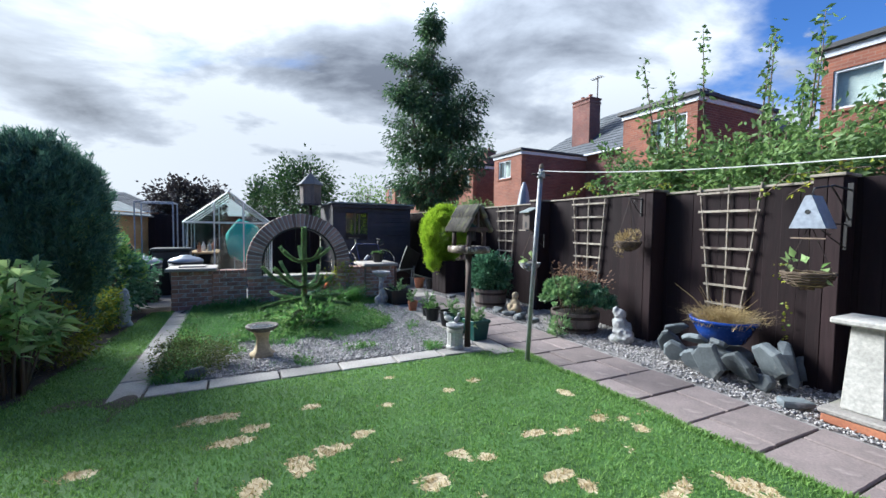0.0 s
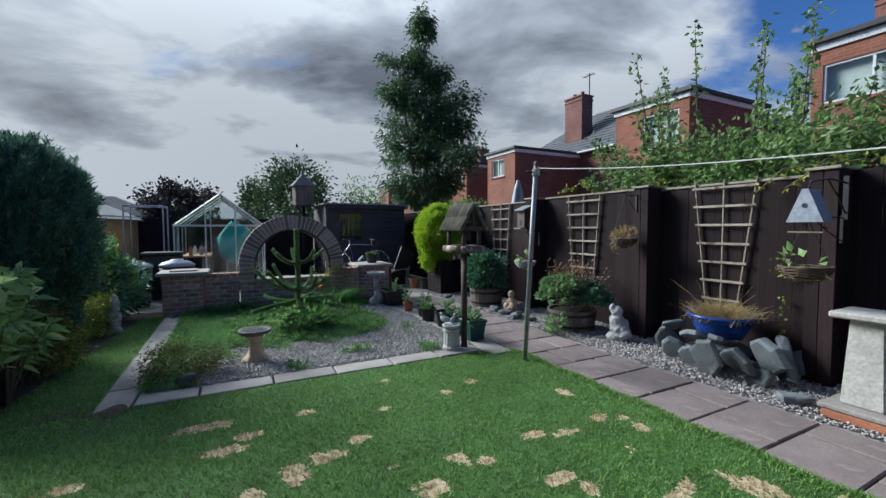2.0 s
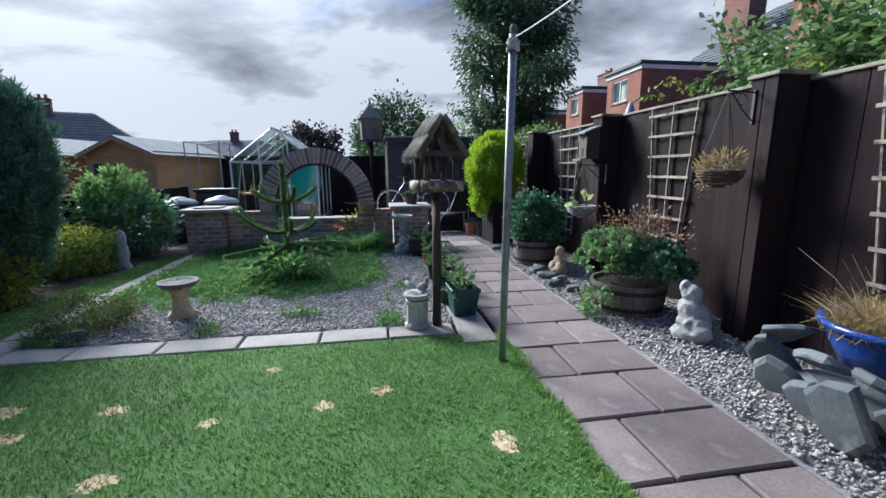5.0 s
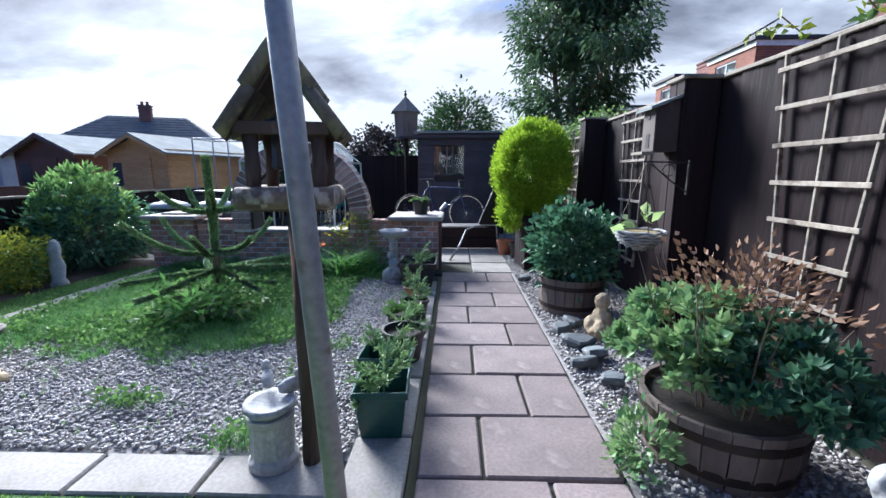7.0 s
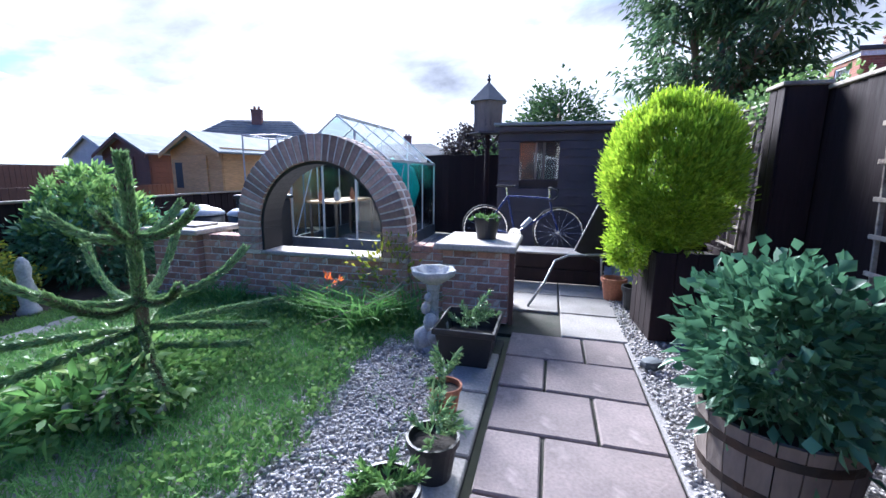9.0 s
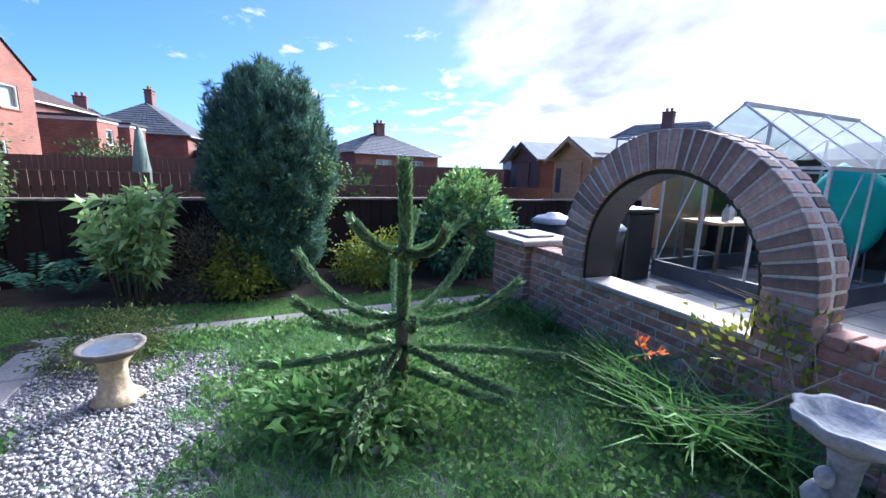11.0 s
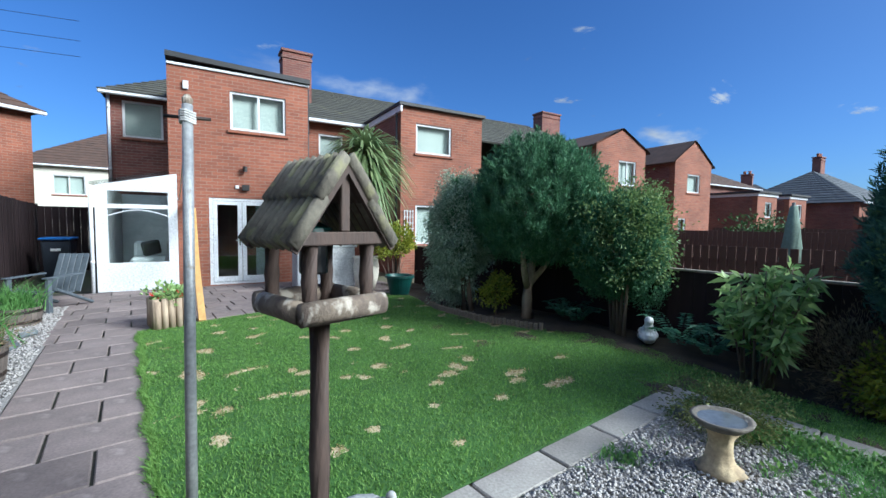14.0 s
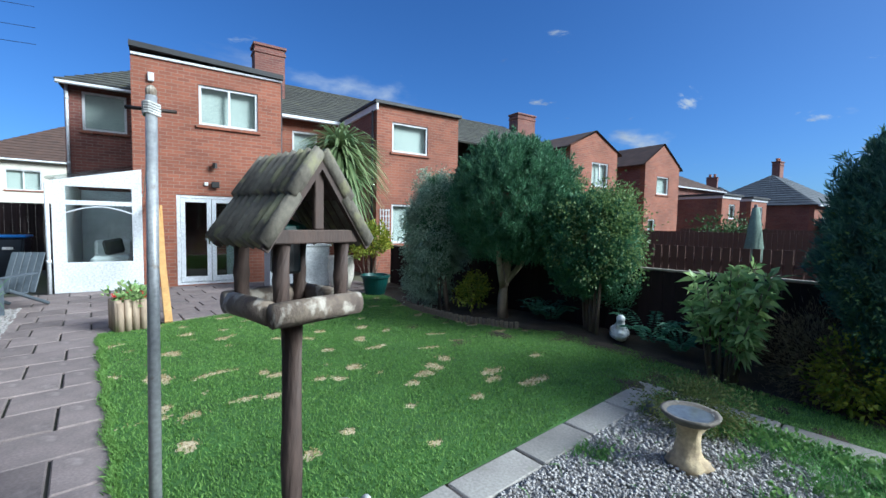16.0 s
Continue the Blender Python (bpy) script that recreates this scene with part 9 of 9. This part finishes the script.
def build_far_trees():
    rng = np.random.default_rng(200)
    leaders = [((0, 0, 2.0), (0.05, 0.0, 8.5)), ((-0.15, 0.1, 2.0), (-0.75, 0.5, 6.9)), ((0.1, -0.2, 2.0), (0.75, -0.7, 5.6))]
    reach = ([2.0, 3.2, 4.6, 6.2, 7.6, 8.6], [1.0, 1.2, 1.0, 0.7, 0.45, 0.2])
    limbs, crown = branched_crown(rng, M["tall_leaf"], leaders, reach, 190, 9, 15, 0.14, 0.046)
    t = plant("tall_tree", (5.75, 12.6, 0), "tall narrow dark-leaved tree beyond the fence", "tree", [crown],
              [([(0, 0, -0.1), (0.03, 0, 3.0), (0, 0, 6.0), (0.05, 0, 8.5)], [0.14, 0.1, 0.06, 0.015]), ([(0, 0, 0.9), (-0.15, 0.1, 2.0), (-0.45, 0.3, 4.4), (-0.75, 0.5, 6.9)], [0.08, 0.07, 0.05, 0.01]), ([(0, 0, 0.9), (0.1, -0.2, 2.0), (0.45, -0.45, 4.0), (0.75, -0.7, 5.6)], [0.08, 0.07, 0.045, 0.01])])
    for pts, rad in limbs:
        part("limb", tube(bmesh.new(), pts, rad, 5), M["bark"], t)
    limbs, crown = branched_crown(rng, M["tall_leaf"], [((0.3, -1.2, 3.2), (0.3, -2.3, 3.6))], ([2.0, 5.0], [0.6, 0.6]), 16, 6, 12, 0.12, 0.04, "side_growth")
    part("side_growth", crown[1], None, t)
    part("limb", tube(bmesh.new(), [(0, 0, 2.4), (0.2, -0.8, 3.0), (0.3, -2.3, 3.6)], [0.05, 0.035, 0.012], 6), M["bark"], t)
    # fruit tree and climbers hanging over the tall fence
    t = thing("fruit_tree", (6.6, 3.6, 0), 0, "straggling fruit tree reaching over the tall fence", "tree")
    part("trunk", tube(bmesh.new(), [(0, 0, -0.1), (0, 0, 1.6), (-0.1, 0.1, 2.4)], [0.12, 0.09, 0.06], 8), M["bark"], t, smooth=True)
    ats, outs = [], []
    for k in range(62):
        y = rng.uniform(-2.9, 2.4)
        x = rng.uniform(-0.9, 0.9)
        top = rng.uniform(2.3, 3.1) if rng.random() < 0.62 else rng.uniform(3.2, 4.55)
        if y > 1.7:
            top = min(top, 3.0)
        p0, p1 = np.array([x * 0.5, y * 0.55, 1.7]), np.array([x, y, top])
        mid = (p0 + p1) / 2 + np.array([0, y * 0.15, 0.1])
        part("branch", tube(bmesh.new(), [p0, mid, p1], [0.022, 0.014, 0.004], 5), M["bark"], t)
        n = 26
        for s in np.linspace(0.25, 1.02, n):
            q = (1 - s) ** 2 * p0 + 2 * s * (1 - s) * mid + s * s * p1
            for _ in range(3):
                ats.append(q + rng.normal(size=3) * 0.05)
                outs.append(rng.normal(size=3) + np.array([0, 0, 0.4]))
    part("leaves", leaf_mesh("leaves", np.array(ats), np.array(outs), 0.105, 0.055, M["apple"], rng, droop=0.1), None, t)
    part("crown", leaf_crown(rng, (-0.35, -0.3, 2.2), (0.8, 2.4, 0.5), 270, 20, 0.11, 0.1, 0.05, M["apple"], 0.3, 0.1)[1], None, t)
    t = thing("hanging_climber", (4.98, 1.7, 0), 0, "leafy climber shoots hanging over the fence top", "climber")
    ats, outs, bm = [], [], bmesh.new()
    for y0, y1, x1, z1 in ((0.0, 0.5, -0.1, 1.82), (0.1, 0.35, -0.15, 1.9), (-0.1, -0.45, -0.35, 1.7), (-0.3, -0.7, -0.3, 1.85), (0.4, 0.75, -0.1, 1.8), (3.6, 3.4, -0.3, 2.0), (3.2, 3.0, -0.35, 2.08), (1.9, 2.1, -0.1, 1.9)):
        a, b = Vector((0.15, y0, 2.05)), Vector((x1, y1, z1))
        tube(bm, [a, a.lerp(b, 0.5) + Vector((0, 0, 0.1)), b], 0.005, 4)
        for s in np.linspace(0, 1, 22):
            q = a.lerp(b, s) + Vector((0, 0, 0.2 * s * (1 - s)))
            ats.append(np.array(q) + rng.normal(size=3) * 0.02)
            outs.append(rng.normal(size=3))
    part("shoots", bm, M["bark"], t)
    part("leaves", leaf_mesh("leaves", np.array(ats), np.array(outs), 0.06, 0.035, M["yellow_bush"], rng), None, t)
    t = thing("wall_ivy", (5.0, 2.0, 0), 0, "thin strand of pale ivy on the fence boards", "climber")
    ats = np.concatenate([np.stack([rng.normal(-0.03, 0.01, 26), rng.normal(0.25, 0.04, 26), rng.uniform(0.95, 1.15, 26)], 1), np.stack([rng.normal(-0.03, 0.01, 22), rng.normal(0.22, 0.012, 22), rng.uniform(0.35, 0.75, 22)], 1)])
    part("leaves", leaf_mesh("leaves", ats, rng.normal(size=ats.shape) + np.array([-0.8, 0, 0]), 0.035, 0.03, M["yellow_bush"], rng), None, t)
    # ivy and brambles on the far stretch of the tall fence
    plant("fence_ivy", (5.2, 9.6, 1.9), "ivy tumbling over the far stretch of the fence", "climber", [leaf_crown(rng, (0, 0, 0.06), (0.25, 1.5, 0.16), 120, 16, 0.06, 0.06, 0.04, M["apple"], 0.3)])
    # far trees: round copper tree, conifers and birches
    limb_tree("copper_tree", (-4.6, 47, 0), "far dark copper-leaved round tree", rng, 5.4, 0.25, 8, [leaf_crown(rng, (0, 0, 3.7), (3.2, 3.0, 2.0), 160, 24, 0.4, 0.4, 0.25, M["far_red"], 0.4)], spread=2)
    limb_tree("far_conifer", (1.6, 33, 0), "far dark conifer behind the greenhouse", rng, 4.6, 0.2, 6, [leaf_crown(rng, (0, 0, 2.8), (1.0, 1.0, 2.0), 90, 30, 0.25, 0.3, 0.1, M["far_leaf"], 0.4)], spread=1)
    limb_tree("far_tree", (3.4, 26, 0), "far leafy green tree behind the shed", rng, 5.5, 0.25, 10, [leaf_crown(rng, (0, 0, 3.4), (1.9, 1.9, 1.9), 170, 30, 0.28, 0.24, 0.12, M["far_leaf"], 0.4)], spread=1.6)
    limb_tree("far_birch", (6.8, 24, 0), "far light green birch", rng, 4.0, 0.12, 8, [leaf_crown(rng, (0, 0, 2.9), (1.3, 1.3, 1.2), 80, 20, 0.3, 0.16, 0.1, M["apple"], 0.3)], spread=1.2)
    limb_tree("far_tree", (-24, -14, 0), "far dark tree behind the row", rng, 7, 0.25, 8, [leaf_crown(rng, (0, 0, 5.2), (2.0, 2.0, 1.6), 110, 24, 0.35, 0.3, 0.16, M["far_leaf"], 0.4)], spread=1.6)
    # hedges and bushes of the far gardens
    for i, (x, y, rx, ry, h) in enumerate([(-13, 1.5, 2.5, 0.5, 1.7), (-18, 4.2, 2.0, 0.6, 1.6), (-13, 11.0, 2.0, 0.5, 1.2), (-5.2, 7.3, 0.4, 0.4, 1.15), (-3.4, 15.5, 0.7, 0.5, 1.6), (2.6, 15, 1.4, 0.5, 2.0), (-17, 21, 3, 1, 1.6)]):
        plant("far_hedge", (x, y, 0), "far garden hedge of mid-green leaves", "hedge", [leaf_crown(rng, (0, 0, h / 2), (rx, ry, h / 2), int(60 + 40 * rx), 24, 0.16, 0.13, 0.07, M["far_leaf"], 0.6)], group="far hedges")


# ---- build ----
build_ground()
build_beds()
build_fences()
build_house()
build_lean_to()
build_neighbours()
build_yard()
build_border_plants()
build_monkey_puzzle()
build_far_trees()
build_barrels()
build_rockery()
build_statues()
build_fence_things()
build_bird_table()
build_pole()
build_bird_baths()
build_pots()
build_patio_things()
build_arch_wall()
build_paving()
